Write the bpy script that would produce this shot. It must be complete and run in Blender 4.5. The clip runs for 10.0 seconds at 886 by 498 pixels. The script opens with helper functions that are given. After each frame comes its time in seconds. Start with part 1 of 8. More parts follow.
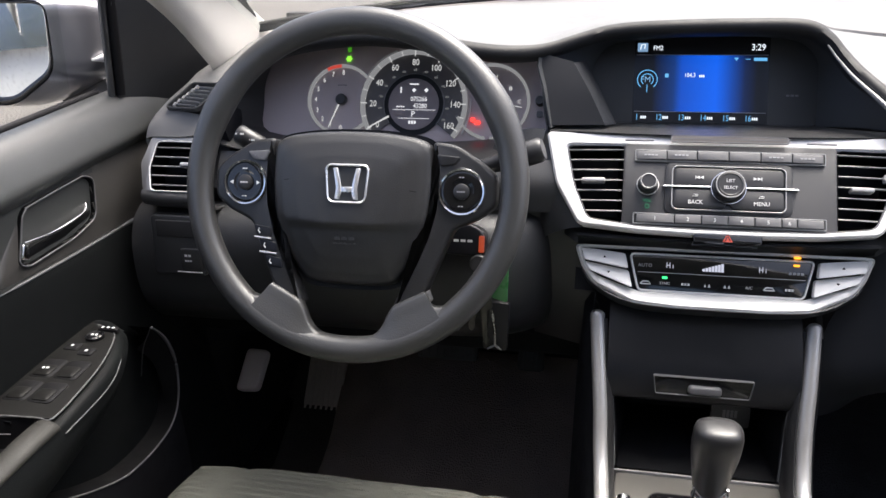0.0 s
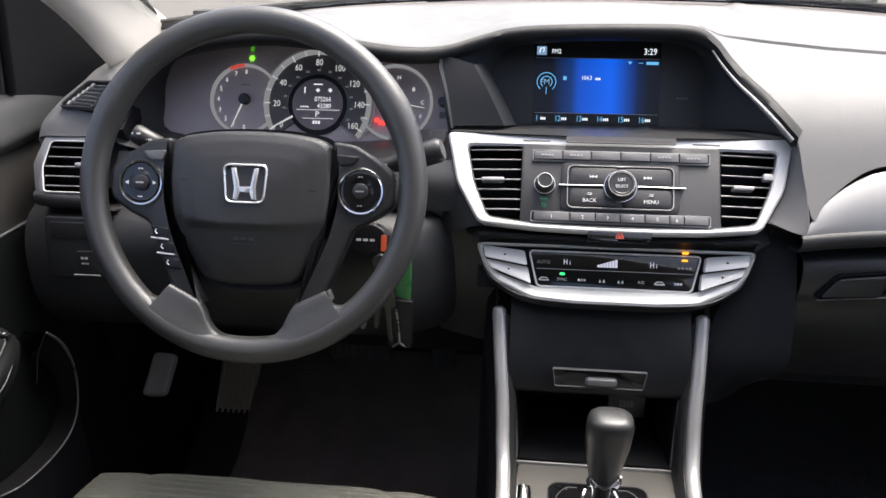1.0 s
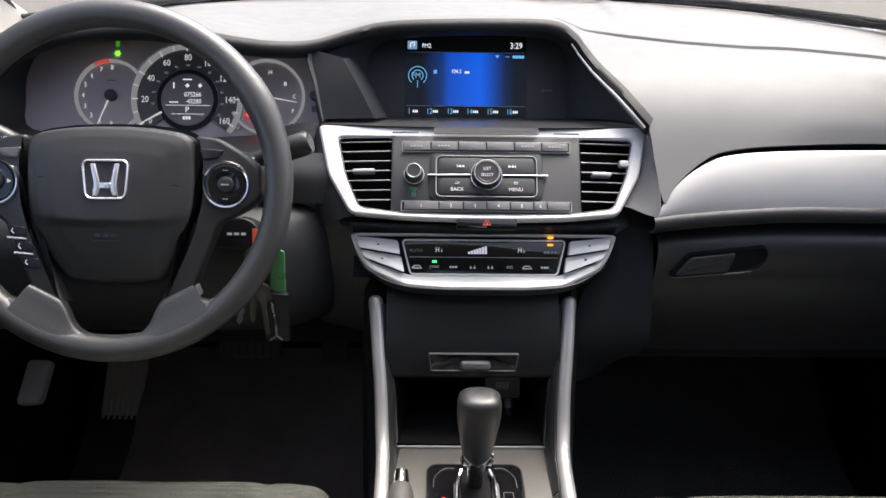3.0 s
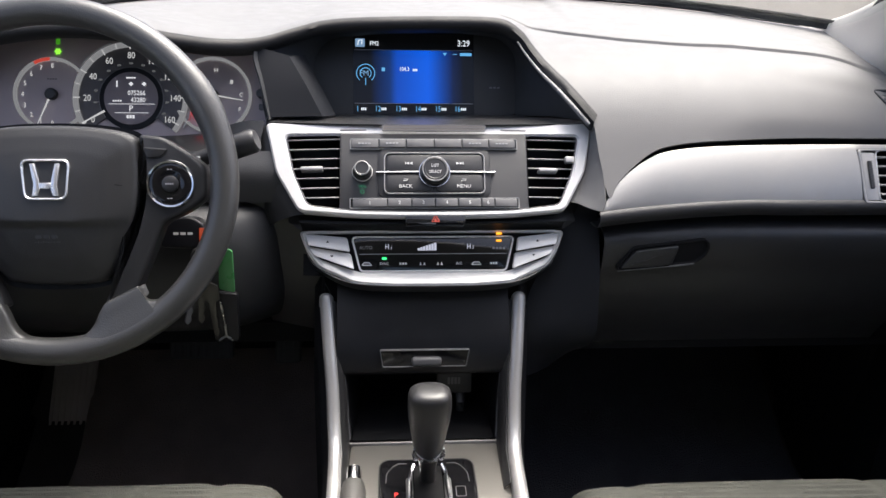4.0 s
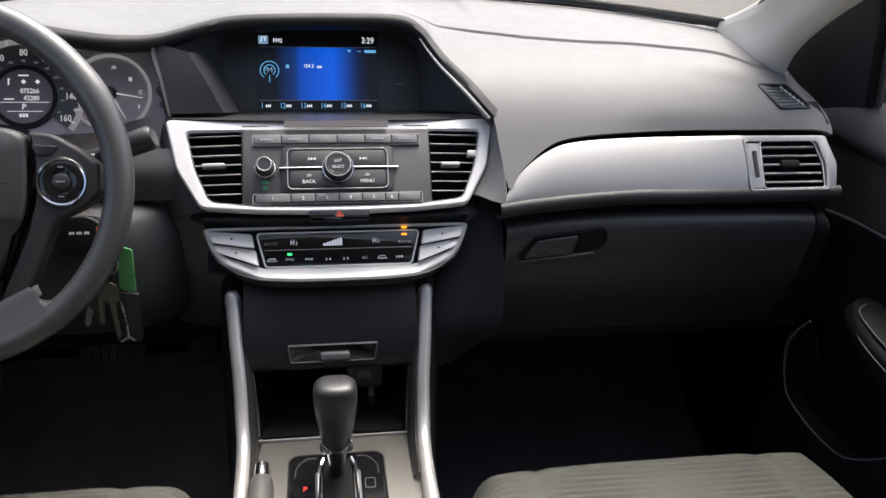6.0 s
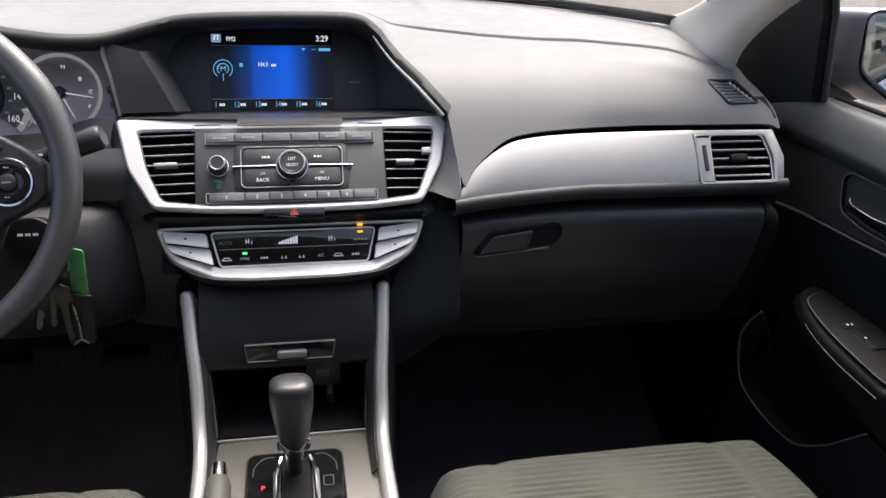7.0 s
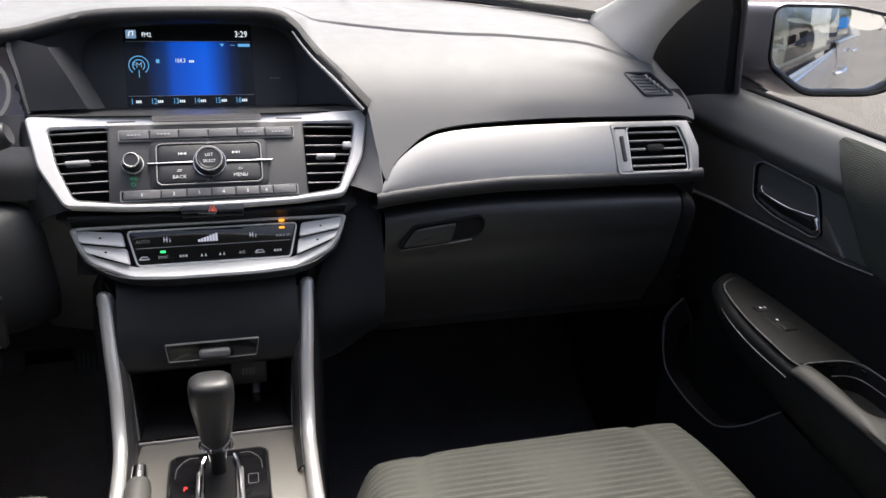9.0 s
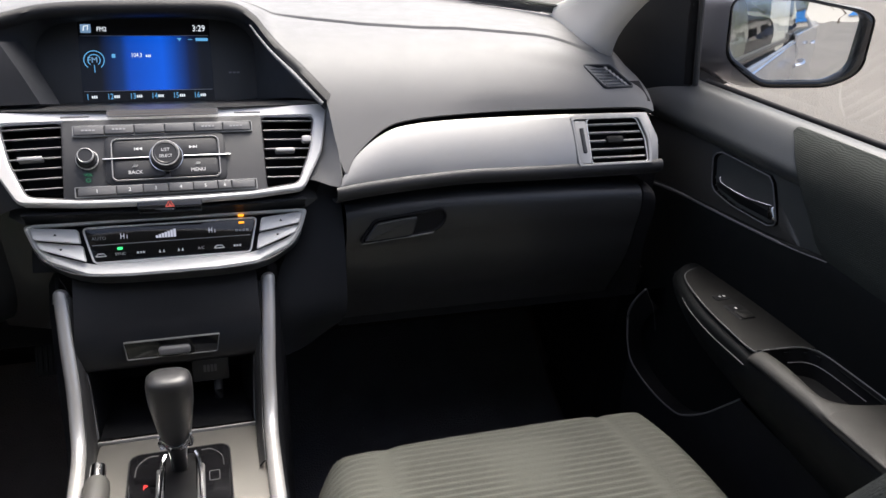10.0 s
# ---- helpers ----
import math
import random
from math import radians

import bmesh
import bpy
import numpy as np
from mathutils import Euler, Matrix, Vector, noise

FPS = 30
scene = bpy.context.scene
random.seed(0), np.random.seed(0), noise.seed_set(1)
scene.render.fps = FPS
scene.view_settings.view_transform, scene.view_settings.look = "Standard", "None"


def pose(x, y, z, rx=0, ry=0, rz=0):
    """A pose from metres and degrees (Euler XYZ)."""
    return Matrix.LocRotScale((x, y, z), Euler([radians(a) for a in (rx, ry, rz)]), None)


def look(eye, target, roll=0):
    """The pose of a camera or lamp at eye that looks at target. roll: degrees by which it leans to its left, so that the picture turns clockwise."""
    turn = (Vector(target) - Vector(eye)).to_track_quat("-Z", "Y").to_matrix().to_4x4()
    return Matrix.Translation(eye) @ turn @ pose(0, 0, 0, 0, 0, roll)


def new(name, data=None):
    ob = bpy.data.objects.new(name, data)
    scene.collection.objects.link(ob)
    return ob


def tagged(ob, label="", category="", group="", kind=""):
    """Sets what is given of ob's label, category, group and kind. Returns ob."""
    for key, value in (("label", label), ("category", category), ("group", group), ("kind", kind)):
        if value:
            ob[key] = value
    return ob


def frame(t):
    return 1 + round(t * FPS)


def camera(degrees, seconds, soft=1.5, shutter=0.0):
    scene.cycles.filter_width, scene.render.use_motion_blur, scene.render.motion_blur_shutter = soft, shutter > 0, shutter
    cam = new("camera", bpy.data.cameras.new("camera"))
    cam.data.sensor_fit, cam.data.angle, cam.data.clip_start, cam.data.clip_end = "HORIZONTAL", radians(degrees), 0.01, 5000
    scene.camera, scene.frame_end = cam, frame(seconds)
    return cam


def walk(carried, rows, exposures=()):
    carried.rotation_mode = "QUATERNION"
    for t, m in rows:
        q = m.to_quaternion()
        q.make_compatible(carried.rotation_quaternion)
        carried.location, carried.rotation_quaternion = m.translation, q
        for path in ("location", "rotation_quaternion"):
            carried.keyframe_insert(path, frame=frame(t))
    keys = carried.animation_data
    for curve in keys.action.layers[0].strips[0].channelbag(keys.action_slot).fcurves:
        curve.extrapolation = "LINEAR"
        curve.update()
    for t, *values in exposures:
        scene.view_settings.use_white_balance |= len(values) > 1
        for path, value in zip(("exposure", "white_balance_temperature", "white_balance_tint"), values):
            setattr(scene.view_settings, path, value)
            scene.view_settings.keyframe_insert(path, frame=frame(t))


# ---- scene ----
cam = camera(59.35, 10.0)
# seconds, place in metres, turn in degrees
ROWS = [
    (0.0, -0.1358, -0.0253, 1.0870, 65.258, 1.970, 11.219),
    (0.5, -0.1214, -0.0280, 1.0876, 65.273, 0.816, 8.109),
    (1.0, -0.1048, -0.0316, 1.0893, 65.192, 0.308, 6.144),
    (1.5, -0.0892, -0.0356, 1.0892, 65.157, -0.008, 4.283),
    (2.0, -0.0763, -0.0402, 1.0872, 65.059, -0.465, 2.611),
    (2.5, -0.0641, -0.0463, 1.0859, 65.245, -0.540, 1.195),
    (4.0, -0.0454, -0.0569, 1.0870, 65.125, -1.263, -3.579),
    (4.5, -0.0367, -0.0611, 1.0862, 65.229, -1.291, -4.540),
    (5.0, -0.0276, -0.0660, 1.0858, 65.351, -1.546, -5.790),
    (5.5, -0.0197, -0.0710, 1.0829, 65.432, -1.912, -7.240),
    (7.0, 0.0053, -0.0853, 1.0813, 65.553, -2.211, -10.879),
    (7.5, 0.0114, -0.0878, 1.0793, 65.550, -2.469, -12.165),
    (8.0, 0.0192, -0.0914, 1.0777, 65.622, -2.539, -13.175),
    (8.5, 0.0259, -0.0950, 1.0740, 65.867, -2.646, -14.087),
    (9.0, 0.0358, -0.0998, 1.0748, 65.819, -2.568, -14.846),
    (9.5, 0.0451, -0.1031, 1.0731, 65.720, -2.698, -15.822),
    (10.0, 0.0539, -0.1074, 1.0707, 65.709, -2.618, -16.720),
]
STOPS = 2.2
walk(cam, [(t, pose(*p)) for t, *p in ROWS], [(t, STOPS + d) for t, d in ((0.0, 0.20), (1.0, 0.14), (2.0, 0.02), (4.5, 0.0), (5.5, -0.12), (7.0, -0.08), (10.0, -0.05))])

# ---- light ----
SUN_UP, SUN_WAY = 65, 36          # degrees: height above the horizon, compass turn
world = bpy.data.worlds.new("sky")
scene.world = world
world.use_nodes = True
wn = world.node_tree.nodes
sky = wn.new("ShaderNodeTexSky")
sky.sky_type, sky.sun_disc = "NISHITA", False
sky.sun_elevation, sky.sun_rotation = radians(SUN_UP), radians(SUN_WAY)
sky.air_density, sky.dust_density = 0.4, 6.0
world.node_tree.links.new(sky.outputs[0], wn["Background"].inputs[0])
wn["Background"].inputs[1].default_value = 0.135
sun = new("sun", bpy.data.lights.new("sun", "SUN"))
sun.data.energy, sun.data.angle, sun.data.color = 0.85, radians(45), (1, 0.98, 0.95)
sun.matrix_world = look((0, 0, 20), Vector((0, 0, 20)) - Vector((math.sin(radians(SUN_WAY)) * math.cos(radians(SUN_UP)), math.cos(radians(SUN_WAY)) * math.cos(radians(SUN_UP)), math.sin(radians(SUN_UP)))))


# ---- materials ----
def material(name, color, rough=0.5, metal=0.0, grain=0.0, grain_size=900.0, mottle=0.12, mottle_size=9.0, rough_var=0.1, coat=0.0, spec=0.5, relief=0.0006, aniso=None):
    """A surface with fine grain (relief) and a broad, faint mottle in colour and gloss."""
    m = bpy.data.materials.new(name)
    m.use_nodes = True
    n, l = m.node_tree.nodes, m.node_tree.links
    b = n["Principled BSDF"]
    b.inputs["Metallic"].default_value = metal
    b.inputs["Specular IOR Level"].default_value = spec
    b.inputs["Coat Weight"].default_value = coat
    b.inputs["Coat Roughness"].default_value = 0.08
    co = n.new("ShaderNodeTexCoord")
    big = n.new("ShaderNodeTexNoise")
    big.inputs["Scale"].default_value, big.inputs["Detail"].default_value = mottle_size, 6
    l.new(co.outputs["Object"], big.inputs["Vector"])
    mix = n.new("ShaderNodeMix")
    mix.data_type = "RGBA"
    mix.inputs["A"].default_value = (*[c * (1 - mottle) for c in color], 1)
    mix.inputs["B"].default_value = (*[min(1, c * (1 + mottle)) for c in color], 1)
    l.new(big.outputs["Fac"], mix.inputs["Factor"])
    l.new(mix.outputs["Result"], b.inputs["Base Color"])
    rr = n.new("ShaderNodeMapRange")
    rr.inputs["From Min"].default_value, rr.inputs["From Max"].default_value = 0.3, 0.7
    rr.inputs["To Min"].default_value, rr.inputs["To Max"].default_value = max(0.02, rough - rough_var / 2), min(1, rough + rough_var / 2)
    mid = n.new("ShaderNodeTexNoise")
    mid.inputs["Scale"].default_value, mid.inputs["Detail"].default_value = mottle_size * 5, 5
    l.new(co.outputs["Object"], mid.inputs["Vector"])
    l.new(mid.outputs["Fac"], rr.inputs["Value"])
    l.new(rr.outputs["Result"], b.inputs["Roughness"])
    if grain:
        fine = n.new("ShaderNodeTexVoronoi" if grain_size < 2000 else "ShaderNodeTexNoise")
        fine.inputs["Scale"].default_value = grain_size
        src = co.outputs["Object"]
        if aniso:
            mp = n.new("ShaderNodeMapping")
            mp.inputs["Scale"].default_value = aniso
            l.new(src, mp.inputs["Vector"])
            src = mp.outputs["Vector"]
        l.new(src, fine.inputs["Vector"])
        bump = n.new("ShaderNodeBump")
        bump.inputs["Strength"].default_value, bump.inputs["Distance"].default_value = grain, relief
        l.new(fine.outputs["Distance" if grain_size < 2000 else "Fac"], bump.inputs["Height"])
        l.new(bump.outputs["Normal"], b.inputs["Normal"])
    return m


def glow(name, color, strength):
    m = bpy.data.materials.new(name)
    m.use_nodes = True
    b = m.node_tree.nodes["Principled BSDF"]
    b.inputs["Base Color"].default_value = (0.01, 0.01, 0.01, 1)
    b.inputs["Emission Color"].default_value = (*color, 1)
    b.inputs["Emission Strength"].default_value = strength * 2 ** -STOPS
    return m


def glass(name, tint=(1, 1, 1), clear=0.93, rough=0.0, sheen=0.05):
    """Thin pane: mostly clear, with a glossy reflection that grows at a slant."""
    m = bpy.data.materials.new(name)
    m.use_nodes = True
    n, l = m.node_tree.nodes, m.node_tree.links
    n.remove(n["Principled BSDF"])
    t, g, f, x = n.new("ShaderNodeBsdfTransparent"), n.new("ShaderNodeBsdfGlossy"), n.new("ShaderNodeLayerWeight"), n.new("ShaderNodeMixShader")
    p, q = n.new("ShaderNodeMath"), n.new("ShaderNodeMath")
    p.operation, p.inputs[1].default_value = "POWER", 5.0
    q.operation, q.inputs[1].default_value, q.inputs[2].default_value = "MULTIPLY_ADD", 0.95 - sheen, sheen
    f.inputs[0].default_value = 0.5
    t.inputs[0].default_value = (*[c * clear for c in tint], 1)
    g.inputs["Roughness"].default_value = rough
    l.new(f.outputs["Facing"], p.inputs[0])
    l.new(p.outputs[0], q.inputs[0])
    l.new(q.outputs[0], x.inputs[0])
    l.new(t.outputs[0], x.inputs[1])
    l.new(g.outputs[0], x.inputs[2])
    l.new(x.outputs[0], n["Material Output"].inputs[0])
    return m


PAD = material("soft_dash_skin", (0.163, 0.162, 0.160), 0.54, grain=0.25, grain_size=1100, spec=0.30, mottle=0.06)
# Paler grey that stands for shine on edges; also dial ring, guide plates.
EDGE = material("edge_shine_grey", (0.13, 0.13, 0.13), 0.30, spec=0.6)
SOFTSILVER = material("soft_silver_plastic", (0.44, 0.435, 0.43), 0.36, metal=0.3, mottle=0.03)
BEZELGREY = material("pale_satin_bead", (0.25, 0.247, 0.243), 0.36, mottle=0.03)
SLAT = material("vent_slat_plastic", (0.19, 0.19, 0.192), 0.32)
# Black plastics split by light: paler high in the cabin, near black low down.
BLACK = material("black_grained_plastic", (0.031, 0.032, 0.034), 0.40, grain=0.3, grain_size=1000, spec=0.6)
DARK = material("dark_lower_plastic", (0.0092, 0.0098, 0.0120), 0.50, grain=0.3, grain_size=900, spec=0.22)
KNEE = material("knee_panel_plastic", (0.028, 0.0285, 0.030), 0.45, grain=0.3, grain_size=1000)
SATIN = material("satin_black_plastic", (0.028, 0.028, 0.029), 0.34, grain=0.1, grain_size=1500)
GLOSS = material("gloss_black_plastic", (0.008, 0.008, 0.009), 0.09, coat=0.5, rough_var=0.04)
RUBBER = material("steering_skin", (0.047, 0.047, 0.046), 0.36, grain=0.35, grain_size=800, relief=0.0004, spec=0.9, mottle=0.05, rough_var=0.03)
HUB = material("airbag_skin", (0.034, 0.034, 0.034), 0.36, grain=0.25, grain_size=1100, spec=0.6)
SILVER = material("silver_painted_trim", (0.72, 0.715, 0.705), 0.36, metal=0.1, mottle=0.03, rough_var=0.06, grain=0.05, grain_size=2600)
BRUSH = material("brushed_silver_trim", (0.322, 0.320, 0.314), 0.50, metal=0.8, mottle=0.04, grain=0.08, grain_size=2400, aniso=(0.05, 1, 1))
RAILSILVER = material("satin_metal_rail", (0.52, 0.515, 0.505), 0.36, metal=0.55, mottle=0.03, rough_var=0.06)
CHROME = material("chrome", (0.85, 0.85, 0.86), 0.13, metal=1.0, mottle=0.02, rough_var=0.05)
KEY = material("grey_button_plastic", (0.13, 0.13, 0.135), 0.36)
KEYSILVER = material("silver_button_plastic", (0.80, 0.795, 0.785), 0.38, metal=0.1, mottle=0.03)
DOORTOP = material("door_roll_skin", (0.052, 0.055, 0.054), 0.37, grain=0.25, grain_size=1000)
RADIO = material("radio_face_plastic", (0.043, 0.043, 0.044), 0.42, grain=0.1, grain_size=1800)
PLATE = material("satin_metal_plate", (0.20, 0.192, 0.176), 0.42, metal=0.6, mottle=0.05, grain=0.08, grain_size=2500, aniso=(0.05, 1, 1))
CARPET = material("dark_carpet", (0.11, 0.102, 0.098), 0.95, grain=1.0, grain_size=500, relief=0.004, mottle=0.3, mottle_size=25, spec=0.1)
CLOTH = material("grey_beige_seat_cloth", (0.087, 0.089, 0.077), 0.9, grain=0.7, grain_size=700, relief=0.001, mottle=0.1, spec=0.2)
DOORCLOTH = material("charcoal_door_cloth", (0.027, 0.031, 0.028), 0.9, grain=0.5, grain_size=900, relief=0.0006, spec=0.2)


def ribbed(m, period, bend, depth, axis="Z"):
    """Adds fine wavy ribs across a cloth."""
    n, l = m.node_tree.nodes, m.node_tree.links
    w, co, bump = n.new("ShaderNodeTexWave"), n.new("ShaderNodeTexCoord"), n.new("ShaderNodeBump")
    w.bands_direction = axis
    w.inputs["Scale"].default_value = 0.314 / period
    w.inputs["Distortion"].default_value, w.inputs["Detail"].default_value, w.inputs["Detail Scale"].default_value = bend, 1.5, 0.35
    l.new(co.outputs["Object"], w.inputs["Vector"])
    l.new(w.outputs["Fac"], bump.inputs["Height"])
    bump.inputs["Strength"].default_value, bump.inputs["Distance"].default_value = 0.9, depth
    b = n["Principled BSDF"]
    l.new(b.inputs["Normal"].links[0].from_socket, bump.inputs["Normal"])
    l.new(bump.outputs["Normal"], b.inputs["Normal"])


ribbed(DOORCLOTH, 0.0022, 9.0, 0.00022)
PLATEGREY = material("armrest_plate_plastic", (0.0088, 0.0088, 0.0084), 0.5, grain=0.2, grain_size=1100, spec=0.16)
ARMSKIN = material("grey_armrest_skin", (0.0165, 0.0160, 0.0135), 0.62, grain=0.3, grain_size=900)
PILLAR = material("light_grey_pillar_trim", (0.54, 0.52, 0.48), 0.7, grain=0.3, grain_size=700, mottle=0.05)
LINER = material("grey_headliner", (0.66, 0.64, 0.60), 0.95, grain=0.4, grain_size=600)
PAINT = material("dark_grey_metallic_paint", (0.20, 0.20, 0.215), 0.34, metal=0.5, coat=1.0, mottle=0.05)
SEAL = material("black_rubber_seal", (0.010, 0.010, 0.011), 0.6, spec=0.14)
# Lid and lining blacks carry the shade of the lower cabin in their base.
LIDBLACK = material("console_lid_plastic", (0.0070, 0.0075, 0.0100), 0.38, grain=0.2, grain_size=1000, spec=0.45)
GLOVE = material("glove_lid_plastic", (0.025, 0.0255, 0.0275), 0.40, grain=0.2, grain_size=1000, spec=0.7)
SAIL = material("sail_panel_plastic", (0.026, 0.028, 0.031), 0.5, grain=0.3, grain_size=900, spec=0.35)
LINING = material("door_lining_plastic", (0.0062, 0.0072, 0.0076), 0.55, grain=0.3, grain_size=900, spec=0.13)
HOUSING = material("screen_housing_plastic", (0.044, 0.046, 0.048), 0.50, spec=0.35)
FACET = material("facet_plastic", (0.021, 0.0225, 0.026), 0.60, spec=0.12)
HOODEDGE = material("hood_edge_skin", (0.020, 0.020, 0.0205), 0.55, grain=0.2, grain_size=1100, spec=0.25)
WHITE = material("white_print", (0.75, 0.75, 0.74), 0.5)
GREYPRINT = material("grey_print", (0.35, 0.35, 0.36), 0.5)
GREEN_TAG = material("green_plastic_tag", (0.06, 0.26, 0.08), 0.30)
OLDKEY = material("dull_key_metal", (0.09, 0.088, 0.086), 0.35, metal=1.0)
STEEL = material("nickel_key_steel", (0.55, 0.54, 0.52), 0.28, metal=1.0)
# Pale pink base stands for the haze reflected in the cluster lens.
DIAL = material("dial_face", (0.50, 0.43, 0.44), 0.5)
DIALRING = material("dial_ring", (0.60, 0.59, 0.59), 0.6)
PANE = glass("clear_pane", (0.97, 1, 0.98), 0.92)
TINTED = glass("tinted_pane", (0.92, 1, 0.96), 0.78)
STRIP = material("dark_bronze_strip", (0.052, 0.050, 0.047), 0.40, mottle=0.06)
DOORGLASS = glass("rear_door_glass", (0.90, 1, 0.97), 0.72, 0.0, 0.25)
MIRROR = material("mirror_glass", (0.86, 0.89, 0.92), 0.02, metal=1.0, mottle=0.0, rough_var=0.0)
BUTTON = material("radio_button_plastic", (0.105, 0.105, 0.107), 0.36)
THINFRAME = material("thin_frame_plastic", (0.27, 0.27, 0.27), 0.36)
GREEN_DIM = glow("dim_green_print", (0.05, 0.55, 0.25), 0.45)
LCD_TEXT = glow("display_white", (0.85, 0.92, 1.0), 1.1)
INFO_TEXT = glow("info_window_print", (0.85, 0.86, 0.90), 0.85)
LCD_CYAN = glow("display_light_blue", (0.15, 0.5, 0.9), 0.9)
LED_GREEN = glow("green_lamp", (0.05, 0.9, 0.25), 1.6)
LED_LIME = glow("lime_lamp", (0.25, 0.95, 0.05), 1.5)
LED_RED = glow("red_lamp", (1.0, 0.05, 0.04), 1.8)
LED_AMBER = glow("amber_lamp", (1.0, 0.35, 0.02), 2.0)
LED_SOFT = glow("pale_lamp", (0.75, 0.78, 0.95), 0.7)
# Rings glow faintly, backlighting assumed, so the hood's shade leaves them even.
LITRING = glow("lit_dial_ring", (0.62, 0.62, 0.64), 0.34)
DIALTEXT = glow("dial_print", (0.72, 0.72, 0.72), 0.72)


# ---- building ----
def link(name, bm, mat, parent=None, smooth=True, sharp=35):
    me = bpy.data.meshes.new(name)
    bmesh.ops.recalc_face_normals(bm, faces=bm.faces)
    bm.to_mesh(me)
    bm.free()
    me.materials.append(mat)
    if smooth:
        me.polygons.foreach_set("use_smooth", [True] * len(me.polygons))
        me.set_sharp_from_angle(angle=radians(sharp))
    ob = new(name, me)
    ob.parent = parent
    return ob


def part(name, bm, mat, parent, label="", sharp=35):
    ob = link(name, bm, mat, parent, sharp=sharp)
    return tagged(ob, label) if label else ob


def thing(name, m, label, category, group="", kind=""):
    ob = new(name)
    ob.empty_display_size = 0.02
    ob.matrix_world = m
    return tagged(ob, label, category, group, kind)


def slab(x, y, z, lean):
    """A frame on a leaning face: x right, y up along the face, z out of it to the rear."""
    return pose(x, y, z, 90 - lean)


def rrect(w, h, r, cx=0, cy=0, n=5):
    """Outline of a rectangle with round corners."""
    r = min(r, w / 2, h / 2)
    pts = []
    for k, (sx, sy) in enumerate(((1, 1), (-1, 1), (-1, -1), (1, -1))):
        for i in range(n + 1):
            a = radians(90 * k + 90 * i / n)
            pts.append((cx + sx * (w / 2 - r) + r * math.cos(a), cy + sy * (h / 2 - r) + r * math.sin(a)))
    return pts


def disc(r, cx=0, cy=0, n=32, a0=0):
    return [(cx + r * math.cos(a0 + 2 * math.pi * i / n), cy + r * math.sin(a0 + 2 * math.pi * i / n)) for i in range(n)]


def spline(pts, n=8, closed=False):
    """Catmull-Rom curve through points of any dimension, n steps a span."""
    P = [np.array(p, float) for p in pts]
    k = len(P)
    out = []
    spans = k if closed else k - 1
    for i in range(spans):
        if closed:
            a, b, c, d = P[(i - 1) % k], P[i], P[(i + 1) % k], P[(i + 2) % k]
        else:
            b, c = P[i], P[i + 1]
            a = P[i - 1] if i else 2 * b - c
            d = P[i + 2] if i + 2 < k else 2 * c - b
        for j in range(n):
            t = j / n
            out.append(0.5 * (2 * b + (c - a) * t + (2 * a - 5 * b + 4 * c - d) * t * t + (3 * b - a - 3 * c + d) * t ** 3))
    if not closed:
        out.append(P[-1])
    return out


def rounded(pts, r, n=4):
    """A polygon with its corners rounded by about r."""
    P = [np.array(p, float) for p in pts]
    out = []
    for i, p in enumerate(P):
        a, b = P[i - 1] - p, P[(i + 1) % len(P)] - p
        la, lb = np.linalg.norm(a), np.linalg.norm(b)
        k = min(r, la * 0.48, lb * 0.48)
        s, e = p + a / la * k, p + b / lb * k
        for j in range(n + 1):
            t = j / n
            out.append(tuple((1 - t) ** 2 * s + 2 * t * (1 - t) * p + t * t * e))
    return out


def inset(pts, d):
    P = [np.array(p[:2], float) for p in pts]
    area = sum(P[i - 1][0] * P[i][1] - P[i][0] * P[i - 1][1] for i in range(len(P)))
    sg = 1 if area > 0 else -1
    out = []
    for i, p in enumerate(P):
        a, b = p - P[i - 1], P[(i + 1) % len(P)] - p
        na, nb = np.array((-a[1], a[0])), np.array((-b[1], b[0]))
        la, lb = np.linalg.norm(na), np.linalg.norm(nb)
        m = (na / la if la > 1e-9 else 0) + (nb / lb if lb > 1e-9 else 0)
        m = m / (np.linalg.norm(m) + 1e-9)
        out.append(tuple(p + sg * d * m))
    return out


def loops(bm, rings, close=True, cap0=False, cap1=False):
    """Skin through rings of 3D points with equal counts."""
    V = [[bm.verts.new(p) for p in ring] for ring in rings]
    n = len(V[0])
    for a, b in zip(V, V[1:]):
        for i in range(n if close else n - 1):
            j = (i + 1) % n
            bm.faces.new((a[i], a[j], b[j], b[i]))
    if cap0:
        bm.faces.new(V[0][::-1])
    if cap1:
        bm.faces.new(V[-1])
    return V


def prism(bm, pts, z0, z1, bev=0.0, steps=3, bend=None):
    """A block with the outline pts from z0 up to z1, its top edge rounded by bev."""
    rings = [[(x, y, z0) for x, y in pts]]
    if bev:
        for i in range(steps + 1):
            a = math.pi / 2 * i / steps
            q = inset(pts, bev * (1 - math.cos(a)))
            rings.append([(x, y, z1 - bev + bev * math.sin(a)) for x, y in q])
    else:
        rings.append([(x, y, z1) for x, y in pts])
    if bend:
        rings = [[(x, y, z + bend(x, y)) for x, y, z in r] for r in rings]
    loops(bm, rings, cap0=True, cap1=True)
    return bm


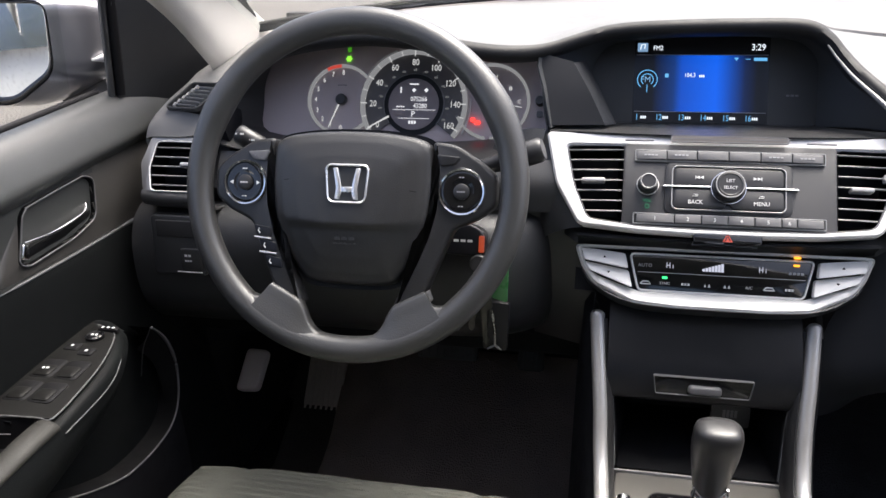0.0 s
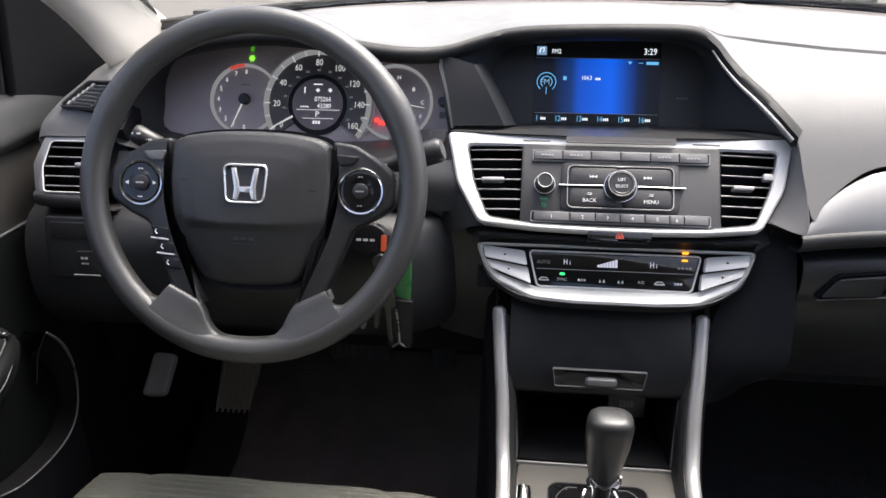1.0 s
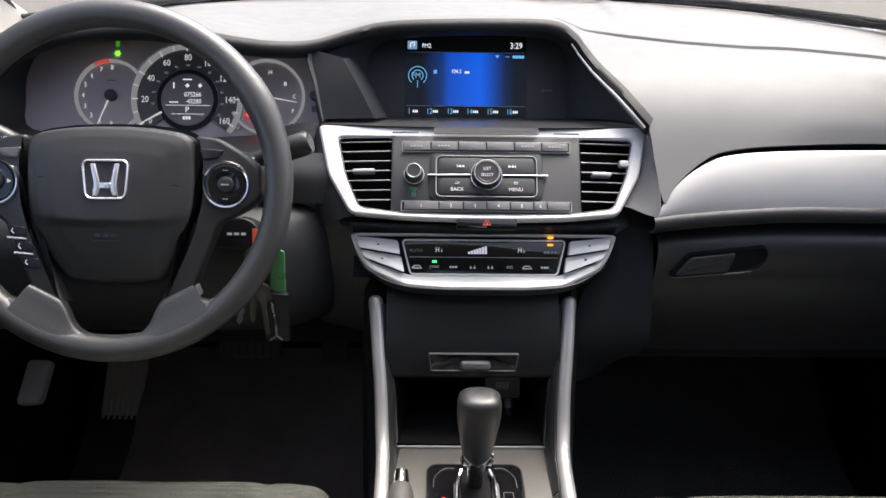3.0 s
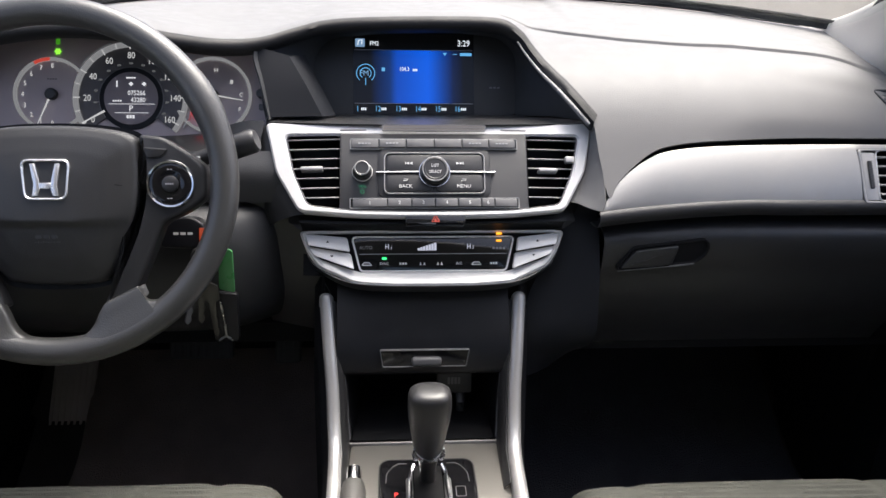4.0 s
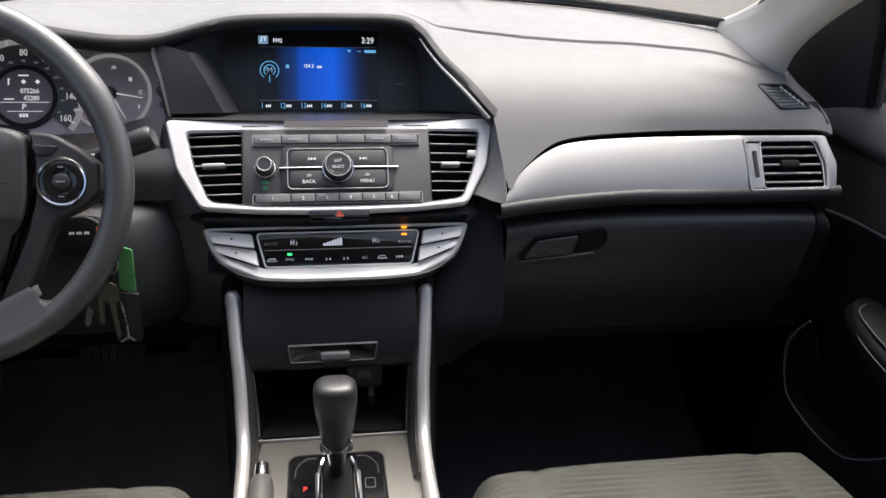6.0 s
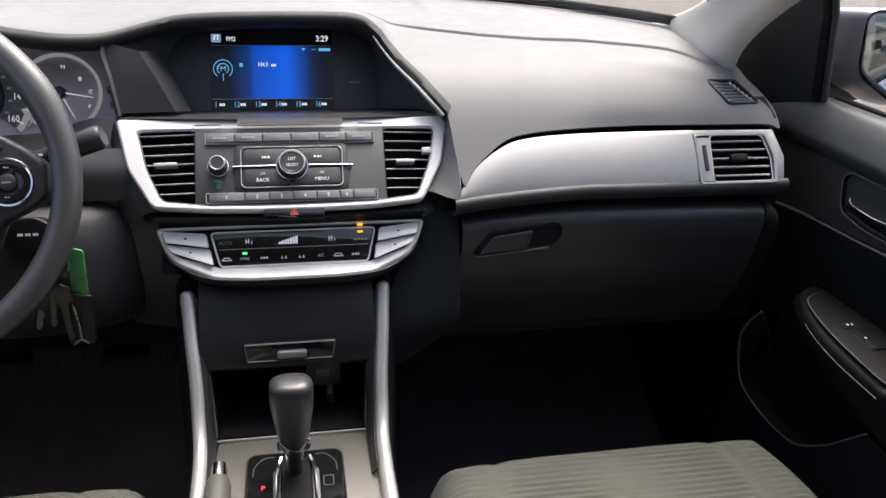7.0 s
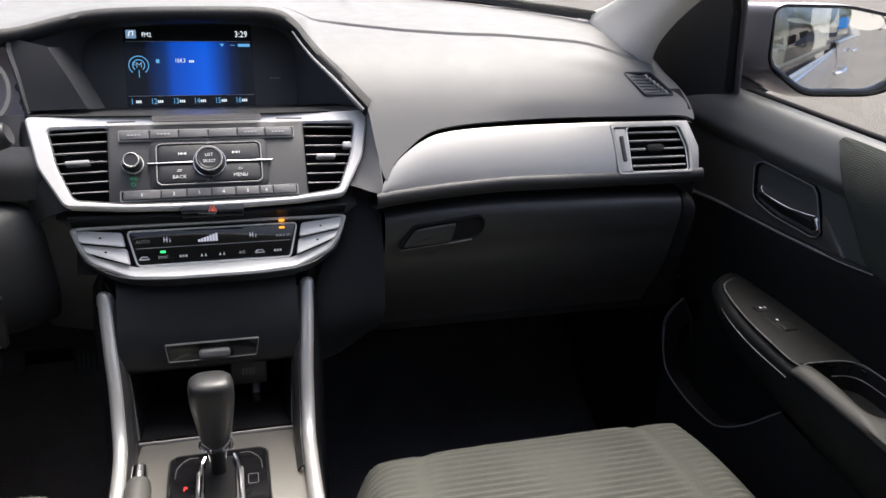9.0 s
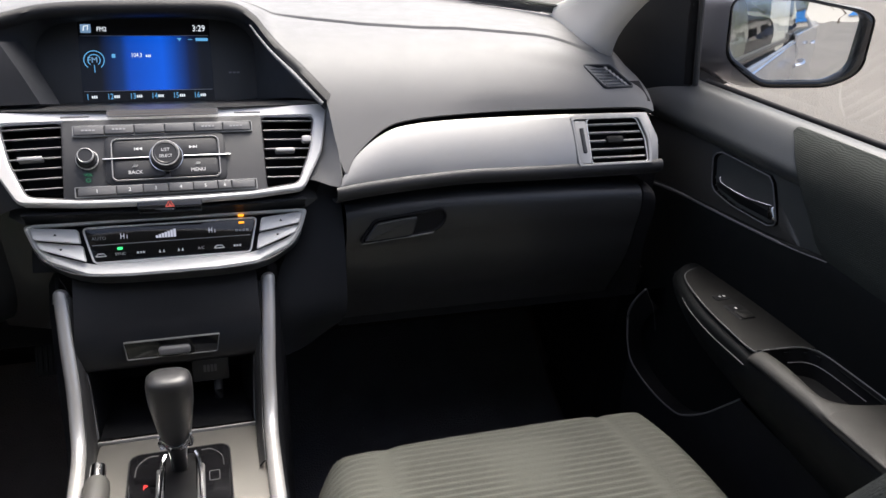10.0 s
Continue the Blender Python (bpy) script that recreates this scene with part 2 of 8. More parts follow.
def band(bm, outer, inner, z0, z1, bev=0.001, bend=None):
    """A flat frame between two outlines of the same count, edges rounded."""
    o2, i2 = inset(outer, bev), inset(inner, -bev)
    rings = [[(x, y, z0) for x, y in outer], [(x, y, z1 - bev) for x, y in outer], [(x, y, z1) for x, y in o2],
             [(x, y, z1) for x, y in i2], [(x, y, z1 - bev) for x, y in inner], [(x, y, z0) for x, y in inner]]
    if bend:
        rings = [[(x, y, z + bend(x, y)) for x, y, z in r] for r in rings]
    rings.append(rings[0])
    V = [[bm.verts.new(p) for p in ring] for ring in rings[:-1]]
    V.append(V[0])
    n = len(outer)
    for a, b in zip(V, V[1:]):
        for i in range(n):
            j = (i + 1) % n
            bm.faces.new((a[i], a[j], b[j], b[i]))
    return bm


def lathe(bm, prof, n=32, cx=0, cy=0, cap=True):
    """Turned about z: prof is (radius, height) from below to the top."""
    rings = [[(cx + r * math.cos(2 * math.pi * i / n), cy + r * math.sin(2 * math.pi * i / n), z) for i in range(n)] for r, z in prof]
    loops(bm, rings, cap0=cap, cap1=cap)
    return bm


def tube(bm, pts, radius, n=10, closed=False, caps=True, flat=1.0, up=(0, 0, 1)):
    """A round (or flattened) bar along 3D points; radius a number or one per point."""
    P = [Vector(p) for p in pts]
    k = len(P)
    rings = []
    for i, p in enumerate(P):
        a = P[(i - 1) % k] if closed or i else p
        b = P[(i + 1) % k] if closed or i < k - 1 else p
        d = (b - a).normalized()
        u = Vector(up)
        s = d.cross(u)
        if s.length < 1e-4:
            s = d.cross(Vector((1, 0, 0)))
        s.normalize()
        w = s.cross(d).normalized()
        r = radius[i] if isinstance(radius, (list, tuple)) else radius
        rings.append([p + s * (r * math.cos(2 * math.pi * j / n)) + w * (r * flat * math.sin(2 * math.pi * j / n)) for j in range(n)])
    if closed:
        V = [[bm.verts.new(q) for q in ring] for ring in rings]
        for i in range(k):
            a, b = V[i], V[(i + 1) % k]
            for j in range(n):
                bm.faces.new((a[j], a[(j + 1) % n], b[(j + 1) % n], b[j]))
    else:
        loops(bm, rings, cap0=caps, cap1=caps)
    return bm


def sheet(rows, thick=0.003, flip=False):
    """A skin with thickness over a grid of 3D points (rows of equal length)."""
    bm = bmesh.new()
    V = [[bm.verts.new(p) for p in r] for r in rows]
    for a, b in zip(V, V[1:]):
        for i in range(len(a) - 1):
            f = (a[i], a[i + 1], b[i + 1], b[i])
            bm.faces.new(f[::-1] if flip else f)
    bmesh.ops.remove_doubles(bm, verts=bm.verts, dist=1e-5)
    if thick:
        bmesh.ops.recalc_face_normals(bm, faces=bm.faces)
        bmesh.ops.solidify(bm, geom=bm.faces[:], thickness=thick)
    return bm


def surf(stations, nu=6, nv=6):
    """Smooth grid through stations, each a short list of 3D points."""
    S = [spline(s, nv) for s in stations]
    cols = [spline([s[j] for s in S], nu) for j in range(len(S[0]))]
    return [[cols[j][i] for j in range(len(cols))] for i in range(len(cols[0]))]


def box(bm, x0, x1, y0, y1, z0, z1):
    prism(bm, [(x0, y0), (x1, y0), (x1, y1), (x0, y1)], z0, z1)
    return bm


def B():
    return bmesh.new()


def text(name, body, size, m, mat, parent, align="CENTER", depth=0.0002, squash=1.0, label=""):
    cu = bpy.data.curves.new(name, "FONT")
    cu.body, cu.size, cu.align_x, cu.align_y, cu.extrude = body, size, align, "CENTER", depth
    cu.resolution_u = 2
    tmp = bpy.data.objects.new(name, cu)
    me = bpy.data.meshes.new_from_object(tmp)
    bpy.data.objects.remove(tmp)
    me.materials.clear()
    me.materials.append(mat)
    me.transform(m @ Matrix.Diagonal((squash, 1, 1, 1)))
    ob = new(name, me)
    ob.parent = parent
    return tagged(ob, label) if label else ob


def bars(bm, cx, cy, w, h, z, n=3, t=0.0003):
    """A short line of unreadable writing as plain bars."""
    step = w / n
    for i in range(n):
        box(bm, cx - w / 2 + i * step, cx - w / 2 + (i + 0.72) * step, cy - h / 2, cy + h / 2, z, z + t)
    return bm


# ---- dashboard ----
def deck_y(x):
    return 1.50 - 0.35 * x * x - 1.35 * x ** 4


def station(f, a, b, c, xe, ze=0.898):
    e = (xe, deck_y(xe), ze)
    d = tuple((np.array(c) * 0.5 + np.array(e) * 0.5) + np.array((0, 0, 0.004)))
    return [f, a, b, c, d, e]


def hood(x, y, z, xe=None):
    """Station where the front edge is the lip of a hood."""
    return station((x, y, z), (x, y + 0.011, z + 0.006), (x, y + 0.06, z + 0.006), (x, 1.12, max(0.905, z - 0.010)), x if xe is None else xe)


dash = thing("dashboard", pose(0, 0.9, 0.8), "dark grey moulded car dashboard with double hood", "dashboard")


def world_part(name, bm, mat, parent, label="", sharp=35):
    """A part given in world coordinates under a thing."""
    bm.transform(parent.matrix_world.inverted())
    return part(name, bm, mat, parent, label, sharp)


bpy.context.view_layer.update()
DECK = [
    station((-0.712, 0.856, 0.796), (-0.711, 0.866, 0.810), (-0.708, 0.892, 0.824), (-0.704, 0.94, 0.834), -0.704, 0.845),
    station((-0.706, 0.851, 0.812), (-0.704, 0.862, 0.829), (-0.698, 0.89, 0.846), (-0.692, 0.94, 0.860), -0.692, 0.870),
    station((-0.645, 0.852, 0.815), (-0.645, 0.868, 0.838), (-0.642, 0.90, 0.868), (-0.64, 0.96, 0.885), -0.64),
    station((-0.622, 0.872, 0.835), (-0.619, 0.882, 0.850), (-0.615, 0.92, 0.880), (-0.615, 1.0, 0.895), -0.615),
    station((-0.600, 0.890, 0.868), (-0.598, 0.900, 0.880), (-0.596, 0.945, 0.898), (-0.595, 1.05, 0.902), -0.59),
    hood(-0.577, 0.898, 0.893), hood(-0.529, 0.900, 0.918), hood(-0.44, 0.900, 0.931), hood(-0.369, 0.900, 0.928),
    hood(-0.301, 0.900, 0.917), hood(-0.255, 0.906, 0.911), hood(-0.212, 0.930, 0.909), hood(-0.168, 0.962, 0.917),
    hood(-0.13, 0.978, 0.924), hood(-0.07, 0.98, 0.928), hood(0.03, 0.98, 0.930), hood(0.095, 0.98, 0.928),
    station((0.122, 0.975, 0.914), (0.125, 0.985, 0.922), (0.128, 1.03, 0.925), (0.13, 1.13, 0.915), 0.14),
    station((0.135, 0.96, 0.898), (0.140, 0.968, 0.908), (0.146, 1.01, 0.917), (0.15, 1.13, 0.912), 0.165),
    station((0.15, 0.935, 0.881), (0.157, 0.943, 0.892), (0.165, 0.99, 0.907), (0.175, 1.13, 0.908), 0.19),
    station((0.171, 0.900, 0.863), (0.180, 0.918, 0.873), (0.188, 0.965, 0.897), (0.20, 1.13, 0.904), 0.22),
    station((0.187, 0.875, 0.8475), (0.198, 0.903, 0.856), (0.207, 0.95, 0.889), (0.22, 1.13, 0.901), 0.24),
    station((0.202, 0.861, 0.832), (0.215, 0.894, 0.846), (0.225, 0.945, 0.884), (0.24, 1.105, 0.9025), 0.26, 0.903),
    station((0.2080, 0.829, 0.790), (0.226, 0.872, 0.826), (0.242, 0.938, 0.879), (0.26, 1.095, 0.9015), 0.28, 0.902),
    station((0.2160, 0.801, 0.757), (0.234, 0.857, 0.812), (0.257, 0.932, 0.877), (0.278, 1.085, 0.9005), 0.30, 0.902),
    station((0.231, 0.814, 0.770), (0.250, 0.858, 0.822), (0.272, 0.932, 0.877), (0.295, 1.075, 0.900), 0.315, 0.901),
    station((0.271, 0.834, 0.796), (0.281, 0.864, 0.834), (0.297, 0.932, 0.877), (0.315, 1.06, 0.899), 0.335, 0.901),
    station((0.31, 0.841, 0.805), (0.316, 0.866, 0.839), (0.326, 0.928, 0.877), (0.345, 1.04, 0.898), 0.365, 0.900),
    station((0.387, 0.845, 0.810), (0.39, 0.866, 0.841), (0.393, 0.920, 0.876), (0.40, 1.008, 0.896), 0.415, 0.900),
    station((0.46, 0.848, 0.812), (0.46, 0.866, 0.840), (0.462, 0.908, 0.872), (0.465, 0.972, 0.893), 0.48, 0.900),
    station((0.55, 0.848, 0.812), (0.55, 0.864, 0.836), (0.553, 0.893, 0.862), (0.557, 0.935, 0.884), 0.57, 0.899),
    station((0.61, 0.848, 0.812), (0.61, 0.863, 0.830), (0.612, 0.888, 0.846), (0.615, 0.930, 0.860), 0.628, 0.8995),
    station((0.648, 0.848, 0.811), (0.649, 0.861, 0.825), (0.650, 0.882, 0.837), (0.652, 0.925, 0.846), 0.664, 0.897),
    station((0.670, 0.850, 0.804), (0.672, 0.860, 0.814), (0.676, 0.880, 0.824), (0.686, 0.915, 0.830), 0.700, 0.838),
]


def front_profile(y):
    """Height of the pad's rear-facing slope."""
    return 0.9005 - 0.064 * math.exp(-(y - 0.866) / 0.062) if y > 0.85 else 0.8177 - 1.3 * (0.85 - y)


# the flank between hood and trim lies in the common slope, the hood swelling out of it
for s in DECK[17:28]:
    f = s[0]
    res = f[2] - front_profile(f[1])
    for k, d in ((1, 0.016), (2, 0.055), (3, 0.13), (4, 0.24)):
        y = f[1] + d
        s[k] = (f[0] + 0.14 * d, y, front_profile(y) + res * math.exp(-(d / 0.16) ** 1.5) + (0.004 * (d == 0.016) if res > 0.005 else 0.0))
# leave a groove above the silver trim
for k, s in enumerate(DECK[24:]):
    g = (0.1, 0.3, 0.5)[k] if k < 3 else 0.62
    s[0] = (s[0][0], s[0][1] + 0.0035 * g, s[0][2] + 0.0045 * g)
CREASE = [(0.06, 1.22), (0.12, 1.19), (0.163, 1.143), (0.226, 1.10), (0.288, 1.065), (0.352, 1.045), (0.417, 1.028), (0.501, 1.007), (0.577, 0.992), (0.64, 0.985)]


def ramp(t):
    t = max(0.0, min(1.0, t))
    return t * t * (3 - 2 * t)


def deck_column(col):
    """One run of the pad from rear to front, stepped where the crease crosses it."""
    P = np.array([tuple(p) for p in col])
    ys, xs, zs = P[:, 1], P[:, 0], P[:, 2]
    y_end = ys[-1]
    yc = 1.19
    for k in range(4):
        yc = float(np.interp(np.interp(yc, ys, xs), [c[0] for c in CREASE], [c[1] for c in CREASE]))
    yc = min(yc, y_end - 0.03)
    xm = float(np.interp(yc, ys, xs))
    step = 0.0048 * max(0.0, min(1.0, (xm - 0.09) / 0.12)) * max(0.0, min(1.0, (0.70 - xm) / 0.06))
    front = [ys[0] + (yc - 0.012 - ys[0]) * t for t in np.linspace(0, 1, 26) ** 1.25]
    back = [yc + 0.008 + (y_end - yc - 0.008) * t for t in np.linspace(0, 1, 9)]
    out = []
    for y in front + [yc - 0.007, yc - 0.003, yc - 0.001, yc + 0.0015, yc + 0.004] + back:
        d = y - yc
        fall = math.exp(d / 0.035) if d < -0.0005 else max(0.0, 0.30 - d * 60)
        x, z = float(np.interp(y, ys, xs)), float(np.interp(y, ys, zs))
        w = ramp((x - 0.135) / 0.045) * (1 - ramp((x - 0.33) / 0.11)) * (1 - ramp((y - 1.10) / 0.2))
        out.append((x, y, z * (1 - w) + front_profile(y) * w - step * fall))
    return out


for s in DECK:
    for k in range(1, len(s)):
        if s[k][1] <= s[k - 1][1]:
            s[k] = (s[k][0], s[k - 1][1] + 0.004, s[k][2])
pad_bm = sheet([deck_column(c) for c in surf(DECK, 5, 12)], 0.0, True)
for k in range(3):
    bmesh.ops.smooth_vert(pad_bm, verts=[v for v in pad_bm.verts if not v.is_boundary and 0.10 < v.co.x and v.co.y < 0.99], factor=0.5, use_axis_x=True, use_axis_y=True, use_axis_z=True)
bmesh.ops.solidify(pad_bm, geom=pad_bm.faces[:], thickness=0.005)
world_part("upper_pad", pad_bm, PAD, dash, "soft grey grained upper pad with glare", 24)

# edge roll along the hood and a pale bead inside its flank
lip = spline([s[0] for s in DECK[4:23]], 5)
rows = []
for i, p in enumerate(lip):
    k = min(1.0, max(0.0, (i - 62) / 18))
    rows.append([tuple(p + np.array(q)) for q in ((0.0, 0.014, -0.016), (0.0, 0.004, -0.013), (0.0, -0.003, -0.007), (0.001, -0.004, 0.000), (0.002 + 0.002 * k, 0.001, 0.0042), (0.004 + 0.003 * k, 0.007, 0.0062), (0.004 + 0.003 * k, 0.012, 0.0055))])
bm = sheet(rows, 0.0)
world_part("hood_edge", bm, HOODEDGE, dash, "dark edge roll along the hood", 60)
bm = B()
bead = lip[66:]
tube(bm, [p + np.array((-0.0055, -0.0035, -0.0035)) for p in bead], [0.0012 + 0.0018 * min(1, i / 14) for i in range(len(bead))], 8)
world_part("hood_lip", bm, KEY, dash, "grey bead inside the hood's flank")

# dark rear core behind trim and vents
def core(x0, x1):
    prof = [(0.862, 0.820), (0.872, 0.80), (0.835, 0.752), (0.845, 0.728), (0.90, 0.70), (0.98, 0.80), (0.90, 0.84)]
    bm = B()
    loops(bm, [[(x, y, z) for y, z in prof] for x in (x0, x1)], cap0=True, cap1=True)
    return bm


world_part("core_panel", core(0.264, 0.668), DARK, dash)
world_part("core_panel", core(-0.70, -0.604), DARK, dash)

# recess round the display: hood lining, shelf and screen housing
DX, DY, DZ, DL = -0.012, 1.012, 0.845, 26.0
dm = slab(DX, DY, DZ, DL)


def on(m, x, y, z=0):
    return tuple(m @ Vector((x, y, z)))


mouth = spline([(-0.196, 0.888, 0.824), (-0.206, 0.908, 0.865), (-0.214, 0.932, 0.903)] + [tuple(s[0]) for s in DECK[12:23]], 4)
housing = rounded([(-0.134, -0.047), (-0.141, 0.03), (-0.120, 0.060), (-0.04, 0.067), (0.06, 0.069), (0.118, 0.064), (0.142, 0.04), (0.141, -0.047)], 0.02, 4)


def resample(pts, n):
    P = np.array(pts, float)
    d = np.r_[0, np.cumsum(np.linalg.norm(np.diff(P, axis=0), axis=1))]
    return [tuple(np.array([np.interp(t, d, P[:, k]) for k in range(P.shape[1])])) for t in np.linspace(0, d[-1], n)]


hs = resample([(-0.134, -0.047)] + [p for p in housing if p[1] > -0.040] + [(0.141, -0.047)], 48)
ms = resample([tuple(p) for p in mouth], 48)
rows = []
for k in (0.0, 0.15, 0.5, 0.85, 1.0):
    row = []
    for a, b in zip(ms, hs):
        q = np.array(on(dm, b[0], b[1]))
        p = np.array(a) * (1 - k) + q * k
        p[2] += 0.004 * math.sin(math.pi * k)
        row.append(tuple(p))
    rows.append(row)
world_part("hood_lining", sheet(rows, 0.002), HOUSING, dash, "black hood lining round the screen")
shelf = []
for i in range(13):
    x = -0.196 + 0.403 * i / 12
    xb = -0.134 + 0.275 * i / 12
    e = np.array((x, 0.872 + 0.26 * x * x, 0.8235))
    q = np.array(on(dm, xb, -0.046))
    shelf.append([tuple(e), tuple(e * 0.7 + q * 0.3 + np.array((0, 0, 0.002))), tuple(e * 0.3 + q * 0.7), tuple(q)])
world_part("screen_shelf", sheet(shelf, 0.002), SATIN, dash)
# folded facet between the gauges and the screen
fac = [[(-0.200, 0.893, 0.826), (-0.131, 0.900, 0.826), (-0.117, 0.945, 0.815)], [(-0.207, 0.915, 0.866), (-0.150, 0.915, 0.860), (-0.138, 0.970, 0.850)], [(-0.216, 0.938, 0.904), (-0.172, 0.935, 0.893), (-0.158, 0.990, 0.884)]]
cols = [[r[i] for r in fac] for i in range(3)]
for a, b in ((0, 1), (1, 2)):
    world_part("facet_panel", sheet(surf([cols[a], cols[b]], 3, 4), 0.002), FACET, dash, "", 60)

# bowl of the instrument cluster
GX, GY, GZ, GL = -0.376, 0.957, 0.826, 26.0
gm = slab(GX, GY, GZ, GL)
bowl_out = [(-0.612, 0.862, 0.80), (-0.618, 0.876, 0.838), (-0.598, 0.893, 0.868), (-0.576, 0.901, 0.893), (-0.529, 0.903, 0.917), (-0.44, 0.903, 0.930), (-0.369, 0.903, 0.927), (-0.301, 0.903, 0.916),
            (-0.253, 0.909, 0.910), (-0.214, 0.932, 0.907), (-0.205, 0.915, 0.850), (-0.205, 0.88, 0.80), (-0.30, 0.865, 0.786), (-0.40, 0.86, 0.78), (-0.50, 0.865, 0.786)]
bowl_in = [(-0.205, -0.036), (-0.216, 0.005), (-0.213, 0.045), (-0.19, 0.072), (-0.11, 0.094), (-0.03, 0.098), (0.05, 0.097), (0.10, 0.093), (0.142, 0.078), (0.168, 0.052), (0.180, 0.012), (0.178, -0.025), (0.08, -0.041), (0.0, -0.044), (-0.10, -0.041)]
so = spline(bowl_out, 4, True)
si = [on(gm, *p) for p in spline(bowl_in, 4, True)]
rings = []
for k in (0, 0.2, 0.6, 1.0):
    rings.append([tuple(np.array(a) * (1 - k) + np.array(b) * k + np.array((0, 0, 0.006 * math.sin(math.pi * k)))) for a, b in zip(so, si)])
bm = B()
loops(bm, rings)
bmesh.ops.recalc_face_normals(bm, faces=bm.faces)
bmesh.ops.solidify(bm, geom=bm.faces[:], thickness=0.002)
world_part("cluster_bowl", bm, material("bowl_plastic", (0.035, 0.035, 0.036), 0.38, grain=0.08, grain_size=1200), dash, "black inner bowl round the gauges")

bm = B()
box(bm, 0.2165, 0.70, 0.868, 0.88, 0.50, 0.75)
world_part("gap_panel", bm, DARK, dash)

# silver trim panels left and right, with their lower ledge
tm = slab(0, 0.837, 0.801, 37.5)


def trim_panel(pts, name, label):
    bm = B()
    prism(bm, rounded(pts, 0.003, 2), -0.012, 0.0, 0.0010, 2, lambda x, y: 0.004 * math.cos(y * 40 + 1.2) - 0.004)
    bm.transform(tm)
    return world_part(name, bm, BRUSH, dash, label)


top_r = [tuple(p) for p in spline([(0.204, -0.077), (0.231, -0.036), (0.271, -0.006), (0.31, 0.005), (0.387, 0.010), (0.532, 0.012)], 5)]
foot_r = [tuple(p) for p in spline([(0.204, -0.077), (0.28, -0.0705), (0.38, -0.0662), (0.45, -0.0662), (0.532, -0.067)], 8)]
rows = []
for u in np.linspace(0, 1, 40):
    x = 0.204 + 0.328 * u ** 1.3
    yt, yb = float(np.interp(x, [p[0] for p in top_r], [p[1] for p in top_r])), float(np.interp(x, [p[0] for p in foot_r], [p[1] for p in foot_r]))
    col = [(x, yt, -0.009), (x, yt - 0.0006, -0.0028)]
    for v in np.linspace(0.03, 1, 14):
        col.append((x, yt + (yb - yt) * v, -0.0020 + 0.0050 * min(1.0, (yt - yb) / 0.07) * math.sin(math.pi * min(1, v * 0.92 + 0.06)) ** 0.8 - 0.003 * max(0.0, v - 0.8)))
    rows.append([on(tm, *p) for p in col + [(x, yb - 0.0005, -0.009)]])
world_part("silver_trim", sheet(rows, 0.0), BRUSH, dash, "satin silver wing-shaped trim panel", 50)
trim_panel([(0.5325, 0.0035), (0.5325, 0.012), (0.640, 0.0115), (0.6555, 0.011), (0.6625, -0.03), (0.6575, -0.066), (0.6465, -0.067), (0.650, -0.030), (0.641, 0.0035)], "silver_trim", "satin silver trim round the outer vent")
trim_panel([(-0.618, 0.012), (-0.618, 0.019), (-0.702, 0.019), (-0.708, -0.02), (-0.700, -0.054), (-0.676, -0.064), (-0.618, -0.064), (-0.618, -0.058), (-0.688, -0.058), (-0.6955, -0.025), (-0.690, 0.012)], "silver_trim", "satin silver trim round the outer vent")


def ledge(xs, ys, zs):
    """Black under-lip below the trim, running into a groove."""
    rows = []
    for x, y, z in zip(xs, ys, zs):
        rows.append([(x, y, z), (x, y - 0.0040, z - 0.0030), (x, y - 0.0048, z - 0.009), (x, y + 0.001, z - 0.0165), (x, y + 0.012, z - 0.021), (x, y + 0.036, z - 0.026)])
    return sheet(surf(rows, 4, 3), 0.002)


LEDGE = material("ledge_skin", (0.036, 0.036, 0.037), 0.45, grain=0.25, grain_size=1100, spec=0.4, mottle=0.05)
world_part("trim_ledge", ledge((0.203, 0.24, 0.30, 0.38, 0.45, 0.60, 0.664), (0.790, 0.793, 0.797, 0.799, 0.799, 0.801, 0.804), (0.739, 0.743, 0.747, 0.751, 0.7505, 0.750, 0.750)), LEDGE, dash)
world_part("trim_ledge", ledge((-0.700, -0.67, -0.604), (0.806, 0.803, 0.803), (0.756, 0.754, 0.753)), LEDGE, dash)

# lower left knee panel, with the switch bank let into it
knee = [[(x, 0.842 + e, 0.731), (x, 0.822 + e, 0.728), (x, 0.800 + e, 0.712), (x, 0.786 + e, 0.672), (x, 0.790 + e, 0.61), (x, 0.83 + e, 0.56), (x, 0.90 + e, 0.545)] for x, e in ((-0.72, 0), (-0.66, 0), (-0.60, 0), (-0.54, 0), (-0.45, 0), (-0.33, 0), (-0.27, 0.004), (-0.235, 0.016), (-0.205, 0.038), (-0.185, 0.065))]
world_part("knee_panel", sheet(surf(knee, 3, 4), 0.004), KNEE, dash, "black knee panel under the steering column")
# facing that runs from the bowl's foot down to the knee panel
fr = [[(x, 0.866, 0.79), (x, 0.846, 0.765), (x, 0.842, 0.735)] for x in (-0.615, -0.55, -0.45, -0.35, -0.25, -0.17)]
world_part("column_facing", sheet(surf(fr, 3, 4), 0.003), BLACK, dash)
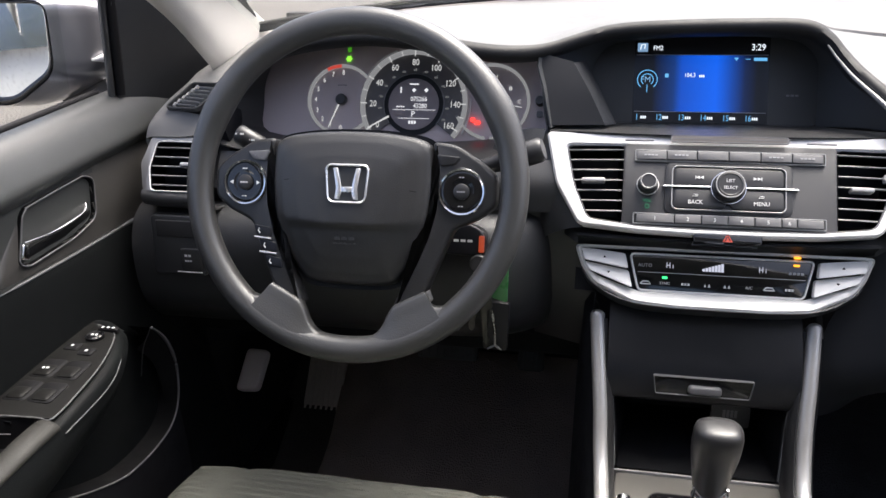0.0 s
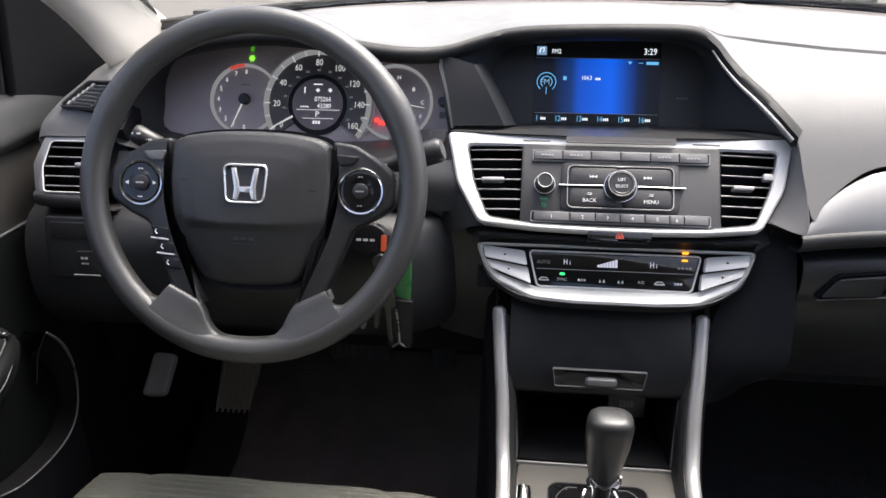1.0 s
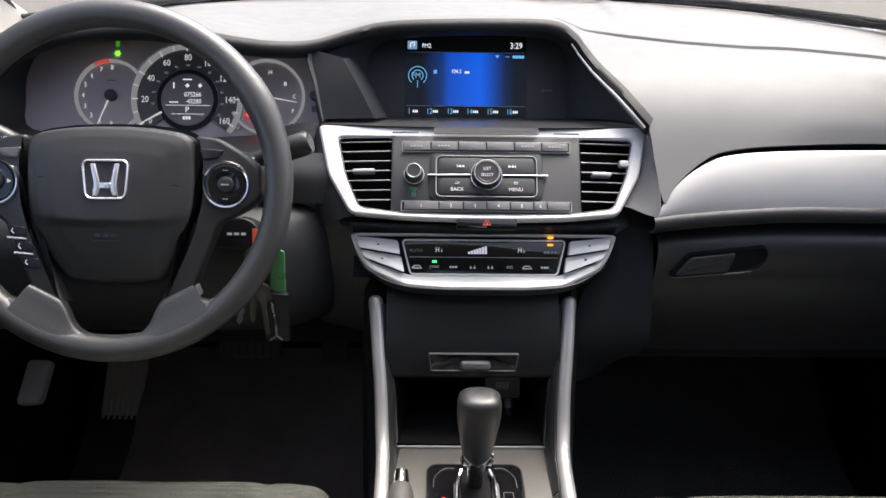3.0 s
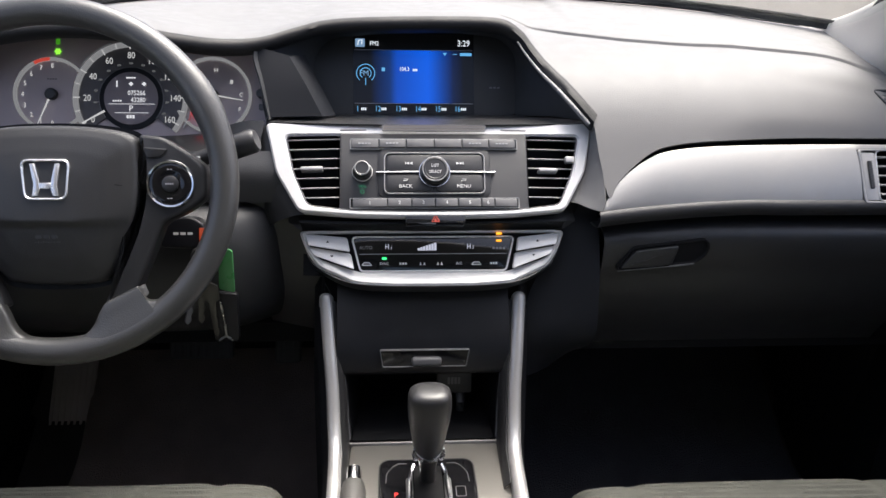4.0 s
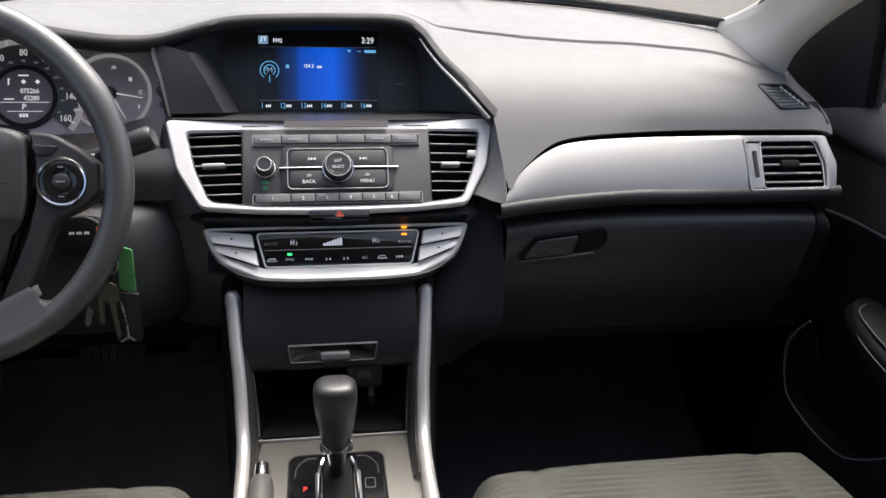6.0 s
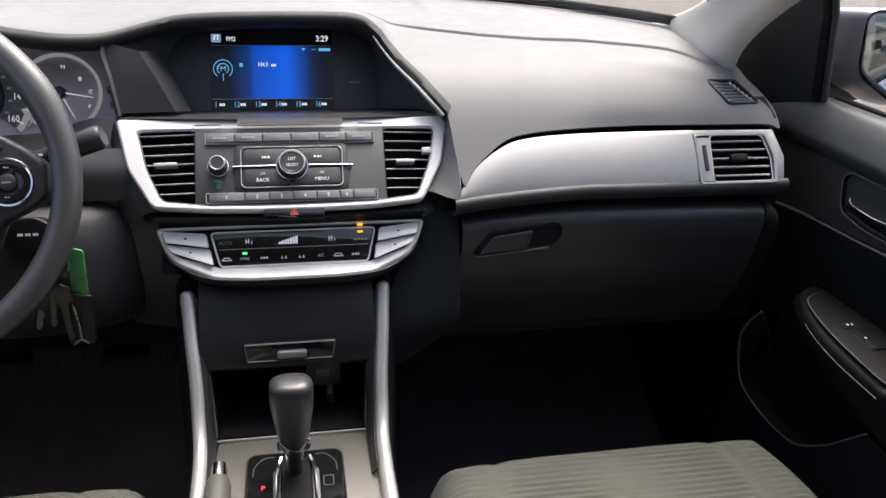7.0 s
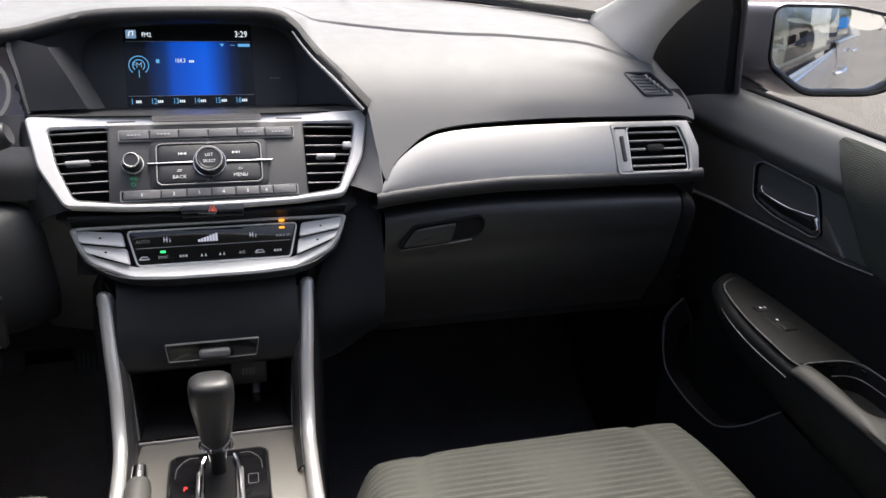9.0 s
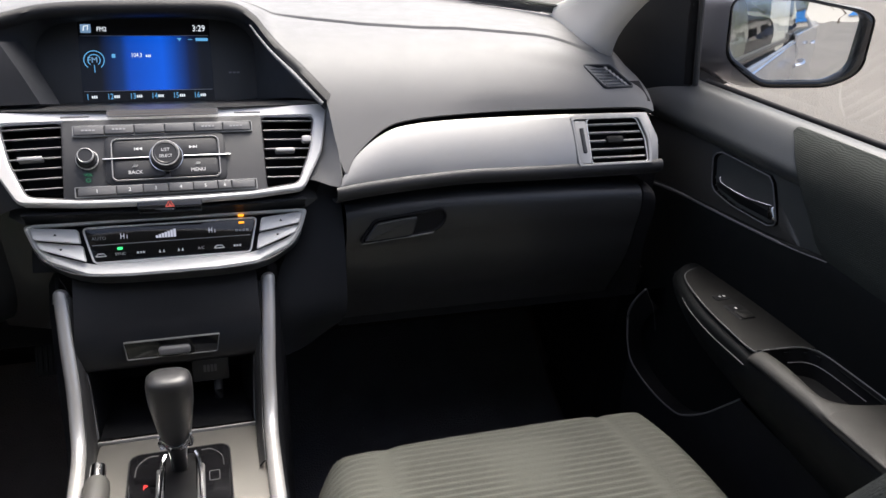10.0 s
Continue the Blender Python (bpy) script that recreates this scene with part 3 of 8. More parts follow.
# cheek between steering column and centre stack
ck = [[(-0.20, 0.886, 0.824), (-0.204, 0.866, 0.79), (-0.182, 0.850, 0.745), (-0.153, 0.846, 0.715), (-0.146, 0.842, 0.66), (-0.122, 0.836, 0.60), (-0.110, 0.850, 0.54)],
      [(-0.225, 0.883, 0.824), (-0.232, 0.866, 0.79), (-0.226, 0.852, 0.745), (-0.203, 0.850, 0.715), (-0.192, 0.848, 0.66), (-0.168, 0.852, 0.60), (-0.160, 0.870, 0.54)],
      [(-0.26, 0.90, 0.81), (-0.27, 0.88, 0.78), (-0.28, 0.866, 0.745), (-0.27, 0.864, 0.715), (-0.25, 0.862, 0.66), (-0.22, 0.868, 0.60), (-0.21, 0.89, 0.54)]]
world_part("stack_cheek", sheet(surf(ck, 4, 4), 0.002), BLACK, dash, "black grained cheek beside the radio", 60)
# smooth surround left of the silver bezel
SURR = [(-0.190, 0.062), (-0.2005, 0.054), (-0.194, 0.025), (-0.186, -0.005), (-0.174, -0.030), (-0.160, -0.055)]
rows = []
for k, (dx, dz) in enumerate(((0.003, -0.004), (-0.004, -0.006), (-0.016, -0.012), (-0.034, -0.030), (-0.050, -0.058))):
    rows.append([tuple(slab(0.007, 0.8385, 0.78, 37.5) @ Vector((x + dx, y - 0.1 * abs(dx) * (y < 0), -0.26 * x * x + dz))) for x, y in SURR])
world_part("stack_surround", sheet(surf(rows, 4, 4), 0.002), BLACK, dash, "black surround beside the bezel", 70)
# skin between the bezel and the pad's flank
PADEDGE = [(0.202, 0.861, 0.832), (0.209, 0.829, 0.790), (0.210, 0.795, 0.752), (0.205, 0.788, 0.738), (0.200, 0.786, 0.728)]
rows = []
for x, y in ((0.199, 0.060), (0.1945, 0.036), (0.189, 0.010), (0.184, -0.010), (0.176, -0.030), (0.168, -0.043)):
    p = np.array(tuple(slab(0.007, 0.8385, 0.78, 37.5) @ Vector((x, y, -0.26 * x * x - 0.003))))
    q = np.array([np.interp(-p[2], [-c[2] for c in PADEDGE], [c[k] for c in PADEDGE]) for k in range(3)])
    q = q + np.array((0.002, 0.003, 0.0))
    m1, m2 = p * 0.8 + q * 0.2 + np.array((0, 0.006, 0)), p * 0.35 + q * 0.65 + np.array((0, -0.001, 0))
    rows.append([tuple(p + np.array((-0.004, 0.012, 0))), tuple(p + np.array((0.001, 0.004, 0))), tuple(m1), tuple(m2), tuple(q)])
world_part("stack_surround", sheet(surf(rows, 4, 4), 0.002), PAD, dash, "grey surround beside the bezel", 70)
# filler between the stack and the glove box
ck2 = [[(0.204, 0.870, 0.800), (0.2125, 0.872, 0.800), (0.2155, 0.876, 0.800)], [(0.200, 0.846, 0.760), (0.211, 0.842, 0.755), (0.2155, 0.842, 0.752)],
       [(0.186, 0.838, 0.722), (0.202, 0.838, 0.722), (0.2145, 0.841, 0.722)], [(0.170, 0.833, 0.704), (0.195, 0.827, 0.706), (0.2145, 0.829, 0.709)], [(0.158, 0.827, 0.668), (0.188, 0.812, 0.668), (0.2140, 0.803, 0.668)],
       [(0.132, 0.818, 0.622), (0.175, 0.798, 0.622), (0.2135, 0.786, 0.622)], [(0.122, 0.800, 0.565), (0.16, 0.790, 0.565), (0.212, 0.785, 0.565)], [(0.126, 0.80, 0.50), (0.16, 0.82, 0.50), (0.20, 0.86, 0.50)]]
# darker than the left cheek, the shade on this side put into the colour
world_part("stack_cheek", sheet(surf(ck2, 4, 4), 0.002), FACET, dash, "", 60)


# ---- air vents ----
def louvre_vent(name, m, outline, slats, y0, y1, edge, tab, label, frame_mat=None, frame_w=0.0, bend=None, tilt=28, thick=0.0011, tab_h=0.0045):
    """A vent: dark duct, tilted slats cut to the outline's width, a tab."""
    v = thing(name, m, label, "air vent", "dashboard air vents")
    duct = B()
    rings = [[(x, y, 0.001) for x, y in outline], [(x, y, -0.030) for x, y in inset(outline, 0.004)]]
    loops(duct, rings, cap1=True)
    bmesh.ops.solidify(duct, geom=duct.faces[:], thickness=-0.001)
    if bend:
        for q in duct.verts:
            q.co.z += bend(q.co.x, q.co.y)
    part("duct", duct, DARK, v)
    for i in range(slats):
        y = y0 + (y1 - y0) * (i + 0.5) / slats
        xa, xb = edge(y)
        bm = B()
        d, h = 0.016, thick
        prof = [(-d, -h), (-0.0018, -h * 1.15), (-0.0006, -h * 0.7), (0.0, 0), (-0.0006, h * 0.7), (-0.0018, h * 1.15), (-d, h)]
        ca, sa = math.cos(radians(tilt)), math.sin(radians(tilt))
        loops(bm, [[(x, y + b * ca - a * sa * 0.6, a * ca + (bend(x, y) if bend else 0)) for a, b in prof] for x in np.linspace(xa, xb, 6)], cap0=True, cap1=True)
        part("slat", bm, SLAT, v)
    tx, ty, tw = tab
    bm = B()
    prism(bm, rrect(tw, tab_h, tab_h * 0.4, tx, ty), -0.008, 0.0035, 0.001, 2, bend)
    part("tab", bm, SOFTSILVER if tab_h < 0.006 else PLATEGREY, v, "grey adjusting tab")
    if frame_mat:
        bm = B()
        band(bm, inset(outline, -frame_w), outline, -0.004, 0.0022, 0.0008, bend)
        part("frame", bm, frame_mat, v, "thin silver frame")
    return v


SX, SY, SZ, SL = 0.007, 0.8385, 0.78, 37.5
sm = slab(SX, SY, SZ, SL)


def sbend(x, y):
    return -0.26 * x * x


def mirror_pts(pts):
    return [(-x, y) for x, y in pts][::-1]


vent_pts = rounded([(-0.180, 0.0415), (-0.116, 0.0415), (-0.114, -0.046), (-0.152, -0.043), (-0.171, -0.004)], 0.004, 3)


def left_edge(y):
    return float(np.interp(y, (-0.044, -0.004, 0.044), (-0.152, -0.170, -0.181))), -0.115


louvre_vent("air_vent", sm, vent_pts, 7, -0.043, 0.043, left_edge, (-0.148, 0.000, 0.027), "black slatted centre air vent beside the radio", bend=sbend)
louvre_vent("air_vent", sm, mirror_pts(vent_pts), 7, -0.043, 0.043, lambda y: tuple(-e for e in left_edge(y))[::-1], (0.140, -0.002, 0.024), "black slatted centre air vent beside the radio", bend=sbend)
bm = B()
prism(bm, rrect(0.012, 0.008, 0.002, 0.168, 0.012), -0.004, 0.0040, 0.001, 2, sbend)
bm.transform(sm)
world_part("vent_slider", bm, SOFTSILVER, dash)
# outer vents, let into the silver trim
ro = rounded([(0.557, 0.0005), (0.632, 0.0005), (0.640, -0.030), (0.638, -0.063), (0.554, -0.063)], 0.005, 3)
vr = louvre_vent("air_vent", tm, ro, 5, -0.061, -0.001, lambda y: (0.557, float(np.interp(y, (-0.063, -0.03, 0), (0.637, 0.639, 0.632)))), (0.594, -0.030, 0.026), "black slatted outer air vent with thumb wheel", SILVER, 0.0016, thick=0.0017, tab_h=0.0095)
bm = B()
band(bm, rounded([(0.533, 0.003), (0.640, 0.003), (0.649, -0.030), (0.645, -0.067), (0.533, -0.067)], 0.005, 3), rounded([(0.536, 0.0005), (0.637, 0.0005), (0.645, -0.030), (0.641, -0.064), (0.536, -0.064)], 0.005, 3), -0.004, 0.0025, 0.0008)
part("bezel", bm, BRUSH, vr)
bm = B()
prism(bm, rrect(0.0185, 0.062, 0.003, 0.5455, -0.032), -0.004, 0.0012, 0.0008)
part("wheel_panel", bm, BRUSH, vr, "satin silver panel round the thumb wheel")
bm = B()
prism(bm, rrect(0.0055, 0.036, 0.002, 0.546, -0.030), -0.002, 0.0030, 0.001)
for i in range(12):
    box(bm, 0.5435, 0.5485, -0.0465 + i * 0.003, -0.0455 + i * 0.003, 0.0028, 0.0035)
part("thumb_wheel", bm, SATIN, vr)
lo = rounded([(-0.688, 0.009), (-0.622, 0.009), (-0.622, -0.055), (-0.686, -0.055), (-0.693, -0.025)], 0.005, 3)
louvre_vent("air_vent", tm, lo, 5, -0.054, 0.008, lambda y: (float(np.interp(y, (-0.055, -0.025, 0.009), (-0.685, -0.692, -0.687))), -0.623), (-0.642, -0.020, 0.020), "black slatted outer air vent by the driver's door", SILVER, 0.0018)
# small side-window vents on the pad
for sx, m in ((1, look((0.616, 0.892, 0.8505), Vector((0.616, 0.892, 0.8505)) - Vector((0.12, -0.55, 0.83)))), (-1, look((-0.655, 0.884, 0.8595), Vector((-0.655, 0.884, 0.8595)) - Vector((-0.15, -0.55, 0.83))))):
    dv = thing("side_window_vent", m, "small black demister grille in the dash top", "air vent", "side window vents")
    ol = [(x * sx, y) for x, y in rounded([(-0.038, 0.021), (0.008, 0.018), (0.026, -0.024), (-0.023, -0.021)], 0.004, 3)]
    bm = B()
    band(bm, inset(ol, -0.0022), inset(ol, 0.0004), -0.004, 0.0022, 0.0008)
    part("frame", bm, BLACK, dv)
    bm = B()
    loops(bm, [[(x, y, z) for x, y in ol] for z in (0.001, -0.016)], cap1=True)
    bmesh.ops.solidify(bm, geom=bm.faces[:], thickness=-0.001)
    part("duct", bm, SEAL, dv)
    for i in range(6):
        y = 0.0135 - i * 0.0062
        k = (0.0155 - y) / 0.032
        xa, xb = -0.0330 + 0.0140 * k, -0.004 + 0.0180 * k
        bm = B()
        loops(bm, [[(sx * x, y + dy, z) for dy, z in ((0.0, -0.008), (0.0008, 0.0008), (0.0001, 0.0014), (-0.0006, 0.0006), (-0.0009, -0.008))] for x in np.linspace(xa, xb, 3)], cap0=True, cap1=True)
        part("slat", bm, SLAT, dv)
    # web paler than the slats, the window light on their ends put into colour
    bm = B()
    for i in range(6):
        y = 0.0135 - i * 0.0062
        k = (0.0155 - y) / 0.032
        xb = -0.004 + 0.0180 * k
        box(bm, min(sx * xb, sx * (xb + 0.0045)), max(sx * xb, sx * (xb + 0.0045)), y - 0.0028, y + 0.0030, -0.006, 0.0004)
    part("slat_web", bm, BEZELGREY, dv, "web across the slat ends, pale for the window light")


# ---- centre stack: bezel, radio, hazard switch ----
stack = thing("radio_bezel", sm, "satin silver bezel framing radio and centre vents", "trim")


def sym(pts):
    return pts + [(-x, y) for x, y in pts[::-1]]


outer = rounded([(x * (1.028 if x < -0.1 else 1.0), y) for x, y in sym([(0.200, 0.0600), (0.186, -0.004), (0.1585, -0.0535), (0.096, -0.0603), (0.036, -0.0624)])], 0.008, 4)
inner = rounded(sym([(0.181, 0.0430), (0.171, -0.004), (0.1530, -0.0465), (0.096, -0.0545), (0.036, -0.0565)]), 0.008, 4)
bm = B()
band(bm, outer, inner, -0.010, 0.0035, 0.0022, sbend)
part("frame", bm, SILVER, stack, "satin silver frame")
bm = B()
band(bm, inset(inner, -0.0002), inset(inner, 0.0016), -0.010, 0.0016, 0.0005, sbend)
part("inner_lip", bm, KEY, stack, "grey inner lip")
bm = B()
prism(bm, inset(outer, 0.003), -0.034, -0.030, 0, 3, sbend)
part("back_plate", bm, DARK, stack)
for sx in (-1, 1):
    bm = B()
    prism(bm, rrect(0.032, 0.0022, 0.001, sx * 0.098, 0.0475), 0.003, 0.0039, 0.0004, 2, sbend)
    part("groove_strip", bm, KEY, stack)

radio = thing("car_radio", sm, "black car radio with round selector knob and buttons", "radio")
bm = B()
prism(bm, rrect(0.229, 0.099, 0.004, 0, -0.0050), -0.028, 0.0, 0.0012, 2, sbend)
part("faceplate", bm, RADIO, radio)
bm = B()
band(bm, rrect(0.1270, 0.0078, 0.002, 0, 0.0497), rrect(0.1235, 0.0056, 0.0015, 0, 0.0497), 0.002, 0.0040, 0.0001, sbend)
part("slot_frame", bm, KEY, radio)
bm = B()
prism(bm, rrect(0.1232, 0.0054, 0.0015, 0, 0.0497), 0.0015, 0.0037, 0, 2, sbend)
part("disc_slot", bm, material("slot_flap_plastic", (0.15, 0.135, 0.12), 0.4), radio, "dark disc slot")
bm = B()
prism(bm, rrect(0.121, 0.0010, 0.0005, 0, 0.0499), 0.0035, 0.0041, 0, 2, sbend)
part("slot_lip", bm, KEY, radio)


def button_row(y, h, cuts, labels, digits):
    for i, (a, b) in enumerate(zip(cuts, cuts[1:])):
        bm = B()
        prism(bm, rrect(b - a - 0.0008, h, 0.001, (a + b) / 2, y), -0.002, 0.0032, 0.0009, 2, sbend)
        bt = part("button", bm, BUTTON, radio)
        cx = (a + b) / 2
        if labels[i]:
            if digits:
                text("digit", labels[i], 0.006, Matrix.Translation((cx, y - 0.0002, 0.0033 + sbend(cx, 0))), WHITE, bt)
            else:
                part("lettering", bars(B(), cx, y, 0.016, 0.0016, 0.0033 + sbend(cx, 0), 4), GREYPRINT, bt)


button_row(0.030, 0.0105, [-0.101, -0.067, -0.034, 0.0, 0.034, 0.067, 0.1], ["x", "x", "", "", "x", "x"], False)
button_row(-0.0448, 0.0098, [-0.099, -0.057, -0.028, 0.0, 0.028, 0.056, 0.072, 0.1], ["1", "2", "3", "4", "5", "6", ""], True)
# selector field: chrome outline, four keys, chrome bar, knob
bm = B()
band(bm, rrect(0.1222, 0.0522, 0.007, 0, -0.0078), rrect(0.1196, 0.0496, 0.006, 0, -0.0078), -0.002, 0.0032, 0.0005, sbend)
part("chrome_outline", bm, SOFTSILVER, radio)
bm = B()
prism(bm, rrect(0.136, 0.060, 0.008, 0, -0.0075), -0.003, 0.0006, 0.0004, 2, sbend)
part("selector_field", bm, SATIN, radio)
for yy, hh in ((0.030, 0.0105), (-0.0448, 0.0098)):
    bm = B()
    band(bm, rrect(0.2045, hh + 0.0034, 0.0016, 0, yy), rrect(0.2018, hh + 0.0008, 0.001, 0, yy), -0.002, 0.0024, 0.0003, sbend)
    part("row_frame", bm, THINFRAME, radio)
for cx in (-0.0305, 0.0305):
    for cy in (0.0045, -0.0205):
        bm = B()
        prism(bm, rrect(0.056, 0.0215, 0.005, cx, cy), -0.002, 0.0024, 0.001, 2, sbend)
        kb = part("key", bm, SATIN, radio)
        if cy > 0:
            sg = 1 if cx > 0 else -1
            bm = B()
            for k in (0, 1):
                x = cx + sg * (-0.004 + 0.0042 * k)
                prism(bm, [(x, cy - 0.0018), (x + sg * 0.004, cy), (x, cy + 0.0018)][::sg], 0.0022, 0.0028)
            box(bm, cx + sg * 0.0045 - 0.0004, cx + sg * 0.0045 + 0.0004, cy - 0.0018, cy + 0.0018, 0.0022, 0.0028)
            part("skip_symbol", bm, WHITE, kb)
        else:
            text("lettering", "BACK" if cx < 0 else "MENU", 0.0062, Matrix.Translation((cx * 1.15, cy - 0.004, 0.0026)), WHITE, kb)
            bm = B()
            tube(bm, [(cx * 1.15 - 0.003, cy + 0.003, 0.0028), (cx * 1.15 + 0.002, cy + 0.003, 0.0028), (cx * 1.15 + 0.003, cy + 0.0045, 0.0028), (cx * 1.15 - 0.002, cy + 0.005, 0.0028)], 0.0004, 5)
            part("symbol", bm, WHITE, kb)
for x0, x1 in ((-0.071, -0.019), (0.019, 0.074)):
    bm = B()
    prism(bm, rrect(x1 - x0, 0.0021, 0.0009, (x0 + x1) / 2, -0.0068), -0.001, 0.0042, 0.001, 2, sbend)
    part("chrome_bar", bm, CHROME, radio)
knob = part("selector_knob", lathe(B(), [(0.0185, 0), (0.0185, 0.004), (0.0175, 0.0055), (0.0165, 0.0055), (0.0160, 0.014), (0.0150, 0.0165), (0.0125, 0.0172), (0.0115, 0.0165), (0.0, 0.0165)][:-1], 40, 0, -0.0068), SATIN, radio, "satin black selector knob")
part("knob_ring", lathe(B(), [(0.0190, 0), (0.0196, 0.002), (0.0190, 0.0042), (0.0182, 0.0042), (0.0180, 0)], 40, 0, -0.0068, False), CHROME, knob, "chrome ring")
part("knob_edge", lathe(B(), [(0.0156, 0.0150), (0.0157, 0.0160), (0.0150, 0.0169), (0.0144, 0.0168), (0.0143, 0.0160)], 40, 0, -0.0068, False), SOFTSILVER, knob)
text("lettering", "LIST", 0.0052, Matrix.Translation((0, -0.0030, 0.0168)), WHITE, knob)
text("lettering", "SELECT", 0.0050, Matrix.Translation((0, -0.0108, 0.0168)), WHITE, knob, squash=0.9)
vk = part("volume_knob", lathe(B(), [(0.0115, 0), (0.0115, 0.003), (0.0095, 0.005), (0.009, 0.014), (0.008, 0.0155), (0.0072, 0.0148)], 32, -0.087, -0.0055), SATIN, radio, "black volume knob with chrome ring")
part("knob_edge", lathe(B(), [(0.0092, 0.0135), (0.0092, 0.0148), (0.0082, 0.0158), (0.0078, 0.0156), (0.0078, 0.0146)], 32, -0.087, -0.0055, False), SOFTSILVER, vk)
part("knob_ring", lathe(B(), [(0.0118, -0.002), (0.0124, 0.0004), (0.0116, 0.0014), (0.0108, 0)], 32, -0.087, -0.0055, False), SILVER, vk)
text("lettering", "VOL", 0.005, Matrix.Translation((-0.087, -0.0235, 0.0 + sbend(0.087, 0))), GREEN_DIM, radio)
bm = B()
lathe(bm, [(0.0026, 0), (0.0026, 0.0005), (0.0018, 0.0005), (0.0018, 0)], 16, -0.087, -0.030, False)
bm.transform(Matrix.Translation((0, 0, sbend(0.087, 0))))
part("power_symbol", bm, GREEN_DIM, radio)

haz = thing("hazard_switch", sm, "black hazard light switch with red triangle", "switch")
bm = B()
prism(bm, rrect(0.072, 0.0120, 0.002, 0, -0.0633), -0.020, 0.0022, 0.0012, 2)
part("rocker", bm, GLOSS, haz)
tri_o = rounded([(0, -0.0590), (-0.0056, -0.0690), (0.0056, -0.0690)], 0.0008, 2)
bm = B()
band(bm, tri_o, inset(tri_o, 0.0013), 0.0020, 0.0026, 0.0001)
bm2 = rounded([(0, -0.0635), (-0.0022, -0.0678), (0.0022, -0.0678)], 0.0003, 2)
prism(bm, bm2, 0.0020, 0.0026)
part("red_triangle", bm, material("red_print", (0.42, 0.05, 0.03), 0.5), haz, "red warning triangle")
# dark throat between radio and climate panel
bm = B()
loops(bm, [[(-0.165, 0.852, 0.735), (0.178, 0.852, 0.735), (0.185, 0.832, 0.712), (0.170, 0.828, 0.703), (-0.158, 0.828, 0.703), (-0.172, 0.832, 0.712)], [(-0.16, 0.90, 0.735), (0.17, 0.90, 0.735), (0.18, 0.90, 0.712), (0.165, 0.90, 0.69), (-0.155, 0.90, 0.69), (-0.165, 0.90, 0.712)]], cap0=True, cap1=True)
world_part("stack_throat", bm, BLACK, dash)
throat = [[(x, 0.808 + 0.26 * x * x, 0.7215), (x, 0.822 + 0.22 * x * x, 0.712), (x, 0.826 + 0.2 * x * x, 0.7035)] for x in np.linspace(-0.155, 0.168, 9)]
world_part("throat_lip", sheet(throat, 0.003), DARK, dash)

# ---- climate panel ----
cm = slab(0.006, 0.814, 0.684, 30.0)
climate = thing("climate_panel", cm, "silver climate control panel with black display", "climate control")


def cbend(x, y):
    return -0.20 * x * x


def wedge(x, y):
    return cbend(x, y) + 0.50 * max(0.0, 0.0130 + 0.108 * (abs(x) - 0.106) - y)


def wedge_low(x, y):
    return cbend(x, y) + 0.52 * max(0.0, 0.002 - 0.17 * (0.152 - abs(x)) - y)


def chin(x, y):
    """The frame's lower lip juts out towards the rear."""
    return cbend(x, y) + 0.48 * max(0.0, -0.029 - y)


outer = rounded(sym([(0.165, 0.0215), (0.155, -0.005), (0.142, -0.0235), (0.096, -0.0440), (0.05, -0.0475)]), 0.007, 4)
inner = rounded(sym([(0.158, 0.0185), (0.149, -0.004), (0.138, -0.0140), (0.090, -0.0300), (0.05, -0.0300)]), 0.006, 4)
bm = B()
band(bm, outer, inner, -0.012, 0.0060, 0.0030, chin)
part("frame", bm, SILVER, climate, "satin silver frame")
bm = B()
prism(bm, inset(outer, 0.002), -0.020, -0.006, 0, 2, cbend)
part("back_plate", bm, DARK, climate)
# under-turn of the frame
bm = B()
rows = [[(x, y, 0.003 + chin(x, y)), (x, y - 0.004, -0.006 + chin(x, y)), (x * 0.98, y - 0.006, -0.02 + cbend(x, y))] for x, y in spline([(-0.155, -0.005), (-0.142, -0.0235), (-0.096, -0.0440), (0, -0.0478), (0.096, -0.0440), (0.142, -0.0235), (0.155, -0.005)], 4)]
part("under_turn", sheet(rows, 0.002), BLACK, climate)
glass_o = rounded([(0.099, 0.0125), (0.089, -0.0275), (-0.089, -0.0275), (-0.099, 0.0125)], 0.004, 3)
bm = B()
prism(bm, glass_o, -0.006, 0.0020, 0.0008, 2, cbend)
cg = part("display_glass", bm, GLOSS, climate, "gloss black display strip")
bm = B()
band(bm, inset(glass_o, -0.0022), glass_o, -0.006, 0.0035, 0.0006, cbend)
part("display_frame", bm, KEYSILVER, climate)
bm = B()
prism(bm, rrect(0.182, 0.0008, 0.0004, 0, -0.0075), 0.0018, 0.0025, 0, 2, cbend)
part("divider", bm, GREYPRINT, climate)
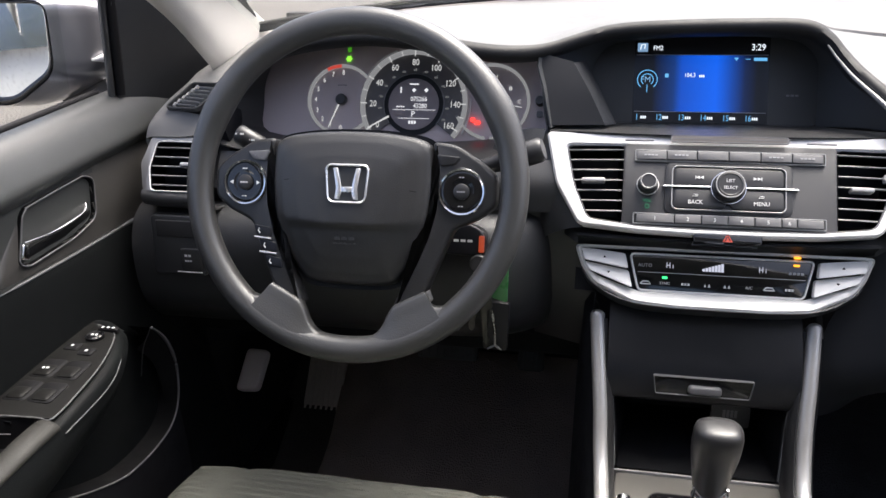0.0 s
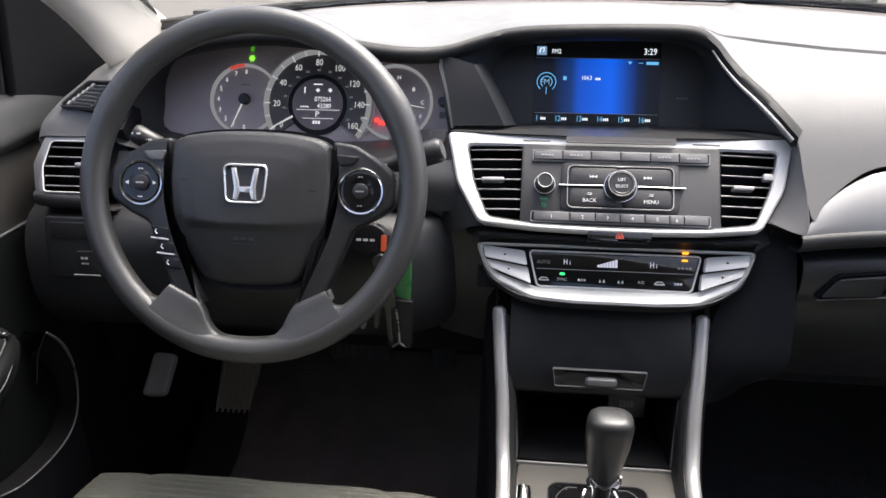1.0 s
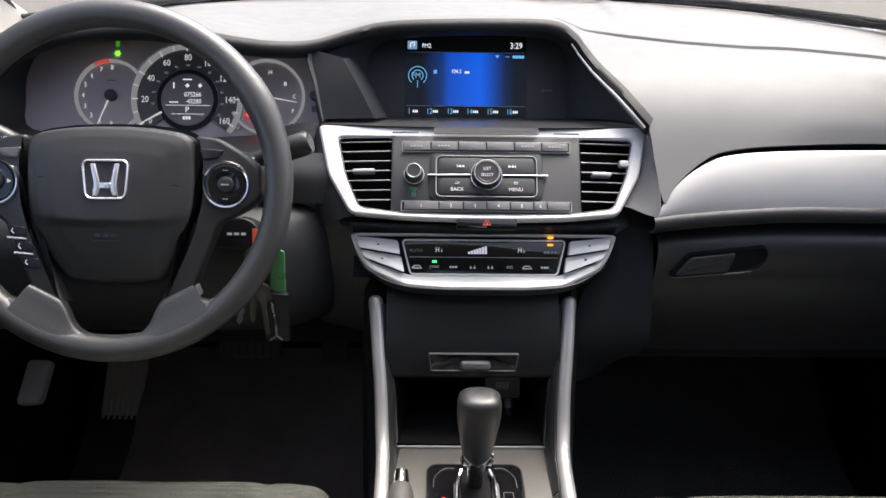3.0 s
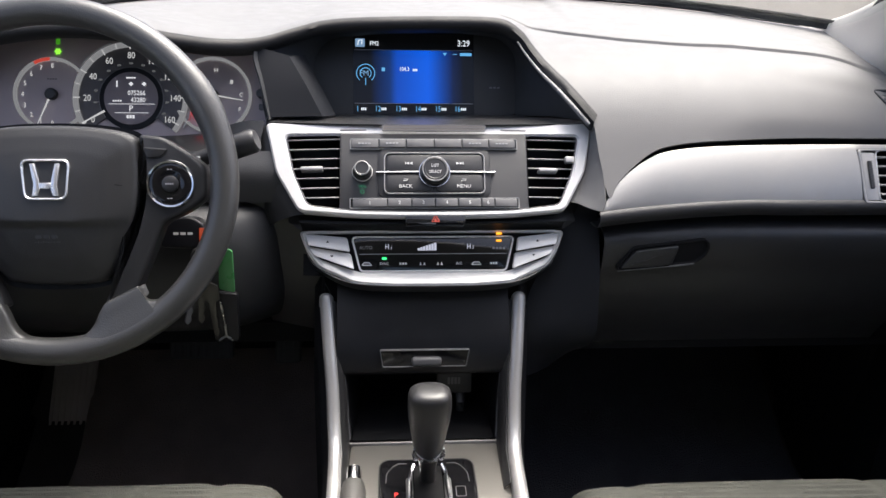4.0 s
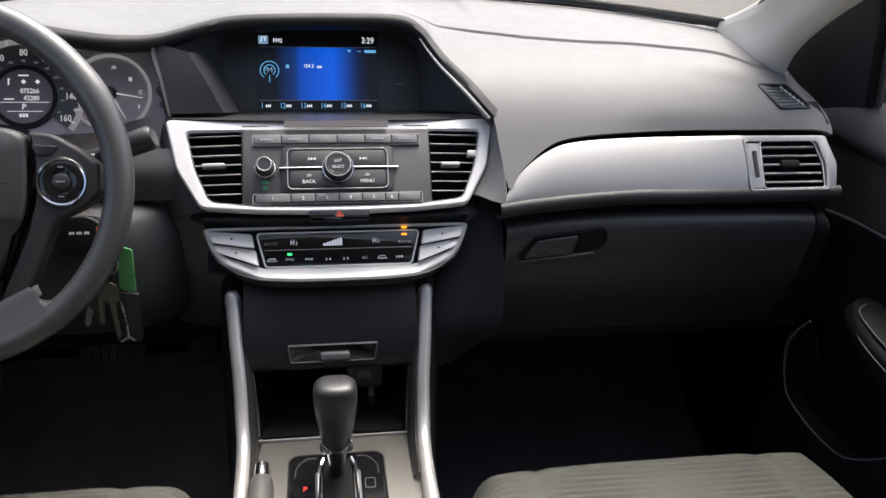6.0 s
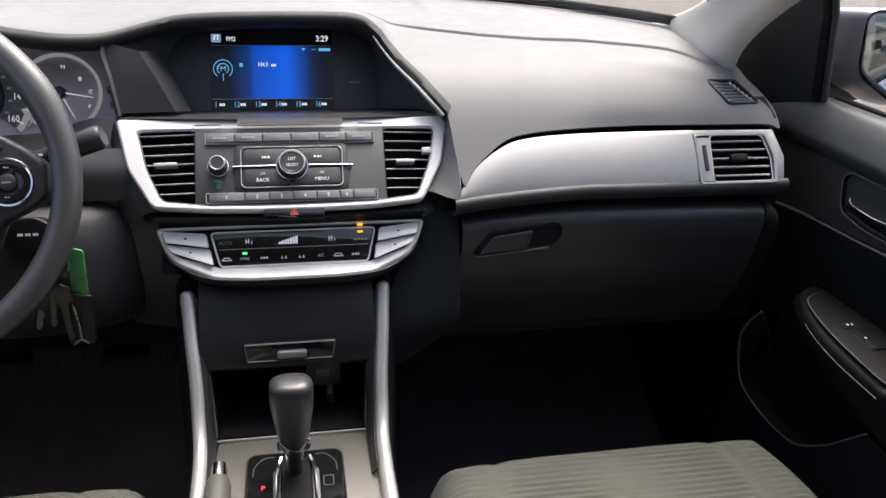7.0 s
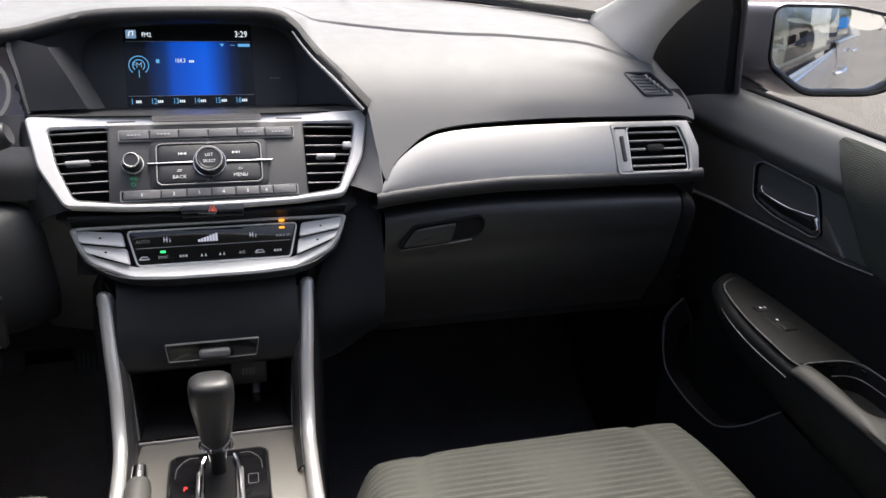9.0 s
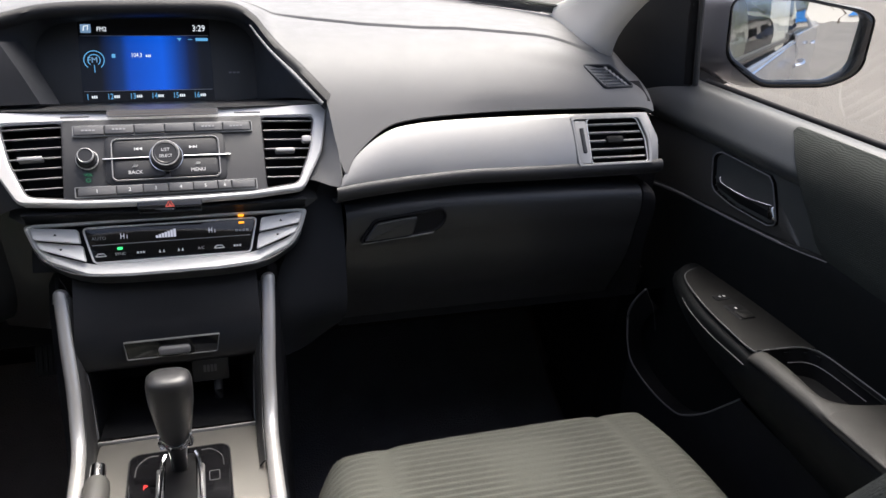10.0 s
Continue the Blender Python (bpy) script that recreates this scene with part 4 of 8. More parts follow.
for sx in (-1, 1):
    q = [(0.106, 0.0130), (0.157, 0.0185), (0.1525, 0.0035), (0.102, -0.0050)]
    q2 = [(0.1015, -0.0065), (0.152, 0.0020), (0.146, -0.0085), (0.097, -0.0270)]
    for k, pts in enumerate((q, q2)):
        p = rounded([(sx * x, y) for x, y in pts][::sx], 0.003, 3)
        bm = B()
        prism(bm, p, -0.006, 0.0040, 0.0012, 2, wedge if k == 0 else wedge_low)
        bt = part("temperature_key", bm, KEYSILVER, climate, "silver temperature key")
        cx, cy = sum(x for x, y in p) / len(p), sum(y for x, y in p) / len(p)
        s = 1 if k == 0 else -1
        bm = B()
        prism(bm, [(cx - 0.0018, cy - s * 0.001), (cx + 0.0018, cy - s * 0.001), (cx, cy + s * 0.0016)][::s], 0.0030 + (wedge_low if k else wedge)(cx, cy), 0.0047 + (wedge_low if k else wedge)(cx, cy))
        part("arrow", bm, SEAL, bt)


def cz(x):
    return 0.0021 + cbend(x, 0)


for x in (-0.056, 0.045):
    text("reading", "H", 0.0095, Matrix.Translation((x - 0.001, 0.0012, cz(x))), LED_SOFT, cg, squash=0.75)
    text("reading", "i", 0.0075, Matrix.Translation((x + 0.0042, 0.0004, cz(x))), LED_SOFT, cg)
bm = B()
for i in range(7):
    x = -0.0195 + i * 0.0034
    box(bm, x, x + 0.0028, -0.0035, -0.0005 + i * 0.0011, cz(x), cz(x) + 0.0003)
part("fan_bars", bm, LED_SOFT, cg)
text("lettering", "AUTO", 0.0058, Matrix.Translation((-0.083, 0.0003, cz(0.083) + 0.0002)), GREYPRINT, cg)
part("lettering", bars(B(), 0.082, -0.0008, 0.017, 0.0028, cz(0.083), 4), GREYPRINT, cg)
# the upper bar is the lamp's reflection in the lip, given its own glow
bm = B()
for y in (0.0085, 0.0170):
    prism(bm, rrect(0.0070, 0.0026, 0.001, 0.0815, y), cz(0.08) + (0.001 if y > 0.01 else 0), cz(0.08) + (0.0045 if y > 0.012 else 0.0006))
part("amber_lamp", bm, LED_AMBER, cg, "lit amber seat-belt lamp with its reflection above, both glowing")
bm = B()
prism(bm, rrect(0.006, 0.003, 0.001, -0.0605, -0.0130), cz(0.06), cz(0.06) + 0.0006)
part("green_lamp", bm, LED_GREEN, cg, "lit green lamp")
for i, x in enumerate((-0.082, -0.0605, -0.037, -0.0135, 0.008, 0.0315, 0.053, 0.075)):
    bm = B()
    if i in (0, 6):
        tube(bm, [(x - 0.006, -0.021, cz(x)), (x - 0.003, -0.018, cz(x)), (x + 0.003, -0.018, cz(x)), (x + 0.006, -0.021, cz(x)), (x - 0.005, -0.0212, cz(x))], 0.0008, 5)
    elif i in (3, 4):
        for k in range(2):
            prism(bm, [(x - 0.004 + k * 0.0045, -0.0215), (x - 0.001 + k * 0.0045, -0.0215), (x - 0.0035 + k * 0.0045 + 0.001, -0.0175)], cz(x), cz(x) + 0.0004)
    else:
        if i not in (1, 5):
            bars(bm, x, -0.0195, 0.010, 0.0026, cz(x), 3)
    if bm.verts:
        part("symbol", bm, WHITE, cg)
text("lettering", "SYNC", 0.0046, Matrix.Translation((-0.0605, -0.0196, cz(0.06) + 0.0004)), WHITE, cg)
text("lettering", "A/C", 0.0048, Matrix.Translation((0.0315, -0.0196, cz(0.03) + 0.0004)), WHITE, cg)

# ---- display ----
disp = thing("display_screen", dm, "lit blue infotainment screen in dark grey housing", "screen")
bm = B()
prism(bm, rounded([(-0.137, -0.049), (-0.143, 0.03), (-0.122, 0.062), (-0.04, 0.069), (0.06, 0.071), (0.120, 0.066), (0.144, 0.04), (0.143, -0.049)][::-1], 0.02, 4), -0.012, 0.0005, 0.001)
part("housing", bm, HOUSING, disp, "dark grey screen housing")


def screen_material():
    """Lit panel: black at the left, blue in the middle, black at the right, as the radio's page shows."""
    m = bpy.data.materials.new("lit_screen")
    m.use_nodes = True
    n, l = m.node_tree.nodes, m.node_tree.links
    b = n["Principled BSDF"]
    b.inputs["Base Color"].default_value = (0.018, 0.018, 0.019, 1)
    b.inputs["Roughness"].default_value = 0.25
    b.inputs["Specular IOR Level"].default_value = 0.22
    co, sep = n.new("ShaderNodeTexCoord"), n.new("ShaderNodeSeparateXYZ")
    l.new(co.outputs["Object"], sep.inputs[0])
    r = n.new("ShaderNodeValToRGB")
    mr = n.new("ShaderNodeMapRange")
    mr.inputs["From Min"].default_value, mr.inputs["From Max"].default_value = -0.082, 0.082
    l.new(sep.outputs["X"], mr.inputs["Value"])
    l.new(mr.outputs[0], r.inputs[0])
    e = r.color_ramp.elements
    e[0].position, e[0].color = 0.14, (0.002, 0.003, 0.006, 1)
    e[1].position, e[1].color = 0.92, (0.002, 0.003, 0.006, 1)
    for p, c in ((0.30, (0.003, 0.030, 0.16, 1)), (0.36, (0.003, 0.07, 0.50, 1)), (0.62, (0.002, 0.115, 0.80, 1)), (0.74, (0.003, 0.05, 0.32, 1)), (0.83, (0.003, 0.012, 0.06, 1))):
        q = e.new(p)
        q.color = c
    up = n.new("ShaderNodeMapRange")
    up.inputs["From Min"].default_value, up.inputs["From Max"].default_value = 0.0428, 0.0432
    up.inputs["To Min"].default_value, up.inputs["To Max"].default_value = 1.0, 0.0
    l.new(sep.outputs["Y"], up.inputs["Value"])
    dn = n.new("ShaderNodeMapRange")
    dn.inputs["From Min"].default_value, dn.inputs["From Max"].default_value = -0.0312, -0.0308
    l.new(sep.outputs["Y"], dn.inputs["Value"])
    mu = n.new("ShaderNodeMath")
    mu.operation = "MULTIPLY"
    l.new(up.outputs[0], mu.inputs[0])
    l.new(dn.outputs[0], mu.inputs[1])
    st = n.new("ShaderNodeMath")
    st.operation, st.inputs[1].default_value = "MULTIPLY", 2 ** -STOPS
    l.new(mu.outputs[0], st.inputs[0])
    l.new(r.outputs[0], b.inputs["Emission Color"])
    l.new(st.outputs[0], b.inputs["Emission Strength"])
    return m


bm = B()
prism(bm, rrect(0.166, 0.112, 0.001, 0, 0.0105), -0.0005, 0.0)
lit = part("lit_panel", bm, screen_material(), disp, "lit blue radio page")
lit.location = (-0.0015, 0, 0.0012)
z = 0.0003


def at(x, y):
    return Matrix.Translation((x, y, z))


text("lettering", "FM2", 0.0085, at(-0.054, 0.0515), LCD_TEXT, lit, squash=0.85)
text("lettering", "3:29", 0.0120, at(0.069, 0.0525), LCD_TEXT, lit, squash=0.85)
text("lettering", "104.3", 0.0080, at(-0.013, 0.0165), LCD_TEXT, lit, squash=0.8)
part("lettering", bars(B(), 0.002, 0.0155, 0.007, 0.003, z, 3), LCD_TEXT, lit)
bm = B()
box(bm, -0.081, 0.081, 0.0425, 0.0432, z, z + 0.0002)
box(bm, -0.081, 0.081, -0.0312, -0.0306, z, z + 0.0002)
part("rule", bm, GREYPRINT, lit)
bm = B()
prism(bm, rrect(0.013, 0.0115, 0.001, -0.0735, 0.0525), z, z + 0.0002)
part("music_tile", bm, glow("tile_blue", (0.25, 0.42, 0.65), 0.7), lit)
bm = B()
tube(bm, [(-0.0765, 0.0495, z + 0.0004), (-0.0755, 0.0555, z + 0.0004), (-0.0705, 0.0565, z + 0.0004), (-0.0712, 0.0505, z + 0.0004)], 0.0007, 5)
part("note_symbol", bm, LCD_TEXT, lit)
for i, x in enumerate((-0.077, -0.0495, -0.0215, 0.0055, 0.033, 0.060)):
    text("digit", "1" + str(i + 1) if i else "1", 0.0110, at(x, -0.0385), LCD_CYAN, lit, squash=0.75)
    part("lettering", bars(B(), x + 0.0085, -0.0385, 0.0075, 0.0034, z, 3), LCD_TEXT, lit)
bm = B()
for r in (0.0075, 0.0125):
    tube(bm, [(-0.066 + r * math.cos(radians(a)), 0.0105 + r * math.sin(radians(a)), z + 0.0003) for a in range(-50, 231, 20)], 0.0006, 5)
box(bm, -0.0665, -0.0655, -0.006, 0.004, z, z + 0.0003)
part("antenna_symbol", bm, LCD_CYAN, lit)
text("lettering", "FM", 0.0105, at(-0.068, 0.0105), glow("symbol_blue", (0.25, 0.5, 0.8), 0.8), lit)
bm = B()
prism(bm, [(0.040, 0.0395), (0.046, 0.0395), (0.043, 0.0355)][::-1], z, z + 0.0002)
part("status_symbol", bm, LCD_CYAN, lit)
for x0, x1, y0, y1 in ((0.064, 0.080, 0.0355, 0.0395), (0.054, 0.060, 0.0372, 0.0380), (-0.044, -0.0395, 0.0135, 0.0185)):
    bm = B()
    box(bm, x0, x1, y0, y1, z, z + 0.0002)
    part("status_symbol", bm, LCD_CYAN, lit)
bm = B()
bars(bm, 0.111, -0.008, 0.016, 0.0022, 0.0006, 3)
part("faint_lettering", bm, KEY, disp)


# ---- instrument cluster ----
cluster = thing("instrument_cluster", gm, "black instrument cluster with three round dials", "gauges")
bm = B()
prism(bm, [tuple(p) for p in spline([(x * 1.02, y * 1.02) for x, y in bowl_in[::-1]], 4, True)], -0.008, 0.0)
part("face", bm, DIAL, cluster, "dial face, paled for the haze on the lens")


def arc_band(cx, cy, r0, r1, a0, a1, z0, z1, n=48):
    bm = B()
    rings = []
    for i in range(n + 1):
        a = radians(a0 + (a1 - a0) * i / n)
        c, s = math.cos(a), math.sin(a)
        rings.append([(cx + r * c, cy + r * s, z) for r, z in ((r0, z0), (r0, z1), (r1, z1), (r1, z0))])
    loops(bm, rings, cap0=True, cap1=True)
    return bm


def tick(bm, cx, cy, r0, r1, a, w, z):
    c, s = math.cos(radians(a)), math.sin(radians(a))
    px, py = -s * w / 2, c * w / 2
    prism(bm, [(cx + r0 * c - px, cy + r0 * s - py), (cx + r1 * c - px, cy + r1 * s - py), (cx + r1 * c + px, cy + r1 * s + py), (cx + r0 * c + px, cy + r0 * s + py)], z, z + 0.0004)


def needle(cx, cy, r0, r1, a, w, z):
    bm = B()
    c, s = math.cos(radians(a)), math.sin(radians(a))
    px, py = -s, c
    prism(bm, [(cx + r0 * c - px * w, cy + r0 * s - py * w), (cx + r1 * c - px * w * 0.35, cy + r1 * s - py * w * 0.35), (cx + r1 * c + px * w * 0.35, cy + r1 * s + py * w * 0.35), (cx + r0 * c + px * w, cy + r0 * s + py * w)], z, z + 0.0012)
    return bm


# tachometer
tx, ty, tr = -0.103, 0.011, 0.0475
part("dial_ring", arc_band(tx, ty, tr - 0.0040, tr, 42, 322, 0.0, 0.004), LITRING, cluster, "grey tachometer ring")
part("red_zone", arc_band(tx, ty, tr - 0.0046, tr - 0.0004, 92, 118, 0.0035, 0.0046, 8), glow("red_zone_print", (0.9, 0.10, 0.07), 0.55), cluster, "red engine-speed zone")
for i in range(9):
    a = 270 - 22.5 * i
    text("digit", str(i), 0.0092, Matrix.Translation((tx + (tr - 0.0105) * math.cos(radians(a)), ty + (tr - 0.0105) * math.sin(radians(a)), 0.0005)), DIALTEXT, cluster, squash=0.8)
bm = B()
bars(bm, tx, ty + 0.020, 0.013, 0.0014, 0.0002, 4)
part("faint_lettering", bm, KEY, cluster)
part("needle", needle(tx, ty, 0.0, tr - 0.006, 247, 0.0012, 0.004), glow("needle_white", (0.9, 0.9, 0.9), 0.55), cluster, "white needle")
part("needle_cap", lathe(B(), [(0.0075, 0.0), (0.0075, 0.006), (0.006, 0.0075), (0.002, 0.0075)], 24, tx, ty), SATIN, cluster)
# speedometer
vx, vy, vr = -0.003, 0.006, 0.0720
part("dial_ring", arc_band(vx, vy, vr - 0.0058, vr, -38, 218, 0.002, 0.008, 64), LITRING, cluster, "grey speedometer ring")
part("dial_step", arc_band(vx, vy, 0.0355, vr - 0.006, -38, 218, 0.0, 0.003, 64), material("dial_step_face", (0.11, 0.102, 0.104), 0.5), cluster)
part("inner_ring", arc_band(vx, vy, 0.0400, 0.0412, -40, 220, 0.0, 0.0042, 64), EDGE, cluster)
part("window_well", arc_band(vx, vy, 0.0338, 0.0402, -180, 180, 0.0, 0.0034, 64), FACET, cluster, "dark well round the information window")
bm = B()
for i in range(17):
    a = 210 - 15 * i
    tick(bm, vx, vy, vr - (0.0095 if i % 2 == 0 else 0.0075), vr - 0.001, a, 0.0013 if i % 2 == 0 else 0.0009, 0.0080)
part("scale", bm, DIALTEXT, cluster, "white scale marks")
for i in range(9):
    a = 210 - 30 * i
    text("digit", str(20 * i), 0.0120, Matrix.Translation((vx + (vr - 0.0165) * math.cos(radians(a)), vy + (vr - 0.0165) * math.sin(radians(a)), 0.0032)), DIALTEXT, cluster, squash=0.82)
bm = B()
for i in range(13):
    a = radians(206 - 19.3 * i)
    for k in (-1, 0, 1):
        cx, cy = vx + 0.0455 * math.cos(a) + 0.0017 * k, vy + 0.0455 * math.sin(a)
        box(bm, cx - 0.0006, cx + 0.0006, cy - 0.0014, cy + 0.0014, 0.0030, 0.0034)
part("inner_scale", bm, glow("inner_scale_print", (0.62, 0.62, 0.64), 0.16), cluster, "small dim figures of the inner scale")
part("needle", needle(vx, vy, 0.036, vr - 0.004, 209, 0.0013, 0.0085), glow("needle_white_long", (0.9, 0.9, 0.9), 0.6), cluster, "white needle")
bm = B()
prism(bm, disc(0.0340, vx, vy, 48), 0.0, 0.0045)
info = part("info_window", bm, material("lcd_back", (0.25, 0.21, 0.22), 0.35), cluster, "round grey information window")
text("reading", "075266", 0.0088, Matrix.Translation((vx + 0.007, vy + 0.0065, 0.0047)), INFO_TEXT, info, squash=0.85)
text("reading", "43280", 0.0088, Matrix.Translation((vx + 0.009, vy - 0.0025, 0.0047)), INFO_TEXT, info, squash=0.85)
text("reading", "P", 0.0105, Matrix.Translation((vx, vy - 0.0135, 0.0047)), INFO_TEXT, info)
bm = B()
bars(bm, vx, vy - 0.0240, 0.011, 0.0042, 0.0046, 3)
bars(bm, vx - 0.017, vy - 0.0035, 0.012, 0.0018, 0.0046, 4)
box(bm, vx - 0.0285, vx + 0.030, vy - 0.0078, vy - 0.0072, 0.0046, 0.0048)
box(bm, vx - 0.020, vx + 0.022, vy - 0.0192, vy - 0.0186, 0.0046, 0.0048)
box(bm, vx - 0.0185, vx - 0.0168, vy + 0.0145, vy + 0.0225, 0.0046, 0.0048)
for x in (-0.0, 0.0165):
    prism(bm, [(vx + x - 0.003, vy + 0.0185), (vx + x, vy + 0.0155), (vx + x + 0.003, vy + 0.0185), (vx + x, vy + 0.0215)], 0.0046, 0.0048)
box(bm, vx - 0.006, vx + 0.006, vy + 0.0255, vy + 0.0272, 0.0046, 0.0048)
part("symbols", bm, INFO_TEXT, info)
part("side_arc", arc_band(vx, vy, vr + 0.003, vr + 0.0048, -30, 8, 0.0, 0.004, 16), DIALRING, cluster)
part("side_arc", arc_band(vx, vy, vr + 0.003, vr + 0.0044, 110, 150, 0.0, 0.004, 16), DIALRING, cluster)
# temperature and fuel dial
fx, fy, fr = 0.100, 0.011, 0.0500
part("dial_ring", arc_band(fx, fy, fr - 0.0038, fr, -90, 140, 0.0, 0.004), LITRING, cluster, "grey fuel dial ring")
part("dial_ring", arc_band(fx, fy, fr - 0.0038, fr, 205, 262, 0.0, 0.004, 14), LITRING, cluster)
for ch, x, y in (("H", 0.004, 0.033), ("C", 0.036, 0.001), ("F", 0.034, -0.018)):
    text("letter", ch, 0.0075, Matrix.Translation((fx + x, fy + y, 0.0005)), DIALTEXT, cluster)
bm = B()
bars(bm, fx + 0.024, fy + 0.018, 0.004, 0.005, 0.0003, 2)
part("symbol", bm, DIALTEXT, cluster)
part("needle", needle(fx, fy, 0.0, fr - 0.010, -10, 0.0011, 0.004), glow("needle_white_short", (0.9, 0.9, 0.9), 0.55), cluster, "white needle")
part("needle", needle(fx, fy, 0.010, fr - 0.012, -62, 0.0011, 0.0045), glow("needle_white_low", (0.9, 0.9, 0.9), 0.45), cluster, "white needle")
part("needle_cap", lathe(B(), [(0.0075, 0.0), (0.0075, 0.006), (0.006, 0.0075), (0.002, 0.0075)], 24, fx, fy), SATIN, cluster)
bm = B()
prism(bm, rrect(0.006, 0.0055, 0.002, 0.077, -0.013), 0.001, 0.005)
prism(bm, rrect(0.008, 0.005, 0.002, 0.083, -0.0165), 0.001, 0.005)
part("red_lamp", bm, LED_RED, cluster, "lit red seat-belt lamp")
bm = B()
prism(bm, disc(0.0030, -0.096, 0.0665, 8), 0.0, 0.0012)
for k in range(6):
    tick(bm, -0.096, 0.0665, 0.003, 0.0046, 60 * k, 0.0012, 0.0006)
part("green_lamp", bm, LED_LIME, cluster, "lit green economy lamp")
bm = B()
box(bm, -0.0985, -0.0935, 0.0755, 0.088, 0.0, 0.0006)
part("green_bar", bm, glow("green_bar_lamp", (0.08, 0.45, 0.02), 0.5), cluster)
part("knob", lathe(B(), [(0.006, 0.0), (0.006, 0.012), (0.005, 0.014), (0.003, 0.014)], 20, 0.163, 0.012), SATIN, cluster)
bm = B()
prism(bm, rrect(0.008, 0.008, 0.002, 0.163, -0.004), 0.0, 0.002)
part("symbol", bm, KEY, cluster)

# ---- steering wheel ----
wm = slab(-0.3935, 0.721, 0.804, 23.0)
wheel = thing("steering_wheel", wm, "dark grey three-spoke steering wheel with button pads", "steering wheel")
R0, RT = 0.1752, 0.0147
pts, rad = [], []
bm = B()
n, k = 120, 20
rings = []
for i in range(n):
    a = 2 * math.pi * i / n
    deg = math.degrees(a)
    grip = sum(math.exp(-((deg - c) / 9.0) ** 2) for c in (28, 152)) * 0.0016
    r = RT + grip
    rings.append([((R0 + r * math.cos(2 * math.pi * j / k)) * math.cos(a), (R0 + r * math.cos(2 * math.pi * j / k)) * math.sin(a), r * 0.92 * math.sin(2 * math.pi * j / k)) for j in range(k)])
V = [[bm.verts.new(p) for p in ring] for ring in rings]
for i in range(n):
    a, b = V[i], V[(i + 1) % n]
    for j in range(k):
        bm.faces.new((a[j], a[(j + 1) % k], b[(j + 1) % k], b[j]))
part("rim", bm, RUBBER, wheel, "grained dark grey rim", 80)

# airbag cover, domed
cover_half = [(0.083, 0.047), (0.0880, 0.020), (0.0865, -0.020), (0.0790, -0.050), (0.0685, -0.076), (0.056, -0.096), (0.042, -0.105)]
cover_pts = [(0.05, 0.0560)] + cover_half + [(0.0, -0.1075)] + [(-x, y) for x, y in cover_half[::-1]] + [(-0.05, 0.0560), (0.0, 0.0585)]
cover = [tuple(p) for p in spline(cover_pts, 5, True)]
bm = B()
rings = [[(x, y, -0.024) for x, y in cover]]
dome = ((0.0, 0.016), (0.15, 0.016), (0.4, 0.0150), (0.65, 0.0125), (0.85, 0.0085), (0.955, 0.0045), (0.985, 0.0015), (1.0, -0.004))
for s in [1.0, 0.993, 0.985, 0.97] + [0.955 - 0.0275 * i for i in range(33)]:
    zz = float(np.interp(s, [d[0] for d in dome], [d[1] for d in dome]))
    rings.append([(x * s, (y + 0.02) * s - 0.02, zz) for x, y in cover])
loops(bm, rings, cap0=True, cap1=True)
# crisp fold across the lower third
for v in bm.verts:
    if v.co.z > -0.02:
        d = -0.0415 + 0.5 * v.co.x ** 2 - v.co.y
        v.co.z -= 0.0042 * max(0, min(1, d / 0.004)) * max(0, 1 - (abs(v.co.x) / 0.088) ** 3) + 0.15 * max(0, d - 0.003)
part("airbag_cover", bm, HUB, wheel, "black grained airbag cover", 60)
for sx, yy in ((-1, 0.004), (1, -0.004)):
    bm = B()
    tube(bm, [(sx * 0.073, yy, 0.0085), (sx * 0.066, yy + 0.001, 0.0102)], 0.0006, 6)
    part("scuff_mark", bm, SEAL, wheel)
part("srs_lettering", bars(bars(B(), -0.002, -0.0560, 0.024, 0.0035, 0.0088, 3, 0.0006), -0.002, -0.0615, 0.026, 0.0012, 0.0077, 5, 0.0006), HUB, wheel, "embossed airbag mark")
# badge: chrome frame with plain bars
BADGE = material("bright_badge_chrome", (0.88, 0.88, 0.88), 0.24, metal=0.75)
badge = thing("chrome_badge", wm @ Matrix.Translation((0, 0.0015, 0.0152)), "chrome rounded-square badge on the airbag cover", "badge")
bo = rounded([(0.0246, 0.0210), (0.0212, -0.0205), (-0.0212, -0.0205), (-0.0246, 0.0210)], 0.0085, 5)
bm = B()
band(bm, bo, inset(bo, 0.0024), -0.003, 0.0028, 0.0009)
part("badge_frame", bm, BADGE, badge)
bm = B()
for sx in (-1, 1):
    q = [(sx * 0.0150, 0.0165), (sx * 0.0098, 0.0165), (sx * 0.0058, -0.002), (sx * 0.0052, -0.009), (sx * 0.0075, -0.0165), (sx * 0.0130, -0.0165), (sx * 0.0115, -0.004)]
    prism(bm, q[::-sx], -0.003, 0.0026, 0.0009)
prism(bm, [(-0.0062, -0.0088), (0.0062, -0.0088), (0.0062, -0.0030), (-0.0062, -0.0030)], -0.003, 0.0025, 0.0008)
part("badge_bar", bm, BADGE, badge)

